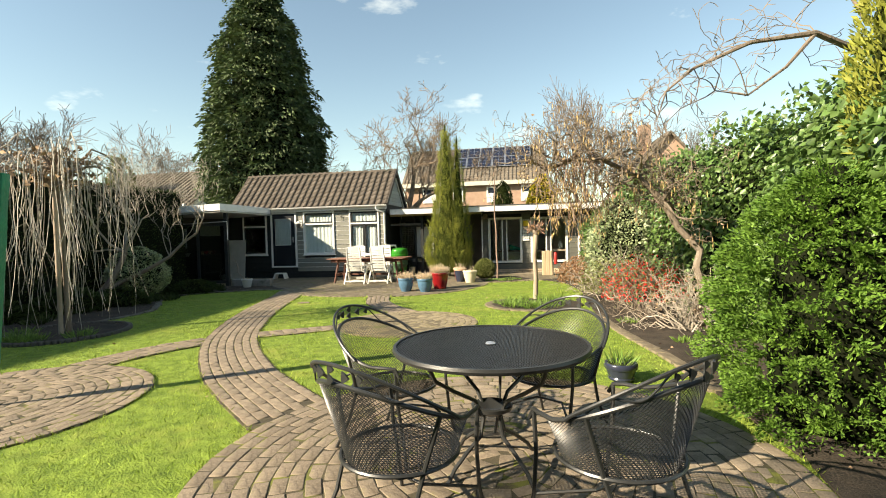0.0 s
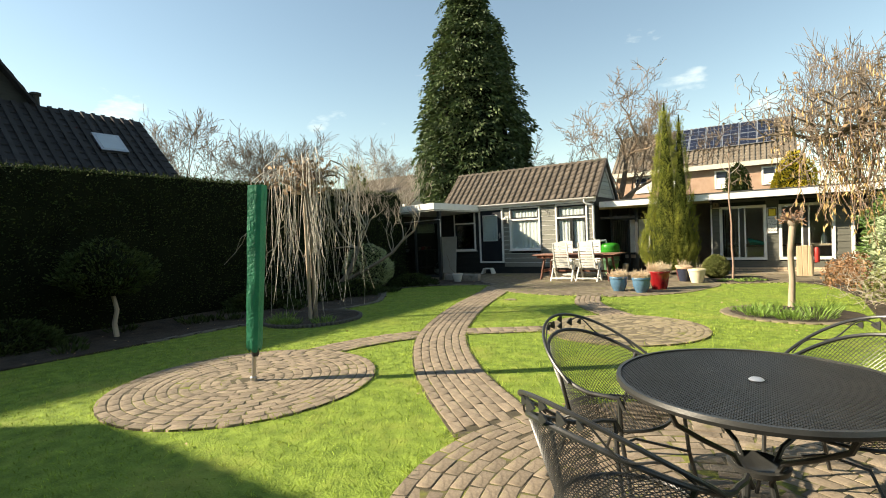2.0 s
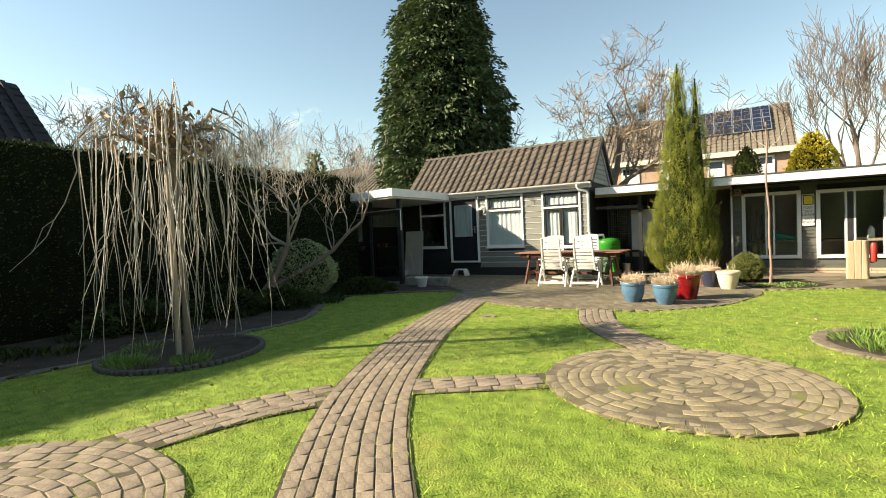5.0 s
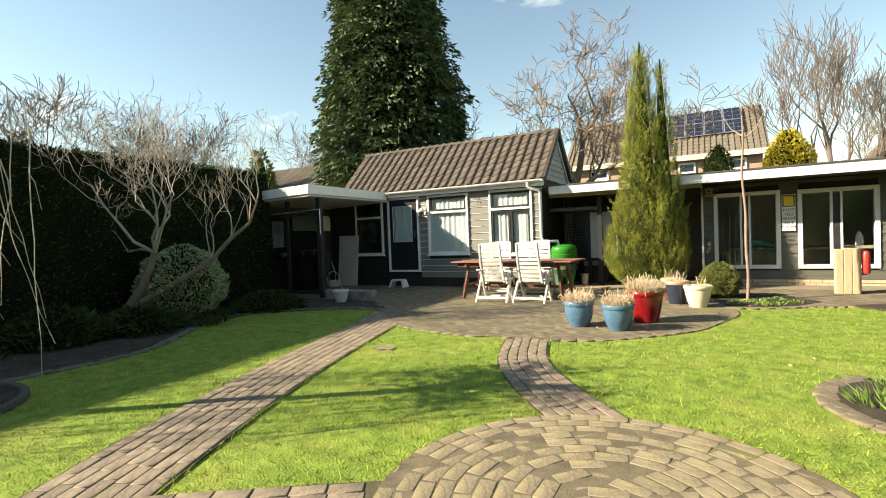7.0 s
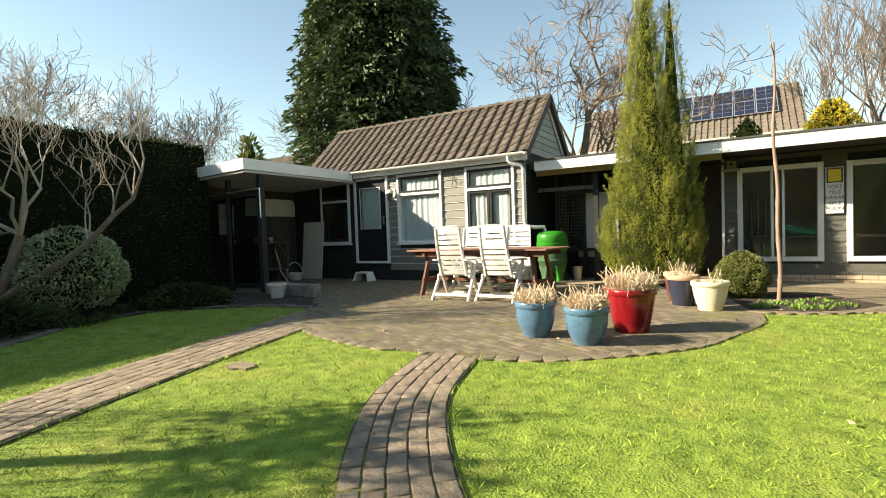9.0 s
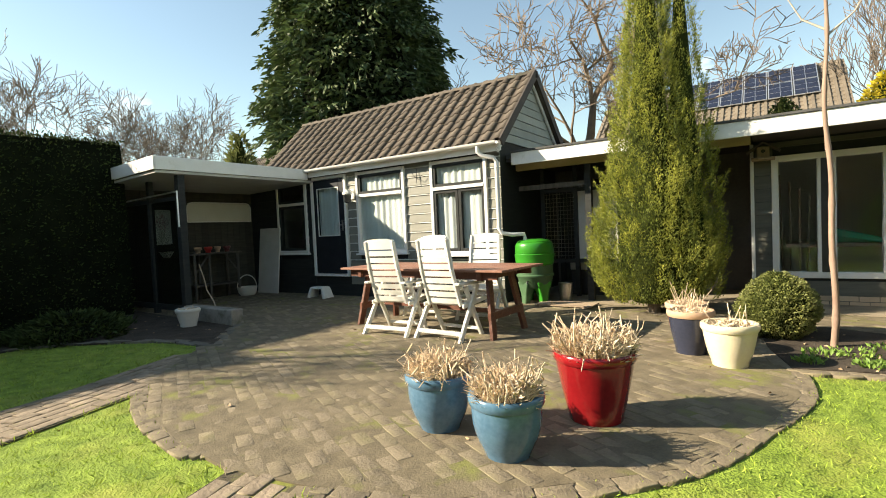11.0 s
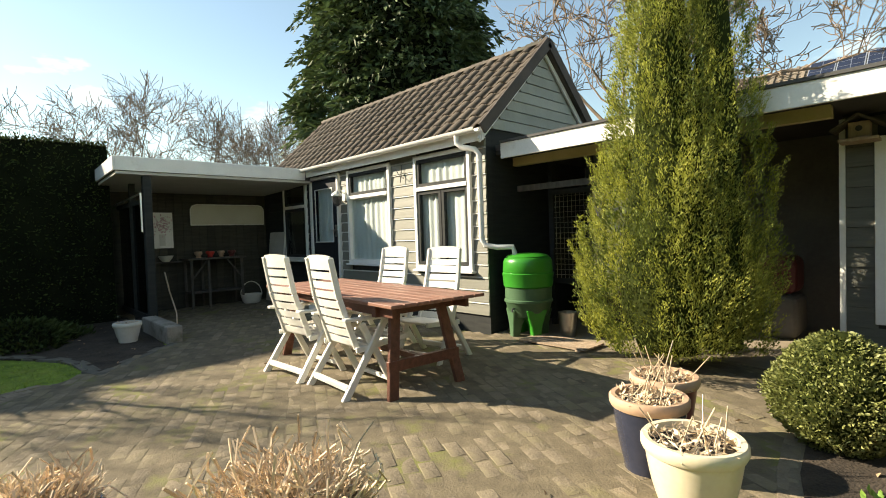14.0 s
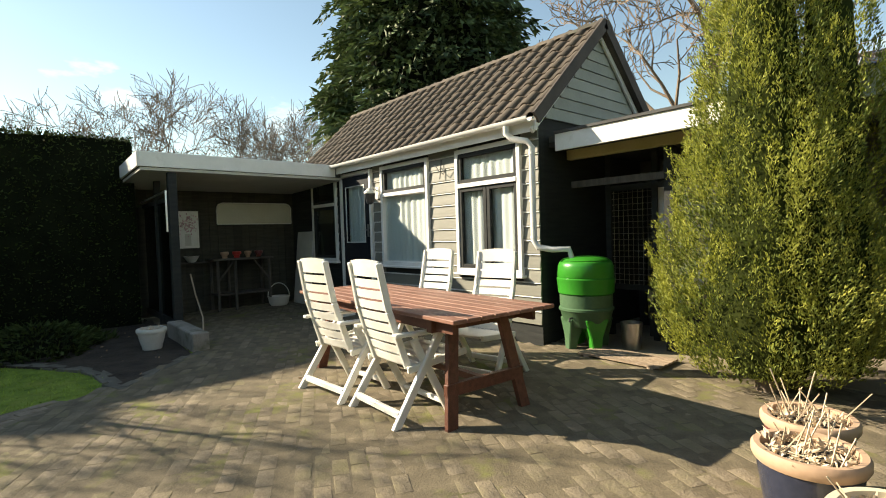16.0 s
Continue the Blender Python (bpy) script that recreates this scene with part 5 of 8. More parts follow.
# ---- under the canopy ----
wbn = thing("work_bench", "rough pole potting bench with a lower shelf", "bench", (X_BW + 0.32, 16.85, 0.0))
for sy in (-0.5, -0.17, 0.5):
    part("leg", Shape().tube([(-0.2, sy, 0), (-0.2, sy, 1.0)], 0.028, 8), M_GREYWOOD, wbn)
    part("leg", Shape().tube([(0.22, sy, 0), (0.22, sy, 1.0)], 0.028, 8), M_GREYWOOD, wbn)
part("top", Shape().box(-0.28, 0.28, -0.58, 0.58, 1.0, 1.035), M_GREYWOOD, wbn, bevel=0.004)
part("shelf", Shape().box(-0.24, 0.24, -0.52, 0.52, 0.32, 0.35), M_GREYWOOD, wbn)
for sy in (-1, 1):
    part("brace", Shape().tube([(0.22, sy * 0.48, 0.62), (0.22, sy * 0.2, 0.98)], 0.018, 6), M_GREYWOOD, wbn)
for y, m, r in ((16.55, M_TERRA, 0.07), (16.78, M_RED, 0.08), (17.0, M_TERRA, 0.065), (17.22, M_MAROON, 0.075)):
    pot("flower_pot", "small clay pot standing on the bench", (X_BW + 0.34, y, 1.036), r, 0.13, m, foot=0.7, group="pots on the bench")
pan = thing("wall_panel", "long cream panel with rounded upper corners on the boards", "panel", (X_BW + 0.02, 17.3, 1.72))
pp = Shape()
out_l = [(-0.78, 0.0), (0.78, 0.0), (0.78, 0.33), (0.74, 0.40), (0.66, 0.43), (-0.66, 0.43), (-0.74, 0.40), (-0.78, 0.33)]
k = 0
pp.v += [(0, y, z) for y, z in out_l] + [(0.03, y, z) for y, z in out_l]
pp.f += [tuple(reversed(range(8))), tuple(range(8, 16))] + [(i, (i + 1) % 8, 8 + (i + 1) % 8, 8 + i) for i in range(8)]
part("board", pp, M_CREAMP, pan, bevel=0.005)
part("rim", Shape().tube([(0.034, y, z) for y, z in out_l + out_l[:1]], 0.012, 6, False), M_WHITEPL, pan)
pos = thing("poster", "framed print of pink blossom in a vase", "poster", (X_BW + 0.02, 15.98, 1.26))
part("sheet", Shape().box(0, 0.012, -0.2, 0.2, 0, 0.72), M_SIGNW, pos)
bl = np.random.default_rng(4)
n = 150
P = np.stack([np.full(n, 0.016), bl.normal(0, 0.085, n), 0.45 + bl.normal(0, 0.09, n)], 1)
P[:, 1] = np.clip(P[:, 1], -0.17, 0.17)
P[:, 2] = np.clip(P[:, 2], 0.1, 0.66)
tagged(flakes("blossom", P, np.stack([np.full(n, 0.02), bl.normal(0, 1, n), bl.normal(0, 1, n)], 1), 0.04, 0.03, M_PINK, pos, fold=0.02, rng=bl), kind="stuff")
part("vase", Shape().box(0.012, 0.016, -0.055, 0.055, 0.05, 0.28), M_WHITEPOT, pos)
shl = thing("wall_shelf", "narrow shelf with a white bowl", "shelf", (X_BW + 0.02, 15.98, 0.96))
part("plank", Shape().box(0, 0.2, -0.32, 0.32, 0, 0.025), M_GREYWOOD, shl)
bw = thing("white_bowl", "white boat-shaped bowl on the shelf", "bowl", (X_BW + 0.13, 16.0, 0.986))
part("bowl", Shape().lathe([(0.06, 0.0), (0.10, 0.05), (0.14, 0.12), (0.13, 0.12), (0.09, 0.05), (0.0, 0.02)], 18), M_WHITEPOT, bw, smooth=True)
lean = thing("leaning_board", "pale grey board leaning against the dark wall", "board", (-10.95, 17.95, 0.02))
part("panel", Shape().hull8([Vector(q) for q in ((-0.36, -0.06, 0), (0.36, -0.06, 0), (0.36, -0.03, 0), (-0.36, -0.03, 0), (-0.36, 0.1, 1.5), (0.36, 0.1, 1.5), (0.36, 0.13, 1.5), (-0.36, 0.13, 1.5))]), M_WHITEPOT, lean)
bk = thing("wicker_basket", "white wicker basket with a hoop handle on the floor", "basket", (-11.15, 17.5, 0.02))
part("body", Shape().lathe([(0.15, 0.0), (0.19, 0.05), (0.215, 0.17), (0.22, 0.19), (0.2, 0.19), (0.17, 0.05), (0.0, 0.03)], 22), M_WHITEPOT, bk, smooth=True)
part("handle", Shape().tube([(0.2 * math.cos(t) * 0.35, 0.2 * math.cos(t), 0.18 + 0.28 * math.sin(t)) for t in [math.pi * i / 14 for i in range(15)]], 0.01, 6), M_WHITEPOT, bk)
M_BLOCK = mat("weathered_concrete_block", (0.20, 0.18, 0.155), (0.32, 0.29, 0.25), 5, 60, 0.95, 0.6, dirt=((0.10, 0.10, 0.06), 0.5, 0.7, 4))
blk = structure(part("low_wall", Shape().box(-9.3, -7.95, 15.05, 15.25, 0.0, 0.24), M_BLOCK, bevel=0.012), "low weathered concrete block wall", "wall")
hose = thing("garden_hose", "pale hose looped from the post", "hose", (-9.4, 15.4, 0))
part("hose", Shape().tube([(0.0, 0.02, 0.9), (0.1, 0.05, 0.6), (0.05, 0.1, 0.45), (0.25, 0.1, 0.25), (0.42, 0.05, 0.05), (0.46, 0.0, 0.03)], 0.011, 6), M_PALEBARK, hose, smooth=True)
stool = thing("step_stool", "small white plastic step stool by the door", "stool", (-8.98, 17.72, 0.005))
part("top", Shape().hull8([Vector(q) for q in ((-0.19, -0.12, 0.2), (0.19, -0.12, 0.2), (0.19, 0.12, 0.2), (-0.19, 0.12, 0.2), (-0.175, -0.105, 0.235), (0.175, -0.105, 0.235), (0.175, 0.105, 0.235), (-0.175, 0.105, 0.235))]), M_WHITEPL, stool, bevel=0.012, seg=2)
for sx in (-1, 1):
    part("leg", Shape().hull8([Vector(q) for q in ((sx * 0.235 - 0.045, -0.14, 0), (sx * 0.235 + 0.03, -0.14, 0), (sx * 0.235 + 0.03, 0.14, 0), (sx * 0.235 - 0.045, 0.14, 0), (sx * 0.165 - 0.03, -0.11, 0.205), (sx * 0.165 + 0.03, -0.11, 0.205), (sx * 0.165 + 0.03, 0.11, 0.205), (sx * 0.165 - 0.03, 0.11, 0.205))]), M_WHITEPL, stool, bevel=0.008)

# ---- in and on the wing ----
sg = thing("enamel_sign", "old enamel post office sign with a yellow crest", "sign", (0.245, Y_W2 - 0.03, 1.22))
part("plate", Shape().box(-0.125, 0.125, -0.008, 0.0, 0, 0.8), M_SIGNW, sg, bevel=0.003)
part("crest_ground", Shape().box(-0.11, 0.11, -0.012, -0.008, 0.53, 0.78), M_INK, sg)
part("crest", Shape().box(-0.09, 0.09, -0.016, -0.012, 0.55, 0.76), M_SIGNY, sg)
for i, (word, z) in enumerate((("POST", 0.43), ("TELE", 0.335), ("GRAAF", 0.25), ("TELE", 0.145), ("FOON", 0.06))):
    cu = bpy.data.curves.new("lettering", "FONT")
    cu.body, cu.size, cu.align_x, cu.extrude = word, 0.085, "CENTER", 0.001
    cu.materials.append(M_INK)
    t = new("lettering", cu)
    t.parent = sg
    t.matrix_basis = pose(0, -0.0105, z, 90, 0, 0)
bh = thing("bird_house", "small weathered wooden bird house under the eaves", "bird house", (-1.28, Y_W2 - 0.14, 2.13))
part("box", Shape().box(-0.075, 0.075, -0.06, 0.12, -0.02, 0.13), M_RAWWOOD, bh, bevel=0.003)
part("floor", Shape().box(-0.14, 0.14, -0.14, 0.14, -0.05, -0.022), M_RAWWOOD, bh)
rf = Shape()
for sx in (-1, 1):
    rf.bar((0, 0.0, 0.19), (sx * 0.2, 0.0, 0.06), 0.3, 0.016, (0, 0, 1))
part("roof", rf, M_GREYWOOD, bh)
# no opening: a black disc paints the darkness of the entrance
part("hole", Shape().tube([(0, -0.062, 0.07), (0, -0.055, 0.07)], 0.026, 14), M_INK, bh)
inn = thing("tool_rack", "long garden tools leaning behind the window", "tools", (-0.9, 20.2, 0.03))
for i in range(5):
    part("handle", Shape().tube([(-0.15 + i * 0.1, -0.1, 0), (-0.18 + i * 0.13, 0.25, 1.9 - 0.12 * i)], 0.016, 7), M_RAWWOOD, inn)
bench2 = thing("workshop_bench", "cluttered workbench inside the wing", "bench", (0.6, 20.6, 0.03))
part("top", Shape().box(-1.6, 2.2, -0.62, 0.3, 0.75, 0.8), M_RAWWOOD, bench2)
for x in (-1.5, 2.1):
    part("leg", Shape().box(x - 0.04, x + 0.04, -0.58, 0.28, 0, 0.75), M_RAWWOOD, bench2)
teal = thing("leaf_rake", "teal plastic leaf scoop lying on the bench", "tool", (-0.16, 20.1, 0.81), -14)
part("blade", Shape().hull8([Vector(q) for q in ((-0.24, -0.07, 0.13), (0.30, -0.04, 0.02), (0.30, 0.06, 0.02), (-0.24, 0.07, 0.02), (-0.27, -0.09, 0.25), (0.30, -0.04, 0.09), (0.30, 0.06, 0.09), (-0.27, 0.09, 0.25))]), M_TEAL, teal, bevel=0.01)
cbx = thing("white_bottles", "white containers on the sill inside", "container", (1.55, 19.75, 0.86))
part("bottle", Shape().lathe([(0.07, 0.0), (0.07, 0.2), (0.03, 0.26), (0.03, 0.3)], 16), M_WHITEPL, cbx, smooth=True)
cpl = structure(part("sill_wing", Shape().box(1.2, 1.74, Y_W2 + 0.14, 20.3, 0.8, 0.86), M_RAWWOOD), "inner window ledge", "sill")

# porch contents
gd = structure(thing("door_2", "", "door"), "glazed double doors at the back of the porch", "door")
for x0 in (-4.6, -3.6):
    part("frame", frame_ring(x0, x0 + 0.96, 0.05, 2.1, 0.09, 19.9, 19.96), M_BLACKWOOD, gd)
    gp = part("pane", Shape().box(x0 + 0.09, x0 + 0.87, 19.92, 19.928, 0.14, 2.01), M_GLASS, gd)
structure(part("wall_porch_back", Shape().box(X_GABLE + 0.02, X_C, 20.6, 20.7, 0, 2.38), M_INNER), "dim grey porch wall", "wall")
psc = thing("porch_partition", "dark timber partition with a wire panel and grey board", "partition")
for x in (-4.62, -4.02, -3.28):
    part("post", Shape().box(x - 0.035, x + 0.035, 19.16, 19.23, 0.03, 2.38), M_BLACKWOOD, psc)
part("rail", Shape().box(-4.585, -3.315, 19.17, 19.22, 1.86, 1.93), M_BLACKWOOD, psc)
part("rail", Shape().box(-4.585, -3.315, 19.17, 19.22, 0.62, 0.69), M_BLACKWOOD, psc)
part("grey_board", Shape().box(-3.985, -3.315, 19.185, 19.205, 0.69, 1.86), M_SOFFIT, psc, label="pale grey board")
grid_ = Shape()
for i in range(9):
    grid_.tube([(-4.56 + i * 0.063, 19.195, 0.69), (-4.56 + i * 0.063, 19.195, 1.86)], 0.003, 4)
for i in range(16):
    grid_.tube([(-4.585, 19.195, 0.74 + i * 0.073), (-4.055, 19.195, 0.74 + i * 0.073)], 0.003, 4)
part("wire_panel", grid_, M_STEEL, psc)
structure(part("porch_post", Shape().box(-3.72, -3.62, 18.75, 18.85, 0, 2.26), M_BLACKWOOD), "dark timber post", "post")
structure(part("porch_rail", Shape().box(-4.9, -3.72, 18.77, 18.83, 1.92, 2.0), M_GREYWOOD), "timber cross rail", "rail")
pc = thing("porch_chest", "dark chest covered with a checked cloth", "chest", (-3.9, 19.6, 0.03))
part("chest", Shape().box(-0.3, 0.3, -0.25, 0.25, 0, 0.55), M_DARK, pc, bevel=0.01)
part("cloth", Shape().box(-0.31, 0.31, -0.27, 0.27, 0.45, 0.62), M_SOFFIT, pc, bevel=0.01)
can_ = thing("metal_can", "dull grey zinc bucket beside the butt", "bucket", (-4.05, 18.62, 0.03))
part("body", Shape().lathe([(0.09, 0), (0.12, 0.3), (0.11, 0.3), (0.085, 0.03), (0, 0.03)], 18), M_STEEL, can_, smooth=True)
bag = thing("stored_sacks", "red and white sacks stacked in the porch", "sacks", (-2.2, 20.2, 0.03))
part("sack", Shape().box(-0.3, 0.3, -0.3, 0.3, 0, 0.5), M_INNER, bag, bevel=0.08, seg=3)
part("sack", Shape().box(-0.28, 0.28, -0.26, 0.28, 0.5, 0.95), M_MAROON, bag, bevel=0.1, seg=3)
slat = thing("wooden_pallet", "low wooden duckboard lying by the porch", "pallet", (-3.9, 18.2, 0.006))
for i in range(5):
    part("slat", Shape().box(-0.45, 0.45, -0.2 + i * 0.085, -0.13 + i * 0.085, 0.03, 0.05), M_RAWWOOD, slat)
for x in (-0.35, 0.35):
    part("runner", Shape().box(x - 0.03, x + 0.03, -0.2, 0.21, 0, 0.03), M_RAWWOOD, slat)
M_PALEWOOD = mat("pale_sawn_timber", (0.42, 0.30, 0.18), (0.52, 0.40, 0.26), 4, 40, 0.85, 0.4, island=0.1, stretch=(6, 6, 1))
wp = thing("timber_post_planter", "stack of weathered timber posts with a red lantern", "planter", (0.98, 17.95, 0.0))
for i, (x, h) in enumerate(((-0.14, 0.86), (-0.01, 0.88), (0.12, 0.87))):
    part("post", Shape().box(x - 0.063, x + 0.063, -0.065, 0.065, 0, h), M_PALEWOOD, wp, bevel=0.01)
part("lantern", Shape().lathe([(0.055, 0), (0.065, 0.03), (0.065, 0.36), (0.045, 0.41), (0.0, 0.43)], 14, (0.26, -0.03, 0.40)), M_RED, wp, smooth=True)
part("bracket", Shape().box(0.183, 0.26, -0.05, -0.01, 0.375, 0.40), M_IRON, wp)
mole = thing("drain_cover", "small earth-covered drain lid in the lawn", "drain", (-5.0, 11.3, -0.01))
part("lid", Shape().poly([((0.10 + 0.05 * noise.noise(Vector((3 * math.cos(t), 3 * math.sin(t), 2)))) * 1.4 * math.cos(t), (0.10 + 0.05 * noise.noise(Vector((3 * math.cos(t), 3 * math.sin(t), 2)))) * math.sin(t)) for t in [6.2832 * i / 22 for i in range(22)]], 0.0, 0.026), M_BRICK, mole)

# ---- plants: tools ----


def branch(s, p, d, length, r, level, g_, spread=0.6, up=0.25, wig=0.25, kids=(3, 5), thin=0.62, tips=None, minr=0.004, segs=4, droop=0.0, kink=1.0):
    """A limb with its side limbs, tapering to twigs."""
    pts, rad = [p.copy()], [r]
    q, dd = p.copy(), d.normalized()
    for i in range(segs):
        dd = (dd + Vector((g_.normal(0, wig), g_.normal(0, wig), g_.normal(0, wig) + up * 0.25 - droop * 0.3)) * kink).normalized()
        q = q + dd * (length / segs)
        pts.append(q.copy())
        rad.append(max(r * (1 - 0.62 * (i + 1) / segs), minr))
    s.tube(pts, rad, 7 if r > 0.05 else (5 if r > 0.018 else 3), False)
    if level == 0:
        if tips is not None:
            tips.append((pts[-1], dd))
        return
    n = int(g_.integers(kids[0], kids[1] + 1))
    for i in range(n):
        t = 0.35 + 0.65 * (i + 1) / n
        k = min(int(t * segs), segs - 1)
        base = pts[k].lerp(pts[k + 1], min(max(t * segs - k, 0), 1))
        side = Vector((g_.normal(), g_.normal(), g_.normal(0.15, 0.7)))
        side = (side - dd * side.dot(dd))
        side = side.normalized() if side.length > 1e-4 else Vector((1, 0, 0))
        nd = (dd * (1 - spread * 0.5) + side * spread + Vector((0, 0, up * 0.4 - droop))).normalized()
        branch(s, base, nd, length * g_.uniform(0.5, 0.75), max(rad[k] * thin, minr), level - 1, g_, spread, up, wig, kids, thin, tips, minr, segs, droop, kink)


def bare_tree(name, label, at, h, r, seed, m=None, twig=None, levels=5, kids=(3, 4), spread=0.62, up=0.35, minr=0.008, trunk=0.3, group="", wig=0.16, stems=1, lean=(0, 0)):
    g_ = np.random.default_rng(seed)
    t = thing(name, label, "tree", at, 0, group)
    bole, crown = Shape(), Shape()
    tips = []
    for k in range(stems):
        off = Vector((g_.normal(0, 0.06), g_.normal(0, 0.06), 0)) * (stems > 1)
        p, pts, rad = off, [off], [r * 1.25]
        dd = Vector((lean[0] + g_.normal(0, 0.05), lean[1] + g_.normal(0, 0.05), 1)).normalized()
        for i in range(5):
            dd = (dd + Vector((g_.normal(0, 0.06), g_.normal(0, 0.06), 0.05))).normalized()
            p = p + dd * h * trunk / 5
            pts.append(p)
            rad.append(r * (1 - 0.06 * i))
        bole.tube(pts, rad, 10, False)
        n = int(g_.integers(4, 6))
        for i in range(n):
            a = 6.283 * (i + g_.uniform(0, 0.6)) / n
            nd = Vector((math.cos(a) * spread, math.sin(a) * spread, g_.uniform(0.55, 1.1)))
            b = pts[-1] - dd * h * trunk * 0.25 * g_.uniform(0, 1)
            branch(crown, b, nd, h * g_.uniform(0.30, 0.40), r * 0.5, levels - 1, g_, spread, up, wig, kids, 0.6, tips, minr, 3)
        branch(crown, pts[-1], dd, h * 0.36, r * 0.7, levels - 1, g_, spread, up, wig, kids, 0.6, tips, minr, 3)
    part("trunk", bole, m or M_BARK, t, smooth=True)
    tagged(part("branches", crown, twig or M_TWIGFAR, t), kind="stuff")
    return t, tips


def lumpy(n, g_, prof, zmax, lump, freq, squash=1.0, inner=0.8, seed=0.0):
    """Points and outward directions over a lumpy turned crown; prof gives the radius at a height from 0 to 1."""
    z = g_.uniform(0, 1, n * 3)
    rad = np.array([prof(v) for v in z])
    keep = g_.uniform(0, 1, n * 3) < rad / rad.max()
    z, rad = z[keep][:n], rad[keep][:n]
    a = g_.uniform(0, 6.283, len(z))
    k = np.array([noise.noise(Vector((math.cos(t) * freq * q, math.sin(t) * freq * q, h * zmax * freq * squash + seed))) for t, q, h in zip(a, rad, z)])
    k += 0.5 * np.array([noise.noise(Vector((math.cos(t) * freq * 3 * q, math.sin(t) * freq * 3 * q, h * zmax * freq * squash * 2 + seed + 9))) for t, q, h in zip(a, rad, z)])
    rr_ = rad * (1 + lump * k) * g_.uniform(inner, 1.03, len(z)) ** 0.7
    P = np.stack([rr_ * np.cos(a), rr_ * np.sin(a), z * zmax], 1)
    return P, np.stack([np.cos(a), np.sin(a), np.zeros(len(a))], 1), k


def table_prof(pairs):
    xs, ys = zip(*pairs)
    return lambda v: float(np.interp(v, xs, ys))


def core(prof, zmax, shrink, n=18, z0=0.0):
    s = Shape()
    pr = [(max(prof(i / 14) * shrink, 0.01), z0 + zmax * i / 14) for i in range(15)]
    return s.lathe(pr, n)


def clipped(name, label, cat, at, prof, zmax, count, L, W, m, mcore, seed, up=0.7, out=0.7, lump=0.15, freq=2.0, inner=0.8, shrink=0.8, squash=1.0, z0=0.0, rnd=0.45, thing_group=""):
    """A dense evergreen: a core coloured as deep shade under a coat of small leaves."""
    g_ = np.random.default_rng(seed)
    t = thing(name, label, cat, at, 0, thing_group)
    P, O, k = lumpy(count, g_, prof, zmax, lump, freq, squash, inner, seed * 1.7)
    P[:, 2] += z0
    n = len(P)
    D = O * out + np.array([0, 0, up]) + g_.normal(0, rnd, (n, 3))
    tagged(flakes("foliage", P, D, L * g_.uniform(0.6, 1.3, n), W * g_.uniform(0.7, 1.3, n), m, t, rng=g_), kind="stuff")
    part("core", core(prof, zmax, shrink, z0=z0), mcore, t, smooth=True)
    return t


# ---- hedge to the west ----
hd = thing("clipped_hedge", "tall dark clipped evergreen hedge in shade", "hedge", (0, 0, 0))
HX, HZ = -11.0, 3.16
hs = Shape()
NYh, prof_h = 60, [(HX + 0.08, 0.0), (HX + 0.08, 1.5), (HX + 0.06, 2.7), (HX - 0.02, HZ - 0.06), (HX - 0.9, HZ - 0.06), (HX - 1.2, 0.0)]
for j in range(NYh + 1):
    y = -9 + 24.0 * j / NYh
    for x, z in prof_h:
        hs.v.append((x + 0.06 * noise.noise(Vector((x, y * 0.9, z))), y, z + (0.05 * noise.noise(Vector((x * 2, y * 0.8, 5))) if z > 2 else 0)))
w = len(prof_h)
for j in range(NYh):
    for i in range(w - 1):
        hs.f.append((j * w + i, j * w + i + 1, (j + 1) * w + i + 1, (j + 1) * w + i))
hs.f += [tuple(range(w)), tuple(reversed(range(NYh * w, NYh * w + w)))]
# the core is coloured as the shade seen through the hedge leaves
part("core", hs, M_LEAFSHADE, hd, smooth=True)
g_ = np.random.default_rng(12)
n = 24000
y = g_.uniform(-4, 15, n)
z = g_.uniform(0.05, HZ, n)
P = np.stack([HX + 0.1 + 0.06 * g_.normal(0, 1, n) - 0.05 * np.clip(z - 2.6, 0, 1), y, z], 1)
D = np.stack([g_.uniform(0.3, 1, n), g_.normal(0, 0.6, n), g_.uniform(-0.3, 0.9, n)], 1)
n2 = 9000
P2 = np.stack([g_.uniform(HX - 0.5, HX + 0.08, n2), g_.uniform(-4, 15, n2), HZ - 0.06 + g_.normal(0, 0.025, n2)], 1)
D2 = np.stack([g_.normal(0, 0.5, n2), g_.normal(0, 0.5, n2), np.ones(n2)], 1)
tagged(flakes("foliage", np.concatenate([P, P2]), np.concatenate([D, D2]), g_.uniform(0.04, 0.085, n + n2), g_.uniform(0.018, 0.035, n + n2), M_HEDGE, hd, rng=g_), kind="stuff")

# ---- the great conifer behind the shed ----
PR_S = table_prof([(0, 2.45), (0.3, 2.6), (0.45, 2.4), (0.6, 1.95), (0.72, 1.5), (0.84, 0.95), (0.94, 0.42), (1, 0.04)])
clipped("tall_conifer", "tall dense dark green conifer with drooping sprays", "tree", (-12.15, 22.6, 0.0), PR_S, 14.6, 24000, 0.30, 0.10, M_SPRUCE, M_LEAFSHADE, 31, -0.55, 0.9, 0.26, 1.3, 0.88, 0.7, 0.8, 0.4)

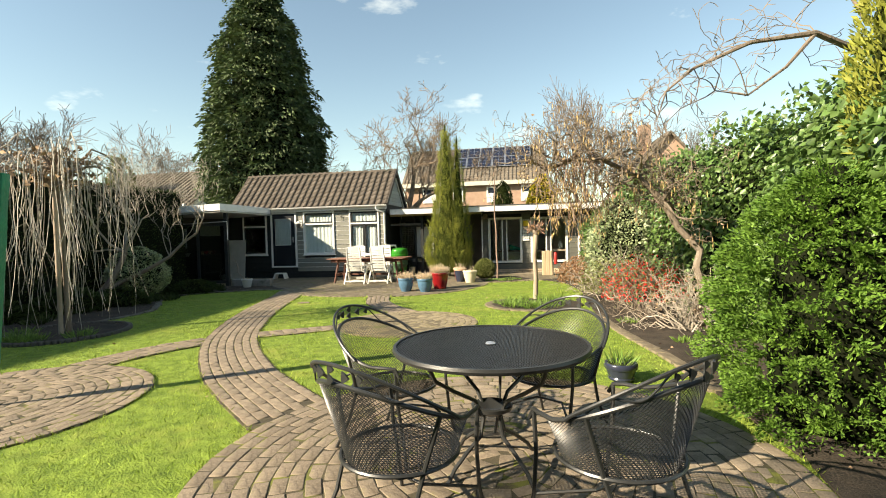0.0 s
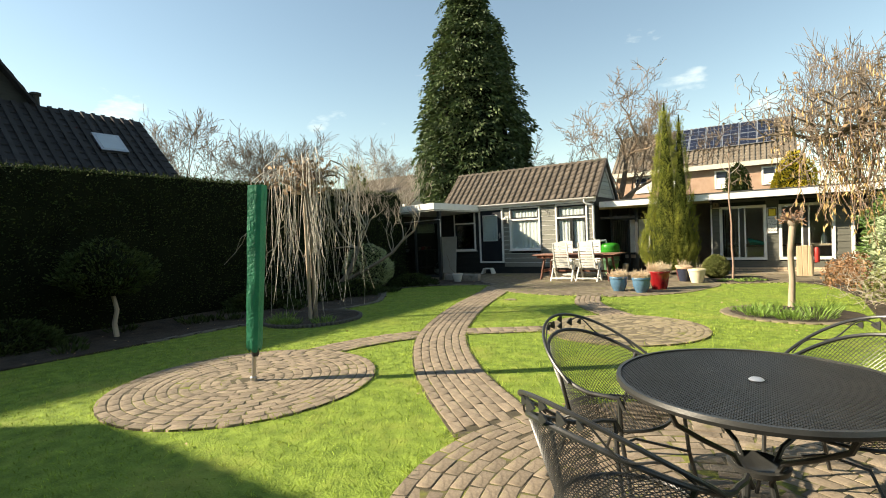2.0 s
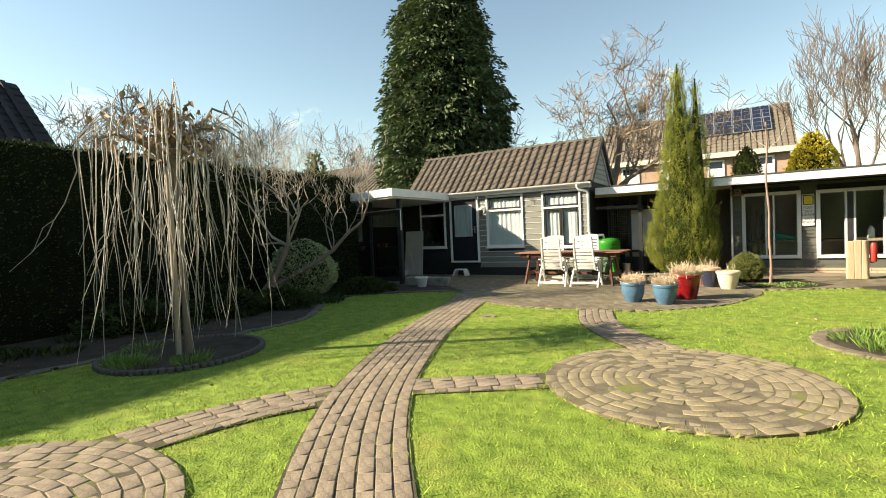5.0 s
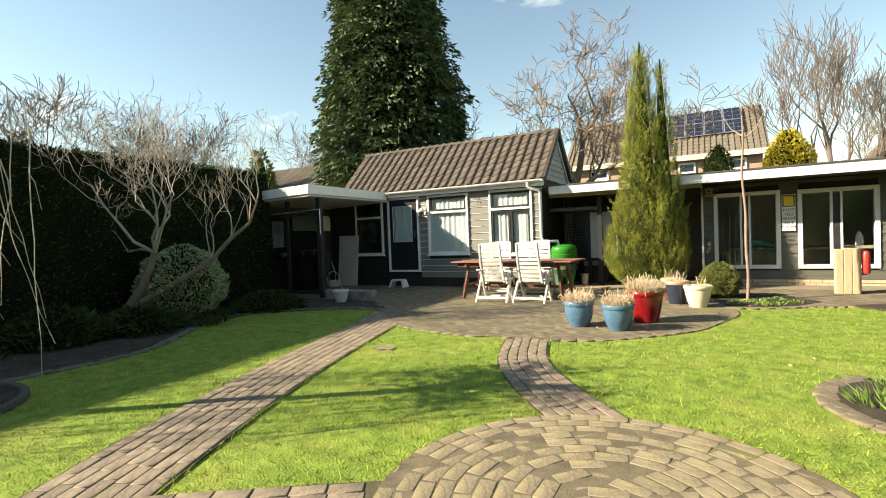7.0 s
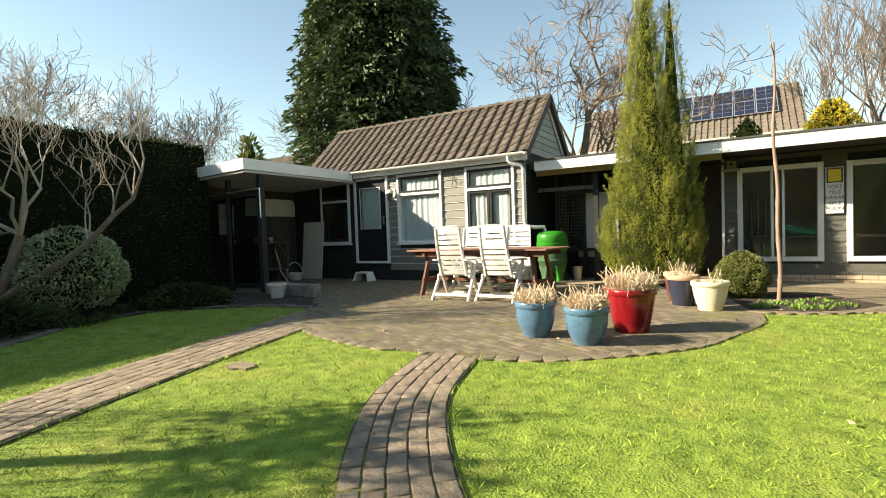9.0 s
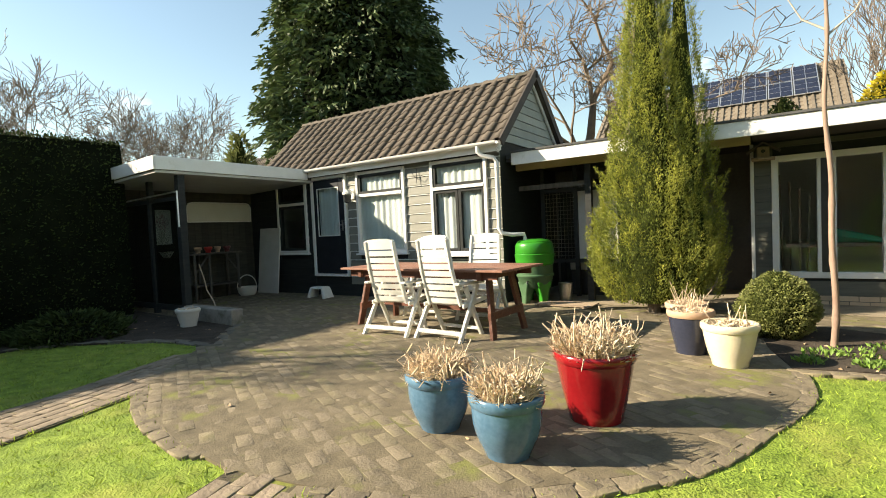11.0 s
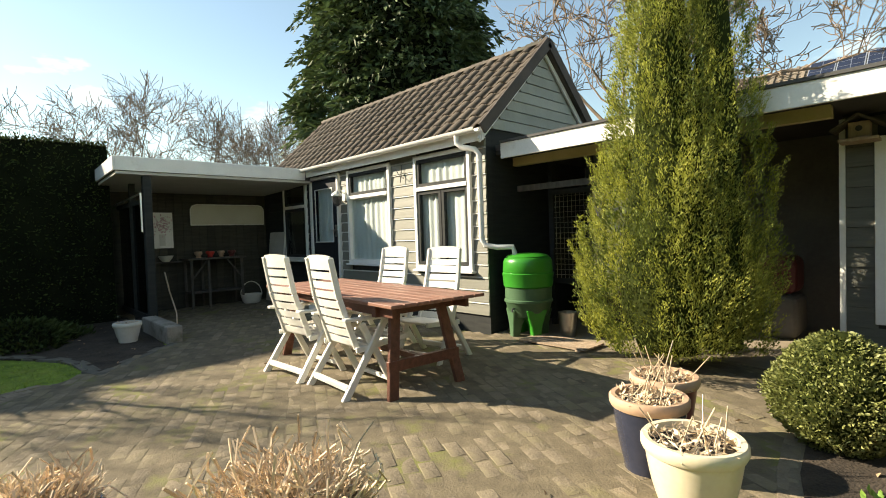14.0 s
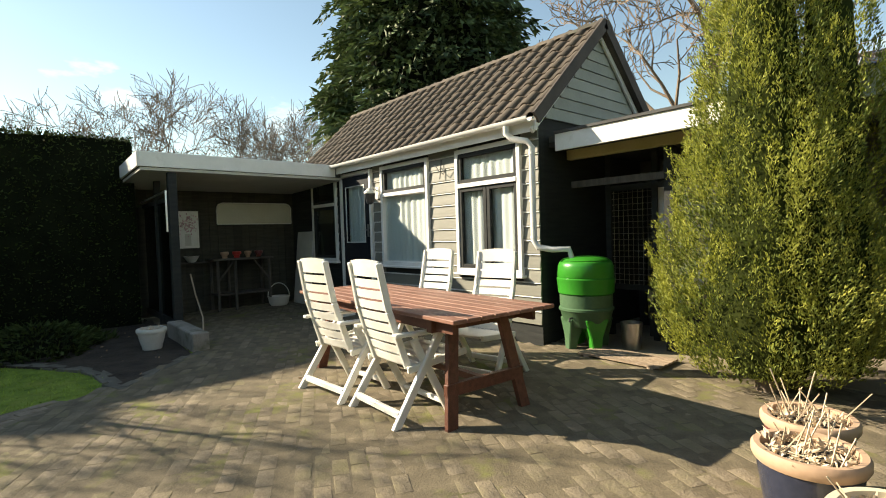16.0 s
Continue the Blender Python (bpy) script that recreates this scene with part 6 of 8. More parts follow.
tc = bpy.data.objects["tall_conifer"]
g_ = np.random.default_rng(311)
PB, DB = [], []
for i in range(560):
    v = g_.uniform(0.02, 0.98)
    a = g_.uniform(0, 6.283)
    R = PR_S(v) * g_.uniform(0.88, 1.08) + 0.2 + 0.55 * noise.noise(Vector((math.cos(a) * 1.6, math.sin(a) * 1.6, v * 19)))
    c0 = np.array([R * math.cos(a), R * math.sin(a), 14.6 * v])
    m_ = 60
    al = g_.uniform(-0.8, 0.3, m_)
    ac = g_.normal(0, 0.24, m_) * (0.9 - al)
    PB.append(c0 + np.stack([math.cos(a) * al - math.sin(a) * ac, math.sin(a) * al + math.cos(a) * ac, 0.15 - 0.75 * (al + 0.4) ** 2 + g_.normal(0, 0.05, m_)], 1))
    DB.append(np.stack([math.cos(a) * 0.8 - math.sin(a) * ac * 3, math.sin(a) * 0.8 + math.cos(a) * ac * 3, -0.55 - 0.6 * al], 1) + g_.normal(0, 0.3, (m_, 3)))
PB, DB = np.concatenate(PB), np.concatenate(DB)
tagged(flakes("boughs", PB, DB, g_.uniform(0.14, 0.32, len(PB)), g_.uniform(0.05, 0.1, len(PB)), M_SPRUCE, tc, rng=g_), kind="stuff")

# ---- columnar cypress on the patio ----
PR_C = table_prof([(0, 0.46), (0.04, 0.68), (0.10, 0.77), (0.16, 0.73), (0.24, 0.64), (0.38, 0.48), (0.58, 0.33), (0.78, 0.19), (0.92, 0.08), (1, 0.01)])
CZ0, CZH = 0.17, 5.36
cy = clipped("columnar_cypress", "columnar yellow-green cypress with a second tip", "tree", (-2.58, 18.05, 0.0), PR_C, CZH, 26000, 0.044, 0.014, M_CYSHADE, M_SHADECORE, 33, 1.0, 0.75, 0.26, 4.2, 0.80, 0.58, 0.55, CZ0, rnd=0.36)


def plumes(name, prof, z0, zh, count, at, m, parent, seed):
    """Upright feathery plumes standing out of a column, with gaps between them."""
    g_ = np.random.default_rng(seed)
    PB, DB = [], []
    while len(PB) < count:
        v, a = g_.uniform(0.0, 0.97), g_.uniform(0, 6.283)
        if g_.uniform() > (prof(v) + 0.08) / 0.8:
            continue
        nz = noise.noise(Vector((prof(v) * math.cos(a) * 4.5, prof(v) * math.sin(a) * 4.5, v * zh * 2.6 + seed)))
        if nz < -0.14 and g_.uniform() < 0.7:
            continue
        R = prof(v) * (g_.uniform(0.90, 1.01) + 0.20 * nz)
        size = g_.uniform(0.6, 1.3)
        c0 = np.array([at[0] + R * math.cos(a), at[1] + R * math.sin(a), z0 + zh * v])
        m_ = int(64 * size)
        t = g_.uniform(0, 1, m_)
        lean, side = g_.uniform(0.02, 0.11) * size, g_.normal(0, 0.03)
        fx = g_.normal(0, 0.042 * size, m_) * (1.15 - t) + side * t
        fo = lean * t + g_.normal(0, 0.014, m_)
        PB.append(c0 + np.stack([-math.sin(a) * fx + math.cos(a) * fo, math.cos(a) * fx + math.sin(a) * fo, (t * 0.23 - 0.05) * size], 1))
        DB.append(np.stack([-math.sin(a) * fx * 12 + math.cos(a) * 0.5, math.cos(a) * fx * 12 + math.sin(a) * 0.5, np.full(m_, 0.9)], 1) + g_.normal(0, 0.35, (m_, 3)))
    P, D = np.concatenate(PB), np.concatenate(DB)
    tagged(flakes(name, P, D, g_.uniform(0.018, 0.040, len(P)), g_.uniform(0.006, 0.0105, len(P)), m, parent, rng=g_), kind="stuff")


plumes("sprays", PR_C, CZ0, CZH, 1150, (0, 0), M_CYPRESS, cy, 331)
g_ = np.random.default_rng(34)
PR_C2 = table_prof([(0, 0.36), (0.12, 0.50), (0.3, 0.40), (0.6, 0.24), (0.85, 0.11), (1, 0.01)])
P, O, k = lumpy(10000, g_, PR_C2, 4.86, 0.3, 4.2, 0.55, 0.88, 9.0)
P += np.array([0.40, 0.10, 0.25])
tagged(flakes("side_foliage", P, O * 0.6 + np.array([0, 0, 1.15]) + g_.normal(0, 0.4, P.shape), 0.036, 0.012, M_CYSHADE, cy, rng=g_), kind="stuff")
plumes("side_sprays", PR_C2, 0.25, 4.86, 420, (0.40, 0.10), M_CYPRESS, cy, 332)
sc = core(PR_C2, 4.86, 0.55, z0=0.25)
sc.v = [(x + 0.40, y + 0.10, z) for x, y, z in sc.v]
part("side_core", sc, M_SHADECORE, cy, smooth=True)
part("trunk", Shape().tube([(0, 0, 0), (0.01, 0, 0.5)], [0.09, 0.07], 10), M_BARK, cy, smooth=True)
for o in cy.children:
    if o.name.startswith("trunk"):
        continue
    for v in o.data.vertices:
        # the back is clipped where it grows against the roof edge
        if v.co.z > 2.1 and v.co.z < 2.75 and v.co.y > 0.2:
            v.co.y = 0.2 + 0.02 * (v.co.y - 0.2)

# box ball and sapling in the patio bed
PR_B = table_prof([(0, 0.18), (0.15, 0.30), (0.4, 0.36), (0.65, 0.33), (0.85, 0.22), (1, 0.06)])
clipped("box_ball", "round clipped box shrub in the flower bed", "shrub", (-1.16, 16.96, 0.02), PR_B, 0.68, 12000, 0.026, 0.014, M_BOX, M_SHADECORE, 35, 0.6, 0.8, 0.14, 7, 0.84, 0.84, rnd=0.5)
sap = thing("staked_sapling", "slim young tree with knotty pale bark", "tree", (-0.73, 16.62, 0.03))
g_ = np.random.default_rng(36)
pts, rad = [], []
for i in range(40):
    t = i / 39
    pts.append((0.012 * math.sin(t * 17) - 0.03 * t + 0.015 * math.sin(t * 7), 0.012 * math.cos(t * 13), 3.5 * t))
    rad.append((0.030 - 0.016 * t) * (1.22 if i % 6 == 3 else 1.0))
part("trunk", Shape().tube(pts, rad, 10), M_SAPBARK, sap, smooth=True)
tw = Shape()
for a, z0, ln in ((0.4, 2.9, 0.75), (2.6, 2.95, 0.7), (4.4, 3.3, 0.5)):
    tw.tube([(-0.02, 0, z0), (-0.02 + 0.3 * math.cos(a) * ln, 0.2 * math.sin(a), z0 + 0.25 * ln), (-0.02 + 0.62 * math.cos(a) * ln, 0.3 * math.sin(a), z0 + 0.85 * ln)], [0.012, 0.008, 0.004], 5)
part("twigs", tw, M_TWIG, sap)

# ---- weeping tree in its ring ----
WX, WY = -7.55, 7.53
wp_ = thing("weeping_tree", "bare weeping tree with long hanging withes and a stake", "tree", (WX, WY, 0.0))
g_ = np.random.default_rng(40)
part("trunk", Shape().tube([(0.05, 0.05, 0), (0.03, 0.05, 0.8), (0.03, 0.04, 1.7), (0.02, 0.02, 2.4), (0.0, 0, 2.62)], [0.05, 0.038, 0.034, 0.045, 0.085], 10), M_BARK, wp_, smooth=True)
part("stake", Shape().tube([(0.0, -0.05, 0), (0.0, -0.05, 2.42)], 0.036, 10), M_PALEBARK, wp_, smooth=True)
knot, withe = Shape(), Shape()
for i in range(17):
    a = 6.283 * i / 17 + g_.uniform(-0.25, 0.25)
    d0 = Vector((math.cos(a), math.sin(a), 0))
    k0 = Vector((0.0, 0, g_.uniform(2.42, 2.66)))
    reach, rise = g_.uniform(0.35, 0.85), g_.uniform(0.2, 0.62)
    limb = []
    for q in range(7):
        t = q / 6
        limb.append(k0 + d0 * reach * t + Vector((g_.normal(0, 0.05) * t, g_.normal(0, 0.05) * t, rise * math.sin(t * 2.3) + g_.normal(0, 0.035))))
    knot.tube(limb, [0.036, 0.030, 0.027, 0.022, 0.018, 0.013, 0.009], 7, False)
    if i % 3 == 0:
        stub = limb[2] + Vector((g_.normal(0, 0.12), g_.normal(0, 0.12), 0.16))
        knot.tube([limb[2], stub, stub + d0 * 0.12 + Vector((0, 0, -0.04))], [0.024, 0.022, 0.016], 6)
    for j in range(4 if i % 4 else 8):
        u = g_.uniform(1.6, 5.95)
        k = int(u)
        b = limb[k].lerp(limb[k + 1], u - k)
        side = Vector((g_.normal(0, 0.10), g_.normal(0, 0.10), 0))
        arch = d0 * g_.uniform(0.08, 0.45) + side
        low = g_.uniform(0.12, 0.75) if g_.uniform() < 0.6 else g_.uniform(0.7, 1.7)
        peak = b + arch * 0.5 + Vector((0, 0, g_.uniform(0.06, 0.24)))
        x0 = b + arch + Vector((0, 0, -0.06))
        sway = Vector((g_.normal(0, 0.17), g_.normal(0, 0.17), 0)) + d0 * (g_.uniform(-0.10, 0.12) if g_.uniform() < 0.84 else g_.uniform(0.25, 0.5))
        pl, rl = [b, b.lerp(peak, 0.55) + Vector((0, 0, 0.03)), peak, peak.lerp(x0, 0.6) + Vector((0, 0, 0.02))], [0.0085, 0.008, 0.0075, 0.007]
        ph = g_.uniform(0, 6.283)
        for q in range(9):
            t = q / 8
            wob = 0.042 * math.sin(ph + 5 * t)
            p = x0 + sway * t * t + Vector((wob + g_.normal(0, 0.012), -wob + g_.normal(0, 0.012), 0))
            p.z = x0.z - (x0.z - low) * t
            pl.append(p)
            rl.append(0.0066 - 0.0038 * t)
        withe.tube(pl, rl, 4, False)
        if g_.uniform() < 0.35:
            q0 = pl[int(g_.integers(6, 10))]
            q1 = q0 + d0 * g_.uniform(0.05, 0.2) + Vector((g_.normal(0, 0.06), g_.normal(0, 0.06), -0.22))
            withe.tube([q0, q0.lerp(q1, 0.5) + Vector((0, 0, 0.03)), q1 + Vector((0, 0, -0.12))], [0.0045, 0.004, 0.003], 3, False)
part("knotted_head", knot, M_BARK, wp_, smooth=True)
tagged(part("withes", withe, M_WITHE, wp_), kind="stuff")
n = 260
P = np.stack([g_.normal(0, 0.32, n), g_.normal(0, 0.32, n), g_.uniform(2.5, 3.1, n)], 1)
tagged(flakes("dead_leaves", P, g_.normal(0, 1, (n, 3)), 0.13, 0.07, M_LITTER, wp_, rng=g_), kind="stuff")
RX, RY, RR = -7.62, 7.60, 0.93
ring = structure(part("bed_ring", Shape().poly([(RX + RR * math.cos(t), RY + RR * math.sin(t)) for t in [6.283 * i / 40 for i in range(40)]], -0.1, 0.03), M_SOIL), "round soil bed under the weeping tree", "flower bed")
logs = Shape().lathe([(0.040, -0.05), (0.040, 0.05), (0.028, 0.06)], 8).mesh("edging_log", M_GREYWOOD, True)
for i in range(72):
    a = 6.283 * i / 72
    o = new("edging_log", logs)
    o.parent = ring
    o.location = (RX + (RR + 0.02) * math.cos(a), RY + (RR + 0.02) * math.sin(a), 0)

# ---- bare fruit tree, bush and low plants in the west bed ----
ft = thing("fruit_tree", "bare spreading old fruit tree with grey limbs", "tree", (-9.75, 11.35, 0.0))
g_ = np.random.default_rng(52)
bole, crown = Shape(), Shape()
T0 = Vector((-0.1, 0.05, 1.3))
bole.tube([(-0.85, -0.3, 0.0), (-0.6, -0.2, 0.3), (-0.35, -0.05, 0.7), tuple(T0)], [0.115, 0.09, 0.072, 0.06], 9, False)
LOW = [Vector(q) for q in ((-0.62, -0.2, 0.28), (-0.2, 0.05, 0.55), (0.35, 0.3, 0.85), (0.8, 0.5, 1.15), (1.05, 0.7, 1.5), (1.35, 0.85, 1.75), (1.5, 0.9, 2.1))]
bole.tube(LOW, [0.065, 0.055, 0.048, 0.042, 0.034, 0.026, 0.018], 8, False)
for q in LOW[3:]:
    for d0 in ((-0.5, 0.1, 1.0), (0.7, 0.3, 0.8)):
        branch(crown, q.copy(), Vector(d0), 0.8, 0.017, 3, g_, 0.65, 0.8, 0.3, (2, 4), 0.6, None, 0.003)
for d0, ln, r in (((0.6, 0.15, 0.8), 1.2, 0.05), ((-0.6, -0.3, 1.0), 1.35, 0.055), ((0.2, -0.6, 0.9), 1.2, 0.05), ((0.55, 0.5, 0.9), 1.3, 0.05), ((-0.9, 0.4, 0.55), 1.2, 0.05), ((0.1, 0.1, 1.0), 1.35, 0.05)):
    branch(crown, T0.copy(), Vector(d0), ln * 1.1, r * 0.6, 4, g_, 0.72, 0.7, 0.36, (3, 4), 0.58, None, 0.003)
part("trunk", bole, M_BARK, ft, smooth=True)
tagged(part("branches", crown, M_TWIG, ft), kind="stuff")
PR_V = table_prof([(0, 0.45), (0.2, 0.66), (0.5, 0.73), (0.8, 0.54), (1, 0.1)])
clipped("variegated_bush", "rounded grey-green variegated bush", "shrub", (-10.12, 12.08, 0.0), PR_V, 1.26, 9000, 0.06, 0.032, M_VARIEG, M_LEAFSHADE, 53, 0.5, 0.8, 0.16, 3, 0.82, 0.82, z0=0.15)
for i, (x, y, zz) in enumerate(((-10.0, 9.9, 0.55), (-9.7, 11.0, 0.4), (-10.2, 8.3, 0.5), (-10.3, 3.6, 0.45), (-9.6, 13.6, 0.35))):
    clipped("low_juniper", "low spreading dark juniper", "shrub", (x, y, 0.0), table_prof([(0, 0.7), (0.4, 0.66), (0.8, 0.35), (1, 0.1)]), zz, 2600, 0.12, 0.03, M_HEDGE, M_LEAFSHADE, 60 + i, 0.4, 1.0, 0.35, 2.5, 0.7, 0.75, thing_group="low junipers in the west bed")
sh_ = clipped("crooked_shrub", "dark evergreen shrub on a crooked bare stem", "shrub", (-9.9, 4.9, 0.0), table_prof([(0, 0.4), (0.3, 0.75), (0.7, 0.6), (1, 0.1)]), 1.0, 3500, 0.09, 0.03, M_HEDGE, M_LEAFSHADE, 70, 0.6, 0.8, 0.3, 3, 0.7, 0.7, z0=0.75)
part("stem", Shape().tube([(0.25, 0.0, 0), (0.18, 0.0, 0.25), (0.26, 0.02, 0.5), (0.1, 0, 0.95)], [0.05, 0.045, 0.04, 0.035], 8), M_PALEBARK, sh_, smooth=True)

# ---- east side: ivy wall, shrubs, hazel ----
iv = thing("ivy_hedge", "high wall of glossy climbing ivy", "hedge", (0, 0, 0))
ivs = Shape()
NYi = 50


def ivy_face(y, z):
    b = 3.15 + 0.35 * math.sin(y * 0.9 + 0.6) * (0.5 + 0.25 * z) + 0.35 * noise.noise(Vector((y * 0.8, z * 0.9, 2))) + 0.1 * (z - 1.5)
    return b + 0.55 * max(0.0, z - 2.4) + max(0.0, y - 11) * 0.06


for j in range(NYi + 1):
    y = 4.2 + 14.6 * j / NYi
    top = 2.95 + 0.35 * noise.noise(Vector((y * 0.7, 4, 1)))
    for k in range(8):
        z = top * k / 7
        ivs.v.append((ivy_face(y, z) + 0.16, y, z))
    ivs.v.append((5.5, y, top))
for j in range(NYi):
    for k in range(8):
        ivs.f.append((j * 9 + k, (j + 1) * 9 + k, (j + 1) * 9 + k + 1, j * 9 + k + 1))
# shade behind the ivy leaves, put into the colour of a backing sheet
part("core", ivs, M_LEAFSHADE, iv, smooth=True)
g_ = np.random.default_rng(80)
n = 22000
y, q = 4.0 + 14.8 * g_.uniform(0, 1, n) ** 1.5, g_.uniform(0, 1, n) ** 0.8
top = np.array([2.98 + 0.35 * noise.noise(Vector((v * 0.7, 4, 1))) for v in y])
z = q * top + g_.normal(0, 0.05, n)
x = np.array([ivy_face(a, b) for a, b in zip(y, z)]) + 0.08 * g_.normal(0, 1, n)
D = np.stack([-g_.uniform(0.1, 0.9, n), g_.normal(0, 0.7, n), -g_.uniform(0.0, 1.2, n)], 1)
n2 = 4500
y2 = g_.uniform(4, 18.6, n2)
t2 = np.array([2.98 + 0.35 * noise.noise(Vector((v * 0.7, 4, 1))) for v in y2])
P2 = np.stack([g_.uniform(3.3, 5.2, n2), y2, t2 + g_.normal(0.03, 0.1, n2)], 1)
P = np.concatenate([np.stack([x, y, np.maximum(z, 0.03)], 1), P2])
D = np.concatenate([D, g_.normal(0, 1, (n2, 3)) + np.array([0, 0, 0.4])])
tagged(flakes("foliage", P, D, g_.uniform(0.06, 0.12, n + n2), g_.uniform(0.05, 0.095, n + n2), M_IVY, iv, rng=g_), kind="stuff")

PR_R = table_prof([(0, 0.62), (0.15, 0.78), (0.4, 0.80), (0.7, 0.66), (0.9, 0.40), (1, 0.10)])
cs = clipped("conifer_shrub", "bushy bright green conifer with layered sprays", "shrub", (2.42, 4.5, 0.0), PR_R, 1.92, 12000, 0.04, 0.016, M_SHRUB, M_LEAFSHADE, 82, 0.5, 0.9, 0.25, 2.3, 0.7, 0.52, z0=0.06, rnd=0.5)
g_ = np.random.default_rng(821)
PB, DB = [], []
for i in range(420):
    v = g_.uniform(0.0, 1.0)
    a = g_.uniform(0, 6.283)
    R = PR_R(v) * g_.uniform(0.74, 1.08)
    o_ = np.array([math.cos(a), math.sin(a), g_.uniform(-0.1, 0.55)])
    o_ /= np.linalg.norm(o_)
    c0 = np.array([R * math.cos(a), R * math.sin(a), 0.10 + 1.82 * v])
    # a flat fan of scale leaves that droops a little at its tip
    w_ = np.cross(o_, g_.normal(0, 1, 3) * np.array([0.5, 0.5, 1.0]))
    w_ /= np.linalg.norm(w_)
    u_ = np.cross(w_, o_)
    size = g_.uniform(0.10, 0.20)
    m_ = 95
    t_ = g_.uniform(0, 1, m_) ** 0.7
    f_ = g_.uniform(-0.75, 0.75, m_)
    al = (t_ * np.cos(f_))[:, None] * o_ + (t_ * np.sin(f_))[:, None] * w_
    PB.append(c0 + (al - 0.35 * o_) * size + u_ * (g_.normal(0, 0.012, m_)[:, None]) - np.array([0, 0, 0.25]) * (t_ ** 2 * size)[:, None])
    DB.append(al + g_.normal(0, 0.28, (m_, 3)))
PB, DB = np.concatenate(PB), np.concatenate(DB)
tagged(flakes("sprays", PB, DB, g_.uniform(0.025, 0.05, len(PB)), g_.uniform(0.012, 0.022, len(PB)), M_SHRUB, cs, rng=g_), kind="stuff")
clipped("tall_cypress", "tall feathery green cypress column", "tree", (3.18, 4.75, 0.0), table_prof([(0, 0.45), (0.4, 0.42), (0.7, 0.34), (1, 0.05)]), 6.2, 13000, 0.085, 0.024, M_CYPRESS, M_SHADECORE, 83, 1.0, 0.5, 0.25, 3, 0.7, 0.7)
clipped("pale_shrub", "pale yellow-green variegated shrub", "shrub", (2.35, 12.3, 0.0), table_prof([(0, 0.4), (0.3, 0.75), (0.7, 0.7), (1, 0.15)]), 2.2, 7000, 0.085, 0.045, M_VARIEG, M_LEAFSHADE, 84, 0.3, 0.9, 0.3, 2.4, 0.75, 0.75)
clipped("broadleaf_shrub", "dark green broadleaf shrub", "shrub", (2.7, 14.8, 0.0), table_prof([(0, 0.5), (0.3, 0.9), (0.7, 0.8), (1, 0.15)]), 2.4, 6000, 0.10, 0.05, M_IVY, M_LEAFSHADE, 85, 0.2, 0.9, 0.3, 2.4, 0.75, 0.75)


def twig_shrub(name, label, at, r, h, seed, m, leafm, nleaf, size, stems=26):
    g_ = np.random.default_rng(seed)
    t = thing(name, label, "shrub", at)
    s = Shape()
    for _ in range(stems):
        a = g_.uniform(0, 6.283)
        branch(s, Vector((g_.normal(0, 0.12), g_.normal(0, 0.12), 0)), Vector((math.cos(a) * 0.8, math.sin(a) * 0.8, 1.0)), h * g_.uniform(0.5, 0.95), 0.014, 2, g_, 0.8, 0.1, 0.35, (3, 4), 0.65, None, 0.003)
    tagged(part("stems", s, m, t), kind="stuff")
    a, q = g_.uniform(0, 6.283, nleaf), np.sqrt(g_.uniform(0, 1, nleaf))
    P = np.stack([q * r * np.cos(a), q * r * np.sin(a), h * (0.25 + 0.8 * g_.uniform(0, 1, nleaf) * (1 - 0.5 * q * q))], 1)
    tagged(flakes("leaves", P, g_.normal(0, 1, (nleaf, 3)) + np.array([0, 0, 0.4]), size, size * 0.6, leafm, t, rng=g_), kind="stuff")
    return t


M_REDLEAF = mat("red_brown_leaf", (0.22, 0.10, 0.05), (0.32, 0.18, 0.09), 3, 20, 0.7, 0, island=0.4, thru=0.2)
M_OLIVELEAF = mat("olive_leaf", (0.14, 0.16, 0.05), (0.22, 0.23, 0.08), 3, 20, 0.7, 0, island=0.4, thru=0.2)
qz = twig_shrub("flowering_quince", "thorny shrub covered in scarlet blossom", (2.3, 9.75, 0.02), 0.75, 1.05, 90, M_BARK, M_REDFL, 900, 0.05)
P = np.random.default_rng(91).normal(0, 1, (700, 3)) * np.array([0.4, 0.4, 0.22]) + np.array([0, 0, 0.6])
tagged(flakes("green_leaves", P, np.random.default_rng(92).normal(0, 1, (700, 3)), 0.06, 0.03, M_OLIVELEAF, qz), kind="stuff")
twig_shrub("bare_shrub", "bare tangled tan shrub", (2.6, 8.2, 0.02), 0.6, 0.9, 93, M_TWIG, M_LITTER, 120, 0.05, 34)
twig_shrub("red_brown_shrub", "low red-brown leaved shrub", (1.75, 13.2, 0.02), 0.8, 0.85, 94, M_TWIG, M_REDLEAF, 1800, 0.06, 20)
twig_shrub("olive_shrub", "loose olive-green leafy shrub", (2.0, 11.2, 0.02), 0.7, 0.9, 95, M_TWIG, M_OLIVELEAF, 1500, 0.06, 20)
twig_shrub("red_brown_shrub", "low red-brown leaved shrub", (1.95, 15.9, 0.02), 0.7, 0.75, 96, M_TWIG, M_REDLEAF, 1300, 0.06, 16)

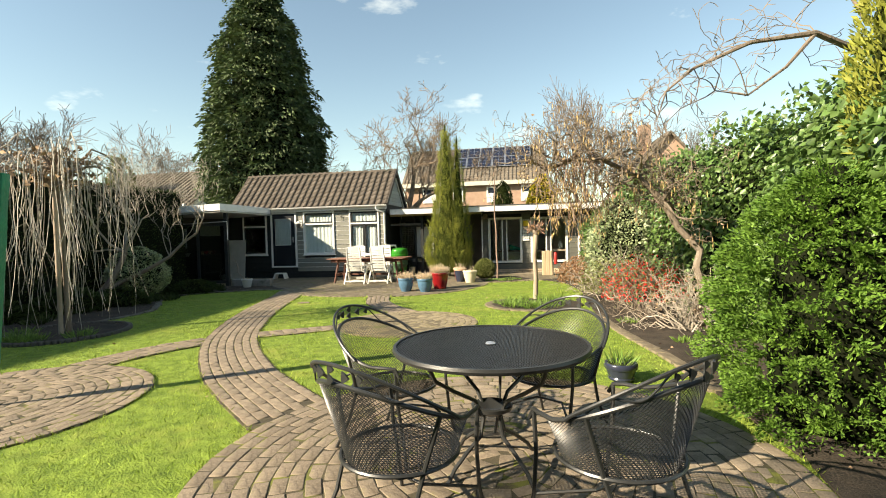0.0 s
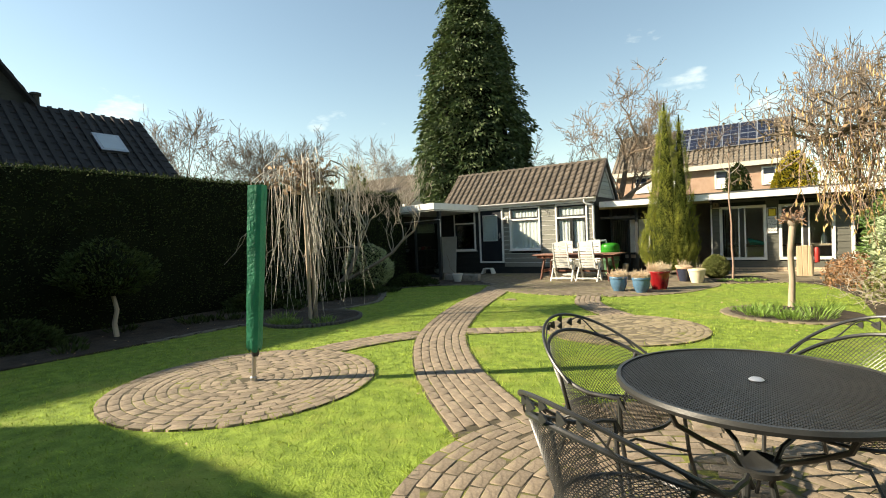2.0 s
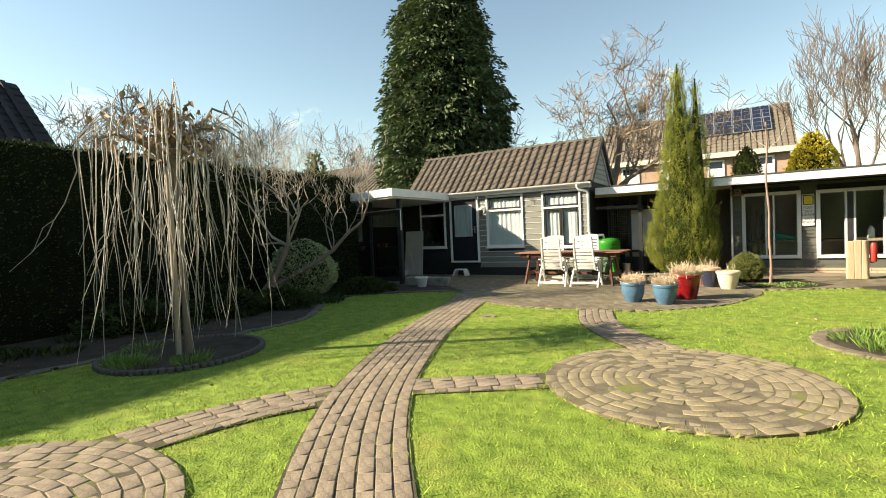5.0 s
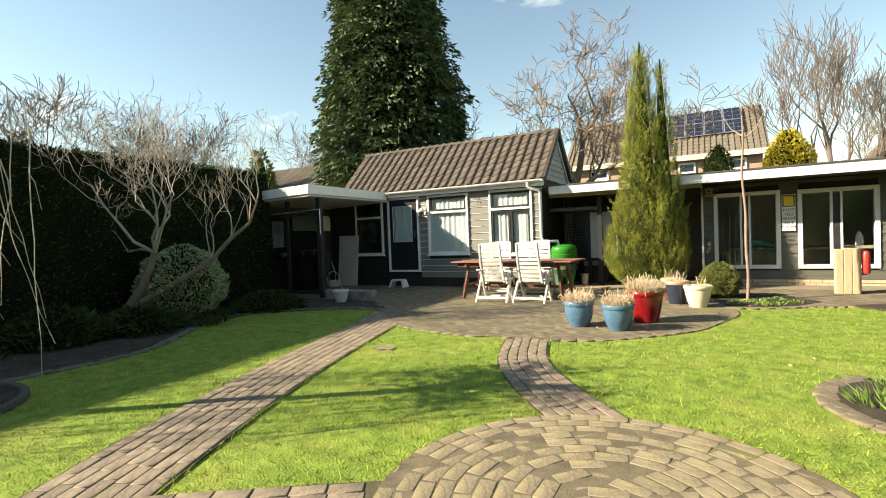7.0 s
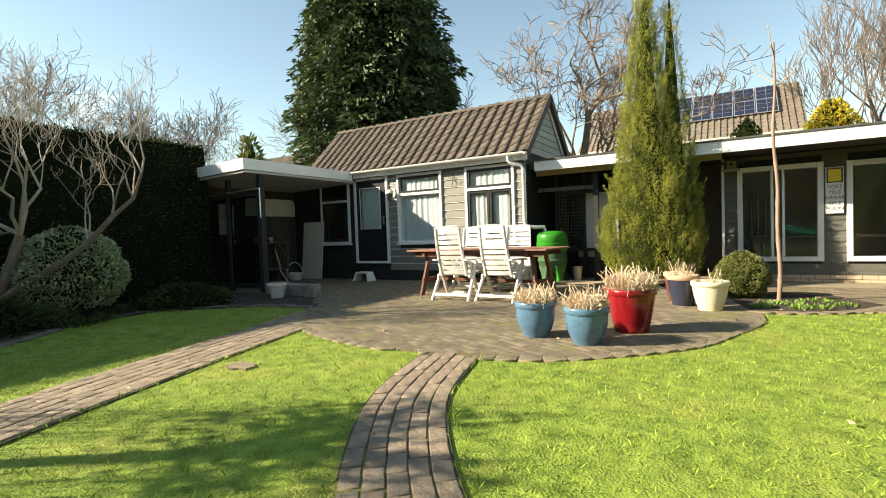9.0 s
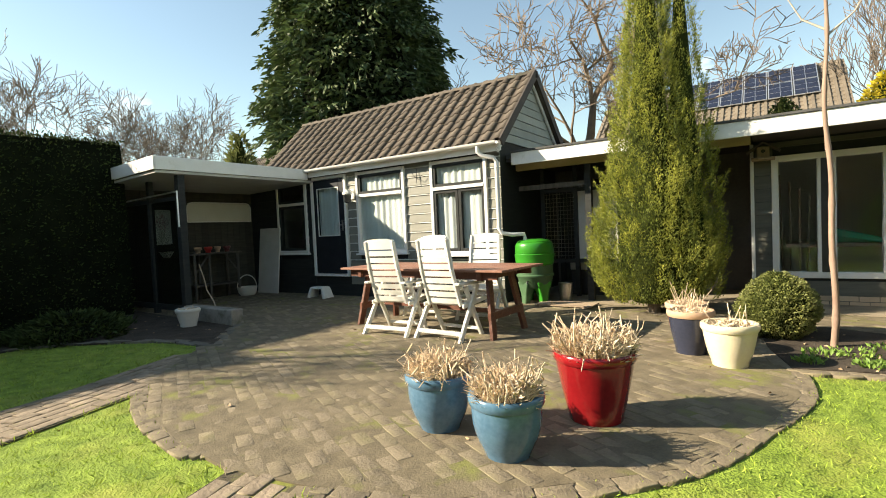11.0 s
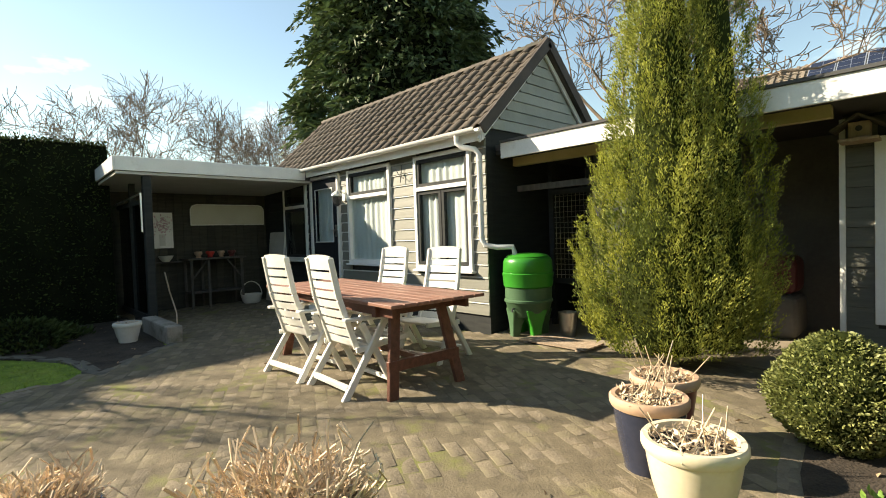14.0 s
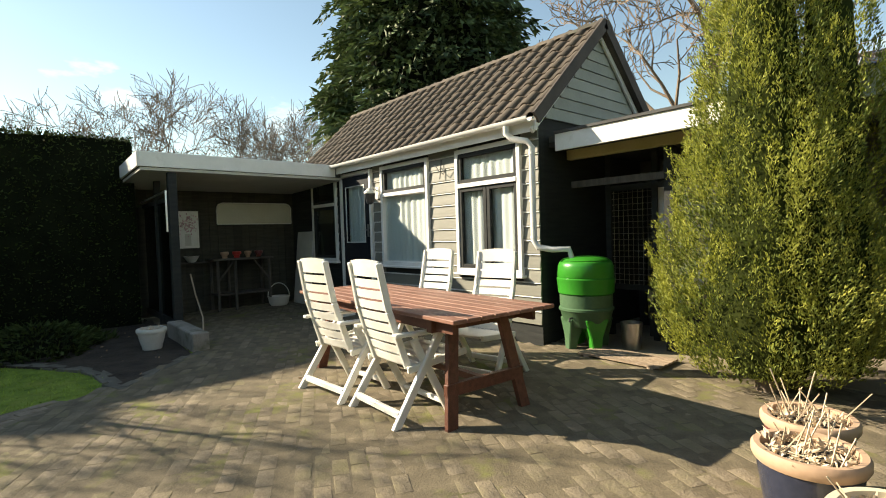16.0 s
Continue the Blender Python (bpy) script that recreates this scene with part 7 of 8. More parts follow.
hz = thing("contorted_hazel", "contorted bare hazel hung with ochre catkins", "tree", (2.86, 8.3, 0.0))
g_ = np.random.default_rng(100)
bole, crown, tips = Shape(), Shape(), []
spine = [Vector(q) for q in ((0.0, 0, 0), (-0.14, 0.02, 0.3), (-0.03, 0.05, 0.62), (-0.16, -0.05, 0.95), (-0.08, 0.03, 1.2), (-0.38, 0.05, 1.55), (-0.62, 0.0, 1.95), (-0.95, 0.05, 2.35), (-1.45, 0.0, 2.6), (-1.9, 0.1, 2.65), (-2.3, 0.12, 2.55))]
bole.tube(spine, [0.085, 0.07, 0.062, 0.06, 0.055, 0.052, 0.046, 0.04, 0.034, 0.025, 0.016], 9, False)
for k, b in enumerate(spine[6:]):
    for _ in range(11 if k < 3 else 9):
        a = g_.uniform(0, 6.283)
        branch(crown, b.copy(), Vector((math.cos(a) - 0.35, math.sin(a), g_.uniform(-0.1, 1.0))), g_.uniform(0.5, 0.95), 0.022, 3, g_, 0.8, 0.05, 0.55, (2, 4), 0.62, tips, 0.0035, 5, 0.12)
strings = Shape()
ST = []
for i in range(64):
    p0 = spine[-1].lerp(spine[-3], g_.uniform(0, 0.75)) + Vector((g_.normal(0, 0.14), g_.normal(0, 0.14), g_.normal(0.05, 0.12)))
    q = [p0]
    for k in range(5):
        q.append(q[-1] + Vector((g_.normal(0, 0.05), g_.normal(0, 0.05), -g_.uniform(0.10, 0.27))))
        ST += [tuple(q[-1])] * 2
    strings.tube(q, [0.006, 0.005, 0.0045, 0.004, 0.0035, 0.003], 4, False)
tagged(part("hanging_twigs", strings, M_SAPBARK, hz), kind="stuff")
ST = np.array(ST) + g_.normal(0, 0.02, (len(ST), 3))
tagged(flakes("hanging_catkins", ST, np.stack([g_.normal(0, 0.25, len(ST)), g_.normal(0, 0.25, len(ST)), -np.ones(len(ST))], 1), g_.uniform(0.05, 0.12, len(ST)), 0.018, M_CATKIN, hz, rng=g_), kind="stuff")
part("trunk", bole, M_BARK, hz, smooth=True)
tagged(part("branches", crown, M_BARK, hz), kind="stuff")
TP = np.array([tuple(p) for p, d in tips])
TP = TP[g_.permutation(len(TP))[:800]]
tagged(flakes("catkins", TP, np.stack([g_.normal(0, 0.08, len(TP)), g_.normal(0, 0.08, len(TP)), -np.ones(len(TP))], 1), g_.uniform(0.06, 0.14, len(TP)), 0.016, M_CATKIN, hz, rng=g_), kind="stuff")
k = g_.permutation(len(TP))[:500]
tagged(flakes("dead_leaves", TP[k] + g_.normal(0, 0.05, (len(k), 3)), g_.normal(0, 1, (len(k), 3)), 0.06, 0.035, M_LITTER, hz, rng=g_), kind="stuff")

kw = thing("grafted_willow", "small pollarded willow with a knob of reddish buds", "tree", (0.40, 11.72, 0.0))
g_ = np.random.default_rng(104)
part("trunk", Shape().tube([(0, 0, 0), (0.02, 0.01, 0.5), (0.0, 0.0, 1.0), (0.05, 0.02, 1.55)], [0.062, 0.052, 0.05, 0.062], 10), M_PALEBARK, kw, smooth=True)
hang = Shape()
CP = []
for i in range(46):
    d0 = Vector((g_.normal(), g_.normal(), g_.uniform(-0.2, 1.2))).normalized()
    b = Vector((0.05, 0.02, 1.56)) + d0 * 0.05
    e1 = b + d0 * g_.uniform(0.05, 0.12)
    e2 = e1 + d0 * g_.uniform(0.02, 0.10) + Vector((0, 0, g_.uniform(-0.08, 0.06)))
    hang.tube([b, e1, e2], [0.014, 0.010, 0.006], 5)
    for t in g_.uniform(0, 1, 5):
        CP.append(tuple(e1.lerp(e2, t)))
tagged(part("stubs", hang, M_SAPBARK, kw), kind="stuff")
part("knob", Shape().lathe([(0.055, 1.46), (0.085, 1.52), (0.095, 1.58), (0.07, 1.64), (0.0, 1.66)], 12, (0.05, 0.02, 0)), M_BARK, kw, smooth=True)
CP = np.array(CP)
tagged(flakes("buds", CP, g_.normal(0, 1, CP.shape), g_.uniform(0.03, 0.06, len(CP)), 0.022, M_REDLEAF, kw, rng=g_), kind="stuff")
structure(part("flower_bed_willow", Shape().poly([(0.4 + 0.95 * math.cos(t), 10.95 + 0.85 * math.sin(t)) for t in [6.283 * i / 30 for i in range(30)]], -0.1, 0.022), M_SOIL), "round soil bed round the small willow", "flower bed")

ob_ = thing("overhanging_tree", "bare tree reaching crooked limbs over the garden", "tree", (4.3, 6.2, 0.0))
g_ = np.random.default_rng(108)
bole, crown = Shape(), Shape()
bole.tube([(0, 0, 0), (0.05, 0, 1.2), (-0.1, 0, 2.1), (-0.35, -0.1, 2.75)], [0.13, 0.11, 0.10, 0.08], 9, False)
for b, d0, ln, r in (((-0.35, -0.1, 2.75), (-1, -0.45, 0.55), 1.3, 0.035), ((-0.35, -0.1, 2.75), (-0.8, -0.3, 1), 1.5, 0.05), ((-0.3, -0.1, 2.7), (0.5, 0.3, 1), 1.2, 0.05)):
    branch(crown, Vector(b), Vector(d0), ln, r, 3, g_, 0.7, 0.1, 0.34, (2, 3), 0.55, None, 0.005, 5, 0.1)
for line, rads in (([(3.95, 6.1, 2.75), (3.5, 5.85, 3.15), (2.9, 5.6, 3.32), (2.3, 5.5, 3.25), (1.8, 5.5, 3.05), (1.55, 5.5, 2.85), (1.47, 5.5, 2.6)], (0.05, 0.038, 0.028, 0.020, 0.014, 0.009, 0.005)),
                   ([(2.9, 5.6, 3.32), (2.6, 5.5, 3.0), (2.25, 5.45, 2.75), (1.95, 5.4, 2.8)], (0.02, 0.014, 0.009, 0.005))):
    L = [Vector(q) - Vector((4.3, 6.2, 0)) for q in line]
    bole.tube(L, rads, 7, False)
    for q in L[2:]:
        for _ in range(3):
            branch(crown, q.copy(), Vector((g_.normal(-0.4, 0.7), g_.normal(0, 0.5), g_.normal(0.1, 0.6))), g_.uniform(0.3, 0.65), 0.007, 2, g_, 0.75, 0.1, 0.4, (2, 3), 0.6, None, 0.0035, 5, 0.1)
part("trunk", bole, M_BARK, ob_, smooth=True)
tagged(part("branches", crown, M_BARK, ob_), kind="stuff")

# small green things in the beds
g_ = np.random.default_rng(110)


def tuft(name, label, at, r, h, n, m, wid=0.02, group=""):
    t = thing(name, label, "plant", at, 0, group)
    a, q = g_.uniform(0, 6.283, n), np.sqrt(g_.uniform(0, 1, n))
    P = np.stack([q * r * np.cos(a), q * r * np.sin(a), np.zeros(n)], 1)
    D = np.stack([np.cos(a) * q * 0.9 + g_.normal(0, 0.3, n), np.sin(a) * q * 0.9 + g_.normal(0, 0.3, n), np.full(n, 1.0)], 1)
    tagged(flakes("leaves", P, D, h * g_.uniform(0.5, 1.1, n), wid, m, t, rng=g_), kind="stuff")
    return t


for x, y, r, h in ((0.15, 10.6, 0.3, 0.2), (0.6, 10.5, 0.28, 0.22), (0.75, 11.2, 0.3, 0.25), (0.0, 11.3, 0.25, 0.15), (-0.25, 10.9, 0.22, 0.16), (-0.1, 10.5, 0.2, 0.18), (0.35, 10.3, 0.2, 0.16)):
    tuft("bulb_leaves", "tuft of fresh green bulb leaves", (x, y, 0.02), r, h, 130, M_HERB, 0.014, "bulb tufts in the beds")
pot("bulb_pot", "low dark planter with bulb leaves beside the paving", (1.12, 5.62, 0.024), 0.16, 0.17, M_NAVYPOT, M_NAVYPOT, 0.8)
for x, y in ((1.08, 5.60), (1.16, 5.64)):
    tuft("daffodil_leaves", "upright daffodil leaves in the dark planter", (x, y, 0.155), 0.08, 0.22, 26, M_HERB, 0.016, "daffodils beside the paving")
for x, y, r in ((-0.85, 16.25, 0.16), (-0.6, 16.4, 0.2), (-0.35, 16.1, 0.15), (-0.95, 15.95, 0.1), (-0.3, 16.7, 0.16), (-0.05, 16.35, 0.12), (-0.55, 15.98, 0.1)):
    tuft("ground_herb", "low patch of small green herb leaves", (x, y, 0.03), r, 0.06, 55, M_HERB, 0.028, "herbs in the patio bed")
for i in range(26):
    x, y = g_.uniform(-10.6, -8.8), g_.uniform(2.5, 14.5)
    tuft("shade_plant", "low dark green plant in the shaded bed", (x, y, 0.02), 0.22, 0.16, 70, M_HEDGE, 0.03, "low plants in the shaded bed")
for i in range(9):
    a = g_.uniform(3.3, 6.1)
    tuft("crocus_leaves", "thin grassy bulb leaves in the ring bed", (RX + 0.7 * math.cos(a), RY + 0.7 * math.sin(a), 0.02), 0.2, 0.17, 80, M_HERB, 0.01, "bulbs in the ring bed")
for i in range(8):
    tuft("bed_weed", "small weeds on the bare soil", (g_.uniform(1.75, 2.4), g_.uniform(5.4, 15.5), 0.02), 0.15, 0.1, 60, M_HERB, 0.02, "weeds in the east bed")
n = 900
x, y = g_.uniform(-10.5, 2.6, n), g_.uniform(2, 18, n)
ok = inside(LEFT_BED, x, y) | inside(RIGHT_BED, x, y) | inside(FLOWERS, x, y) | (g_.uniform(0, 1, n) < 0.10)
P = np.stack([x, y, np.full(n, 0.034)], 1)[ok]
tagged(flakes("fallen_leaves", P, g_.normal(0, 1, P.shape) * np.array([1, 1, 0.15]), g_.uniform(0.02, 0.06, len(P)), g_.uniform(0.012, 0.03, len(P)), M_LITTER, rng=g_), "scattered dry fallen leaves", "leaves", kind="stuff")

# ---- trees and houses beyond ----
bare_tree("bare_oak", "bare spreading oak with ochre buds", (-5.75, 24.8, 0.0), 8.3, 0.22, 120, M_BARK, M_TWIGOCH, 6, (3, 4), 0.74, 0.28, 0.0095, 0.34, wig=0.26)
far, _ = bare_tree("bare_tree", "bare leafless broadleaf tree in the distance", (5.2, 41, 0), 13.0, 0.22, 122, M_BARK, M_TWIGFAR, 5, (3, 5), 0.5, 0.55, 0.014, 0.22, "bare trees beyond the garden")
for i, (x, y, s_) in enumerate(((15.5, 47, 0.85), (10.5, 52, 0.95))):
    o = copy_thing(far, pose(x, y, 0, 0, 0, 70 * i + 20))
    o.scale = (s_, s_, s_)
far2, _ = bare_tree("bare_tree", "bare leafless broadleaf tree in the distance", (-36, 21, 0), 13.2, 0.22, 125, M_BARK, M_TWIGFAR, 5, (3, 5), 0.75, 0.3, 0.017, 0.22, "bare trees beyond the garden")
for i, (x, y, s_) in enumerate(((-39, 32, 1.0), (-31, 39, 0.9), (-42, 13, 0.8), (-31, 25.5, 0.85))):
    o = copy_thing(far2, pose(x, y, 0, 0, 0, 83 * i + 40))
    o.scale = (s_, s_, s_)
g_ = np.random.default_rng(130)
for x, y, h in ((-30, 15.8, 5.6), (-28, 17.2, 4.6)):
    clipped("small_pine", "small dark pine showing over the hedge", "tree", (x, y, 0), table_prof([(0, 0.8), (0.5, 1.0), (0.8, 0.7), (1, 0.1)]), h, 2200, 0.4, 0.12, M_SPRUCE, M_LEAFSHADE, int(h * 10), 0.6, 0.9, 0.35, 1.2, 0.6, 0.6)
clipped("golden_conifer", "clipped golden yellow conifer behind the flat roof", "shrub", (1.15, 26.2, 0), table_prof([(0, 0.85), (0.6, 0.85), (0.85, 0.6), (1, 0.1)]), 4.5, 9000, 0.12, 0.06, M_YELLOW, M_SHADECORE, 132, 0.6, 0.8, 0.2, 2, 0.8, 0.8)
clipped("green_topiary", "dark green clipped conifer behind the flat roof", "shrub", (-0.9, 26.2, 0), table_prof([(0, 0.55), (0.7, 0.55), (0.9, 0.35), (1, 0.05)]), 4.25, 5000, 0.1, 0.045, M_HEDGE, M_SHADECORE, 133, 0.6, 0.8, 0.2, 2, 0.8, 0.8)
clipped("olive_conifer", "olive-brown conifer beyond the hedge", "tree", (-23, 25.5, 0), table_prof([(0, 1.2), (0.6, 1.0), (1, 0.1)]), 6.5, 3000, 0.35, 0.12, M_OLIVELEAF, M_SHADECORE, 134, 0.6, 0.8, 0.3, 1, 0.7, 0.7)


def house(name, label, x0, x1, y0, y1, ze, zr, wallm, roofm, ridge="x", over=0.35):
    """A house with a saddle roof; its roof carries courses of tiles as low ribs."""
    h = thing(name, label, "house")
    s = Shape().box(x0, x1, y0, y1, 0, ze)
    k = len(s.v)
    if ridge == "x":
        ym = (y0 + y1) / 2
        s.v += [(x0, y0, ze), (x0, y1, ze), (x0, ym, zr - 0.15), (x1, y0, ze), (x1, y1, ze), (x1, ym, zr - 0.15)]
    else:
        xm = (x0 + x1) / 2
        s.v += [(x0, y0, ze), (x1, y0, ze), (xm, y0, zr - 0.15), (x0, y1, ze), (x1, y1, ze), (xm, y1, zr - 0.15)]
    s.f += [(k, k + 2, k + 1), (k + 3, k + 4, k + 5), (k, k + 3, k + 5, k + 2), (k + 1, k + 2, k + 5, k + 4)]
    part("wall", s, wallm, h)
    r = Shape()
    N = 15
    for side in (-1, 1):
        if ridge == "x":
            ym, hw = (y0 + y1) / 2, (y1 - y0) / 2 + over
        else:
            ym, hw = (x0 + x1) / 2, (x1 - x0) / 2 + over
        drop = (zr - ze) * hw / (hw - over)
        a0, a1 = (x0 - over, x1 + over) if ridge == "x" else (y0 - over, y1 + over)
        for i in range(N):
            t0, t1 = i / N, (i + 1) / N
            lo = 0.05
            q0, q1 = ym + side * hw * t0, ym + side * hw * t1
            z0_, z1_ = zr - drop * t0, zr - drop * t1 + lo
            c = [(a0, q0, z0_ - 0.09), (a1, q0, z0_ - 0.09), (a1, q1, z1_ - 0.14), (a0, q1, z1_ - 0.14), (a0, q0, z0_), (a1, q0, z0_), (a1, q1, z1_), (a0, q1, z1_)]
            if ridge != "x":
                c = [(p[1], p[0], p[2]) for p in c]
            r.hull8(c)
        ncol = int((a1 - a0) / 0.3)
        for j in range(ncol):
            p = a0 + (j + 0.5) * 0.3
            e0, e1 = (p, ym + side * 0.1, zr - 0.01), (p, ym + side * hw, zr - drop + 0.055)
            if ridge != "x":
                e0, e1 = (e0[1], e0[0], e0[2]), (e1[1], e1[0], e1[2])
            r.bar(e0, e1, 0.12, 0.06)
    part("roof", r, roofm, h)
    return h


fh = house("brick_house", "brick house with brown tiles and solar panels", -8.9, 1.55, 38.0, 46.0, 5.55, 8.75, M_WALLBRICK, M_FTILE)
part("eaves_board", Shape().box(-9.2, 1.85, 37.55, 37.75, 5.2, 5.5), M_CREAMP, fh)
for x0, x1, z0, z1 in ((-7.6, -6.5, 4.0, 5.15), (0.0, 0.8, 3.95, 5.1), (-5.2, -4.4, 4.0, 5.15), (-2.6, -1.7, 3.9, 5.1), (-7.6, -5.5, 0.9, 2.6), (-3.6, -1.2, 0.9, 2.6)):
    wd = part("window", frame_ring(x0, x1, z0, z1, 0.1, 37.92, 38.04), M_WHITE, fh)
    part("pane", Shape().box(x0 + 0.1, x1 - 0.1, 37.95, 37.98, z0 + 0.1, z1 - 0.1), M_SOLAR, wd)
    part("blind", Shape().box(x0 + 0.1, x1 - 0.1, 37.935, 37.948, z0 + 0.1, (z0 + z1) / 2 + 0.1), M_CURTAIN, wd)
aR = math.atan2(8.75 - 5.55, 4.0)
rnx = Vector((0, -math.sin(aR), math.cos(aR)))
up_ = Vector((0, math.cos(aR), math.sin(aR)))
for row in range(2):
    for col in range(6):
        p0 = Vector((-5.3 + col * 1.02, 42.0, 8.75)) - up_ * (0.35 + (row + 1) * 1.5) + rnx * 0.16
        m4 = Matrix(((1, 0, 0, p0.x), (0, up_.y, rnx.y, p0.y), (0, up_.z, rnx.z, p0.z), (0, 0, 0, 1)))
        pl = part("solar_panel", Shape().box(0.02, 1.0, 0.02, 1.47, 0, 0.035, m4), M_ALU, fh)
        for a in range(2):
            for b in range(3):
                part("cell", Shape().box(0.06 + a * 0.46, 0.50 + a * 0.46, 0.06 + b * 0.47, 0.50 + b * 0.47, 0.036, 0.042, m4), M_SOLAR, pl)
nh = house("neighbour_house", "neighbouring house with a dark tiled roof", -22.6, -15.4, -7.0, 9.6, 2.9, 6.2, M_PLASTER, M_DTILE, "y")
sa = math.atan2(6.2 - 2.9, 3.6)
p0 = Vector((-19.0 + 1.1, 7.9, 6.2 - 1.1 * math.tan(sa) + 0.08))
m4 = Matrix(((math.cos(sa), 0, math.sin(sa), p0.x), (0, 1, 0, p0.y), (-math.sin(sa), 0, math.cos(sa), p0.z), (0, 0, 0, 1)))
sk = part("roof_window", Shape().box(0, 0.95, 0, 0.8, 0, 0.1, m4), M_STEEL, nh, label="grey framed roof window")
part("pane", Shape().box(0.08, 0.87, 0.08, 0.72, 0.1, 0.106, m4), mat("roof_window_glass", (0.3, 0.35, 0.4), (0.35, 0.4, 0.45), 1, 5, 0.05, 0, spec=1.0), sk)
part("flue", Shape().tube([(-19.0, 6.9, 6.1), (-19.0, 6.9, 6.5)], 0.1, 10).lathe([(0.15, 6.5), (0.15, 6.58)], 12, (-19.0, 6.9, 0)), M_DARK, nh)
house("neighbour_house", "taller dark tiled roof of the house next door", -24.0, -19.2, 1.5, 8.6, 3.9, 8.7, M_BLACKWOOD, M_DTILE, "x")
h3 = house("gabled_house", "pale gabled house with a chimney", 8.3, 14.0, 40.0, 48.0, 5.6, 8.9, M_WALLBRICK, M_FTILE, "y")
part("chimney", Shape().box(9.7, 10.6, 43, 43.8, 7.6, 10.1), M_WALLBRICK, h3)
h4 = house("low_house", "low house with brown tiles beyond the hedge", -26.0, -18.5, 25.0, 33.0, 3.6, 6.0, M_PLASTER, M_FTILE, "x")
part("eaves_board", Shape().box(-26.4, -18.1, 24.45, 24.62, 3.2, 3.6), M_WHITE, h4)
# out of view; sized for the ground shadow edge and to block southern sky
hb = house("south_house", "unseen two-storey brick house added to shade the garden from the south", -13.5, 8.6, -11.6, -2.75, 5.45, 8.3, M_WALLBRICK, M_DTILE, "x", 0.0)
for x0, x1, z0, z1 in ((-11.5, -8.9, 0.1, 2.3), (-5.0, -1.6, 0.1, 2.3), (1.2, 2.6, 0.9, 2.3), (-11.0, -9.2, 3.5, 4.8), (-4.4, -2.4, 3.5, 4.8), (1.4, 3.2, 3.5, 4.8)):
    wd = part("window", frame_ring(x0, x1, z0, z1, 0.1, -2.76, -2.68), M_WHITE, hb)
    part("pane", Shape().box(x0 + 0.1, x1 - 0.1, -2.74, -2.72, z0 + 0.1, z1 - 0.1), M_SOLAR, wd)

# ---- paving, brick by brick ----
BL, BW, BH = 0.202, 0.1025, 0.05


def brick_mesh(m, l=BL, w=BW, seed=1):
    s, r = Shape(), random.Random(seed)
    jit = [(r.uniform(0, 0.0035), r.uniform(0, 0.003)) for _ in range(4)]
    for z, q in ((-0.03, 0.0), (-0.001, 0.0), (0.006, 0.002), (0.008, 0.008)):
        for (sx, sy), (jx, jy) in zip(((-1, -1), (1, -1), (1, 1), (-1, 1)), jit):
            s.v.append((sx * (l / 2 - q - jx), sy * (w / 2 - q - jy), z + (r.uniform(-0.0015, 0.0015) if z > 0.006 else 0)))
    for j in range(3):
        for i in range(4):
            k = (i + 1) % 4
            s.f.append((j * 4 + i, j * 4 + k, j * 4 + 4 + k, j * 4 + 4 + i))
    s.f.append((12, 13, 14, 15))
    return s


rb = random.Random(17)


def lay(name, label, spots, m, bed, lift=0.012):
    """spots: (x, y, angle, length, nearness); the nearest 300 are bricks of their own."""
    pav = structure(bed, label, "pavement")
    spots = sorted(spots, key=lambda q: q[4])
    units = [brick_mesh(m, seed=k) for k in range(5)]
    shared = [u.mesh("brick", m, True) for u in units]
    rest = Shape()
    for i, (x, y, a, l, _) in enumerate(spots):
        unit = units[i % 5]
        mt = Matrix.Translation((x + rb.uniform(-0.003, 0.003), y + rb.uniform(-0.003, 0.003), lift + rb.uniform(-0.004, 0.003))) @ Euler((rb.uniform(-0.018, 0.018), rb.uniform(-0.014, 0.014), a + rb.uniform(-0.02, 0.02))).to_matrix().to_4x4() @ Matrix.Diagonal((l / BL, 1, 1, 1))
        if i < 232:
            o = new("brick", shared[i % 5])
            o.parent = pav
            o.matrix_basis = mt
        else:
            k = len(rest.v)
            rest.v += [tuple(mt @ Vector(v)) for v in unit.v]
            rest.f += [tuple(k + j for j in f) for f in unit.f]
    if rest.v:
        tagged(part("bricks", rest, m, pav, smooth=True), kind="stuff")


def ring_spots(cx, cy, r, skip=None):
    out = []
    k = int(r / 0.106)
    for j in range(k):
        q = r - 0.053 - j * 0.106
        if q < 0.06:
            continue
        n = max(3, int(2 * math.pi * q / 0.207))
        ph = rb.uniform(0, 6.28)
        for i in range(n):
            t = ph + 2 * math.pi * i / n
            x, y = cx + q * math.cos(t), cy + q * math.sin(t)
            out.append((x, y, t + math.pi / 2, 2 * math.pi * q / n - 0.009, abs(q - r)))
    return out


def line_spots(line, width, near=None):
    """Courses of bricks that follow a curved path."""
    out = []
    pts = [Vector((*p, 0)) for p in line]
    seg = [0.0]
    for a, b in zip(pts, pts[1:]):
        seg.append(seg[-1] + (b - a).length)
    n = max(2, round(width / 0.106))
    for c in range(n):
        off = (c - (n - 1) / 2) * width / n
        s = rb.uniform(0, 0.2)
        while s < seg[-1]:
            i = max(k for k in range(len(seg) - 1) if seg[k] <= s)
            t = (s - seg[i]) / max(seg[i + 1] - seg[i], 1e-6)
            p = pts[i].lerp(pts[i + 1], t)
            d = (pts[i + 1] - pts[i]).normalized()
            nn = Vector((-d.y, d.x, 0))
            q = p + nn * off
            out.append((q.x, q.y, math.atan2(d.y, d.x), BL, s))
            s += 0.206
    return out


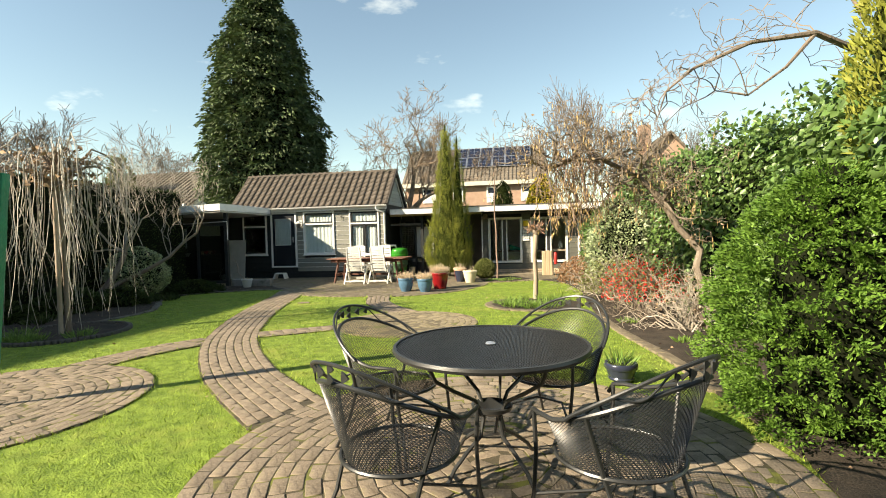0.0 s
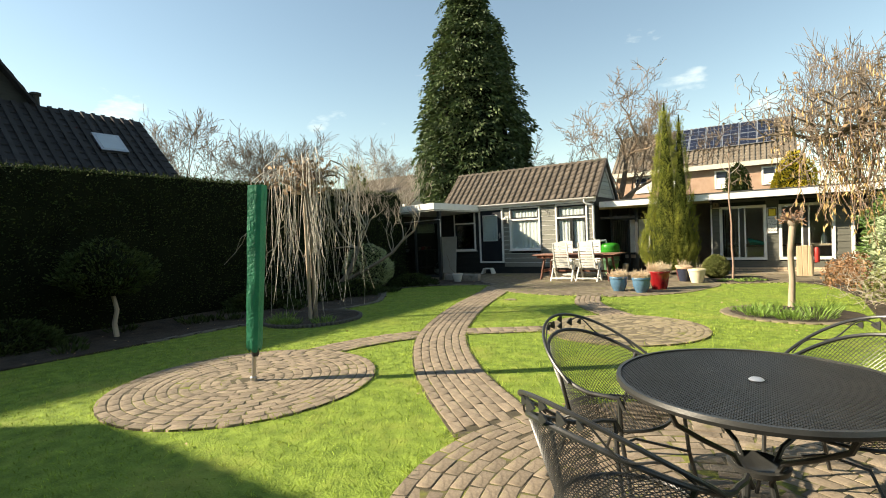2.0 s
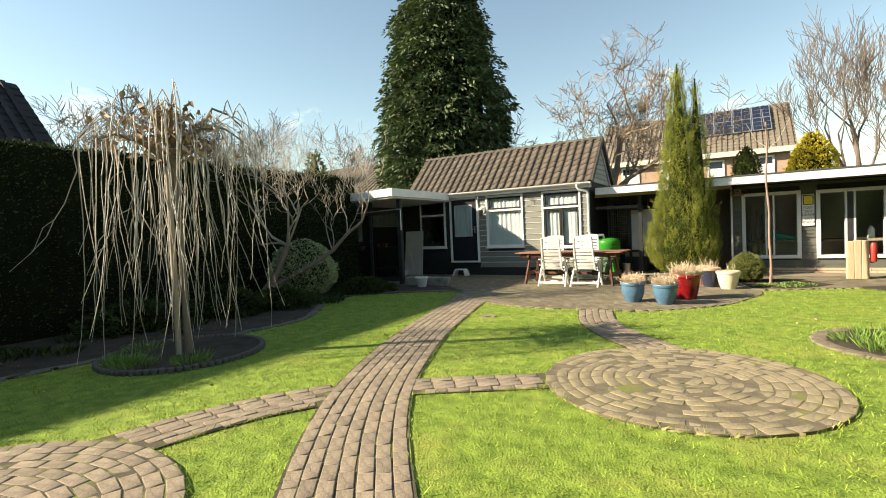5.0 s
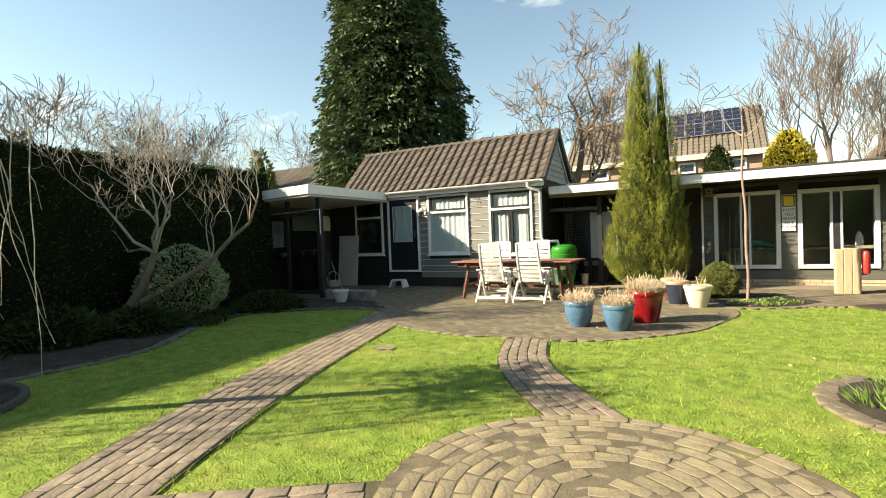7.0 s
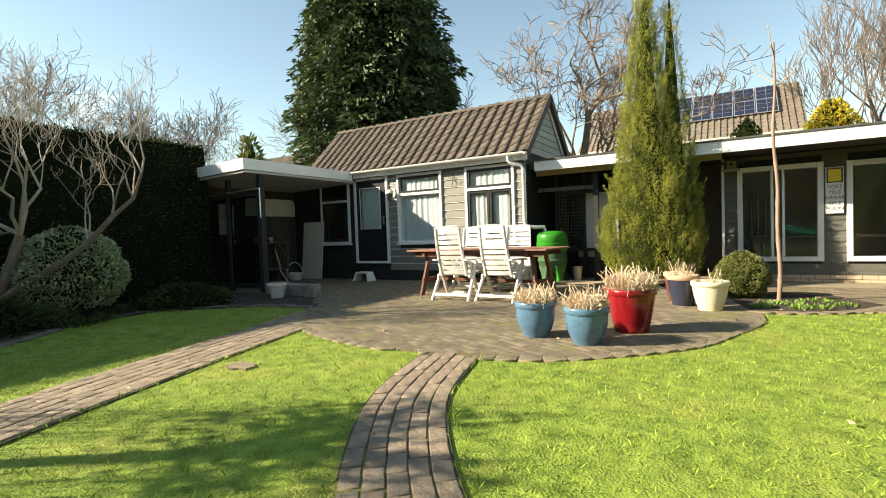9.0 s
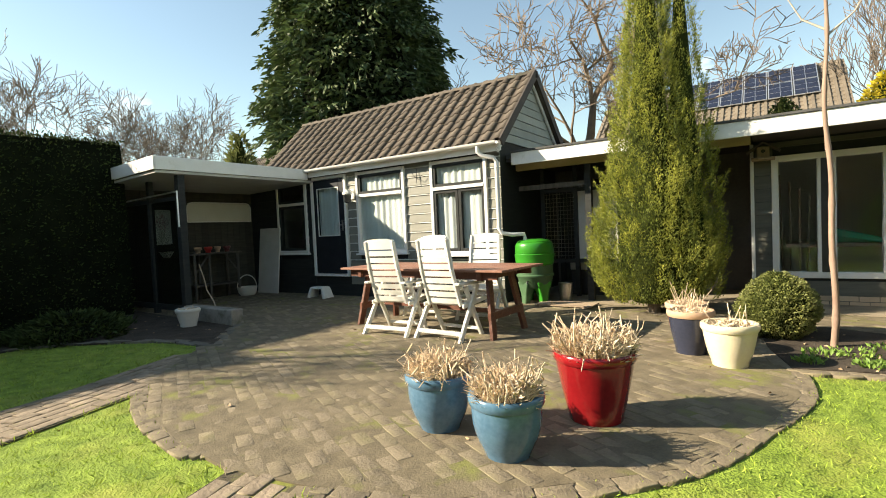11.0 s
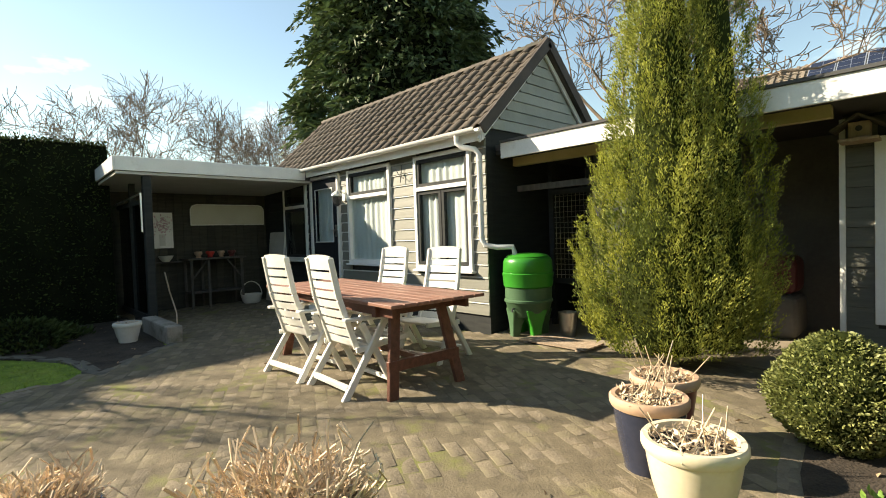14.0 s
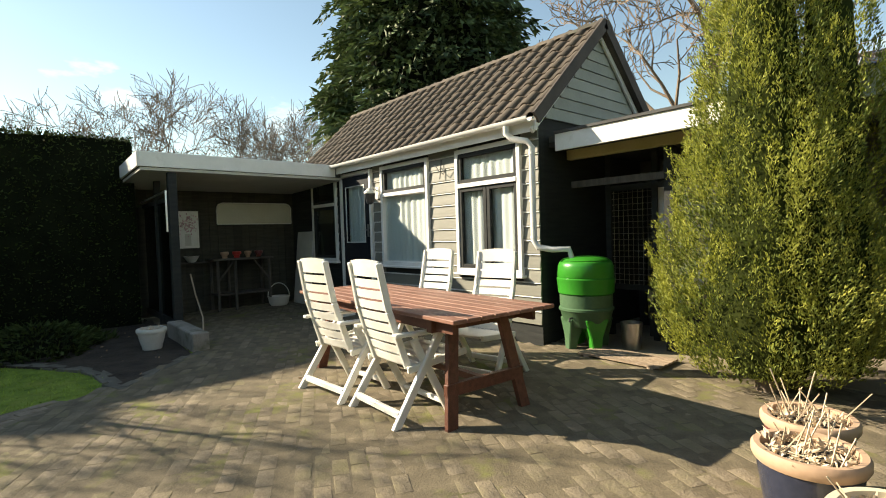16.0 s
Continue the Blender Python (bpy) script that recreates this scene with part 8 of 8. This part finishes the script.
def bed_of(name, outline, top=0.0150, m=None):
    return part(name, Shape().poly(outline, -0.08, top), m or M_JOINT)


def ribbon(line, w):
    l_, r_ = [], []
    for i, p in enumerate(line):
        a, b = Vector(line[max(i - 1, 0)]), Vector(line[min(i + 1, len(line) - 1)])
        d = (b - a).normalized()
        l_.append((p[0] - d.y * w / 2, p[1] + d.x * w / 2))
        r_.append((p[0] + d.y * w / 2, p[1] - d.x * w / 2))
    return r_ + l_[::-1]


def disc(c, k=48):
    return [(c[0] + c[2] * math.cos(6.2832 * i / k), c[1] + c[2] * math.sin(6.2832 * i / k)) for i in range(k)]


def on_disc(q, skip=()):
    return any(math.hypot(q[0] - c[0], q[1] - c[1]) < c[2] + 0.03 for i, c in enumerate(DISCS) if i not in skip)


LB = "worn red-brown clay pavers with mossy joints"
for i, c in enumerate(DISCS):
    sp_ = ring_spots(*c)
    if i == 0:
        sp_ = [(x, y, a, l, math.hypot(x + 1.2, y - 2.6)) for x, y, a, l, q in sp_]
    lay("pavement", LB, sp_, M_BRICK if i < 2 else M_BRICKS, bed_of("pavement_disc_%d" % (i + 1), disc(c), 0.0158 if i < 2 else 0.0176, M_JOINT if i < 2 else M_JOINTG))
main_s = [q for q in line_spots(MAIN, 0.76) if not on_disc(q) and not inside(PATIO, np.array([q[0]]), np.array([q[1]]))[0]]
lay("pavement", LB, main_s, M_BRICK, bed_of("pavement_path", ribbon(MAIN, 0.79), 0.0128), 0.013)


def off_main(q, w=0.8):
    return not near_line(MAIN, w, np.array([q[0]]), np.array([q[1]]))[0]


for i, (ln, wd) in enumerate(((LINK_W, 0.54), (LINK_E, 0.43), (PATH_2, 0.54))):
    sp_ = [q for q in line_spots(ln, wd) if not on_disc(q) and off_main(q) and not inside(PATIO, np.array([q[0]]), np.array([q[1]]))[0]]
    lay("pavement", LB, sp_, M_BRICK, bed_of("pavement_link_%d" % (i + 1), ribbon(ln, wd + 0.02), 0.0112), 0.011)
pat = []
ang = radians(-27)
ca, sa_ = math.cos(ang), math.sin(ang)
for j in range(-80, 220):
    for i in range(-70, 70):
        u, v = i * 0.207 + (0.1035 if j % 2 else 0), j * 0.107
        x, y = -4 + u * ca - v * sa_, 9 + u * sa_ + v * ca
        pat.append((x, y))
pat = np.array(pat)
okp = inside(PATIO, pat[:, 0], pat[:, 1]) & ~inside(FLOWERS, pat[:, 0], pat[:, 1])
spots = [(x, y, ang, BL, math.hypot(x + 2.6, y - 14.2)) for x, y in pat[okp]]
lay("pavement", "weathered brown brick patio with moss in the joints", spots, M_BRICKG, bed_of("pavement_patio", PATIO, 0.0192, M_JOINTG))
edge = structure(part("bed_edging", Shape().box(0, 0.001, 0, 0.001, -0.05, -0.04), M_KERB), "brick edging of beds and patio", "edging")
eb = brick_mesh(M_BRICKG).mesh("edging_brick", M_BRICKG, True)


def edging(line, lift=0.016):
    for x, y, a, l, _ in line_spots(line, 0.1):
        o = new("edging_brick", eb)
        o.parent = edge
        o.matrix_basis = pose(x, y, lift, rb.uniform(-3, 3), rb.uniform(-2, 2), math.degrees(a) + rb.uniform(-3, 3))


edging(spline([(-6.75, 13.7), (-6.0, 12.93), (-5.08, 12.5), (-4.1, 12.33)], 8), 0.0095)
edging(spline([(-3.2, 12.4), (-2.51, 12.65), (-1.63, 13.47), (-1.25, 14.3), (-1.03, 15.0), (-1.05, 15.62)], 8), 0.0095)
edging(spline([(-1.08, 15.66), (-0.5, 15.76), (-0.05, 16.0), (0.38, 16.55)], 8))
edging([(0.4 + 1.0 * math.cos(t), 10.95 + 0.9 * math.sin(t)) for t in [2.2 + 3.2 * i / 16 for i in range(17)]], 0.016)
edging(spline([(1.45, 9.6), (1.6, 8.0), (1.85, 6.5), (1.92, 5.3)], 6), 0.02)
edging(spline([(-1.12, 15.7), (-1.28, 16.4), (-1.38, 17.25)], 6))
kb = brick_mesh(M_KERB, 0.34, 0.10).mesh("kerb_stone", M_KERB)
kline = spline([(-8.55, 5.0), (-8.4, 7.0), (-7.98, 9.6), (-8.5, 10.8), (-9.3, 11.9), (-9.3, 13.0), (-8.0, 13.95), (-6.95, 14.15), (-7.3, 14.5), (-7.8, 15.0)], 8)
for x, y, a, l, _ in [q for i, q in enumerate(line_spots(kline, 0.1)) if i % 2 == 0]:
    o = new("kerb_stone", kb)
    o.parent = edge
    o.matrix_basis = pose(x, y, 0.016, rb.uniform(-4, 4), rb.uniform(-3, 3), math.degrees(a) + rb.uniform(-3, 3))
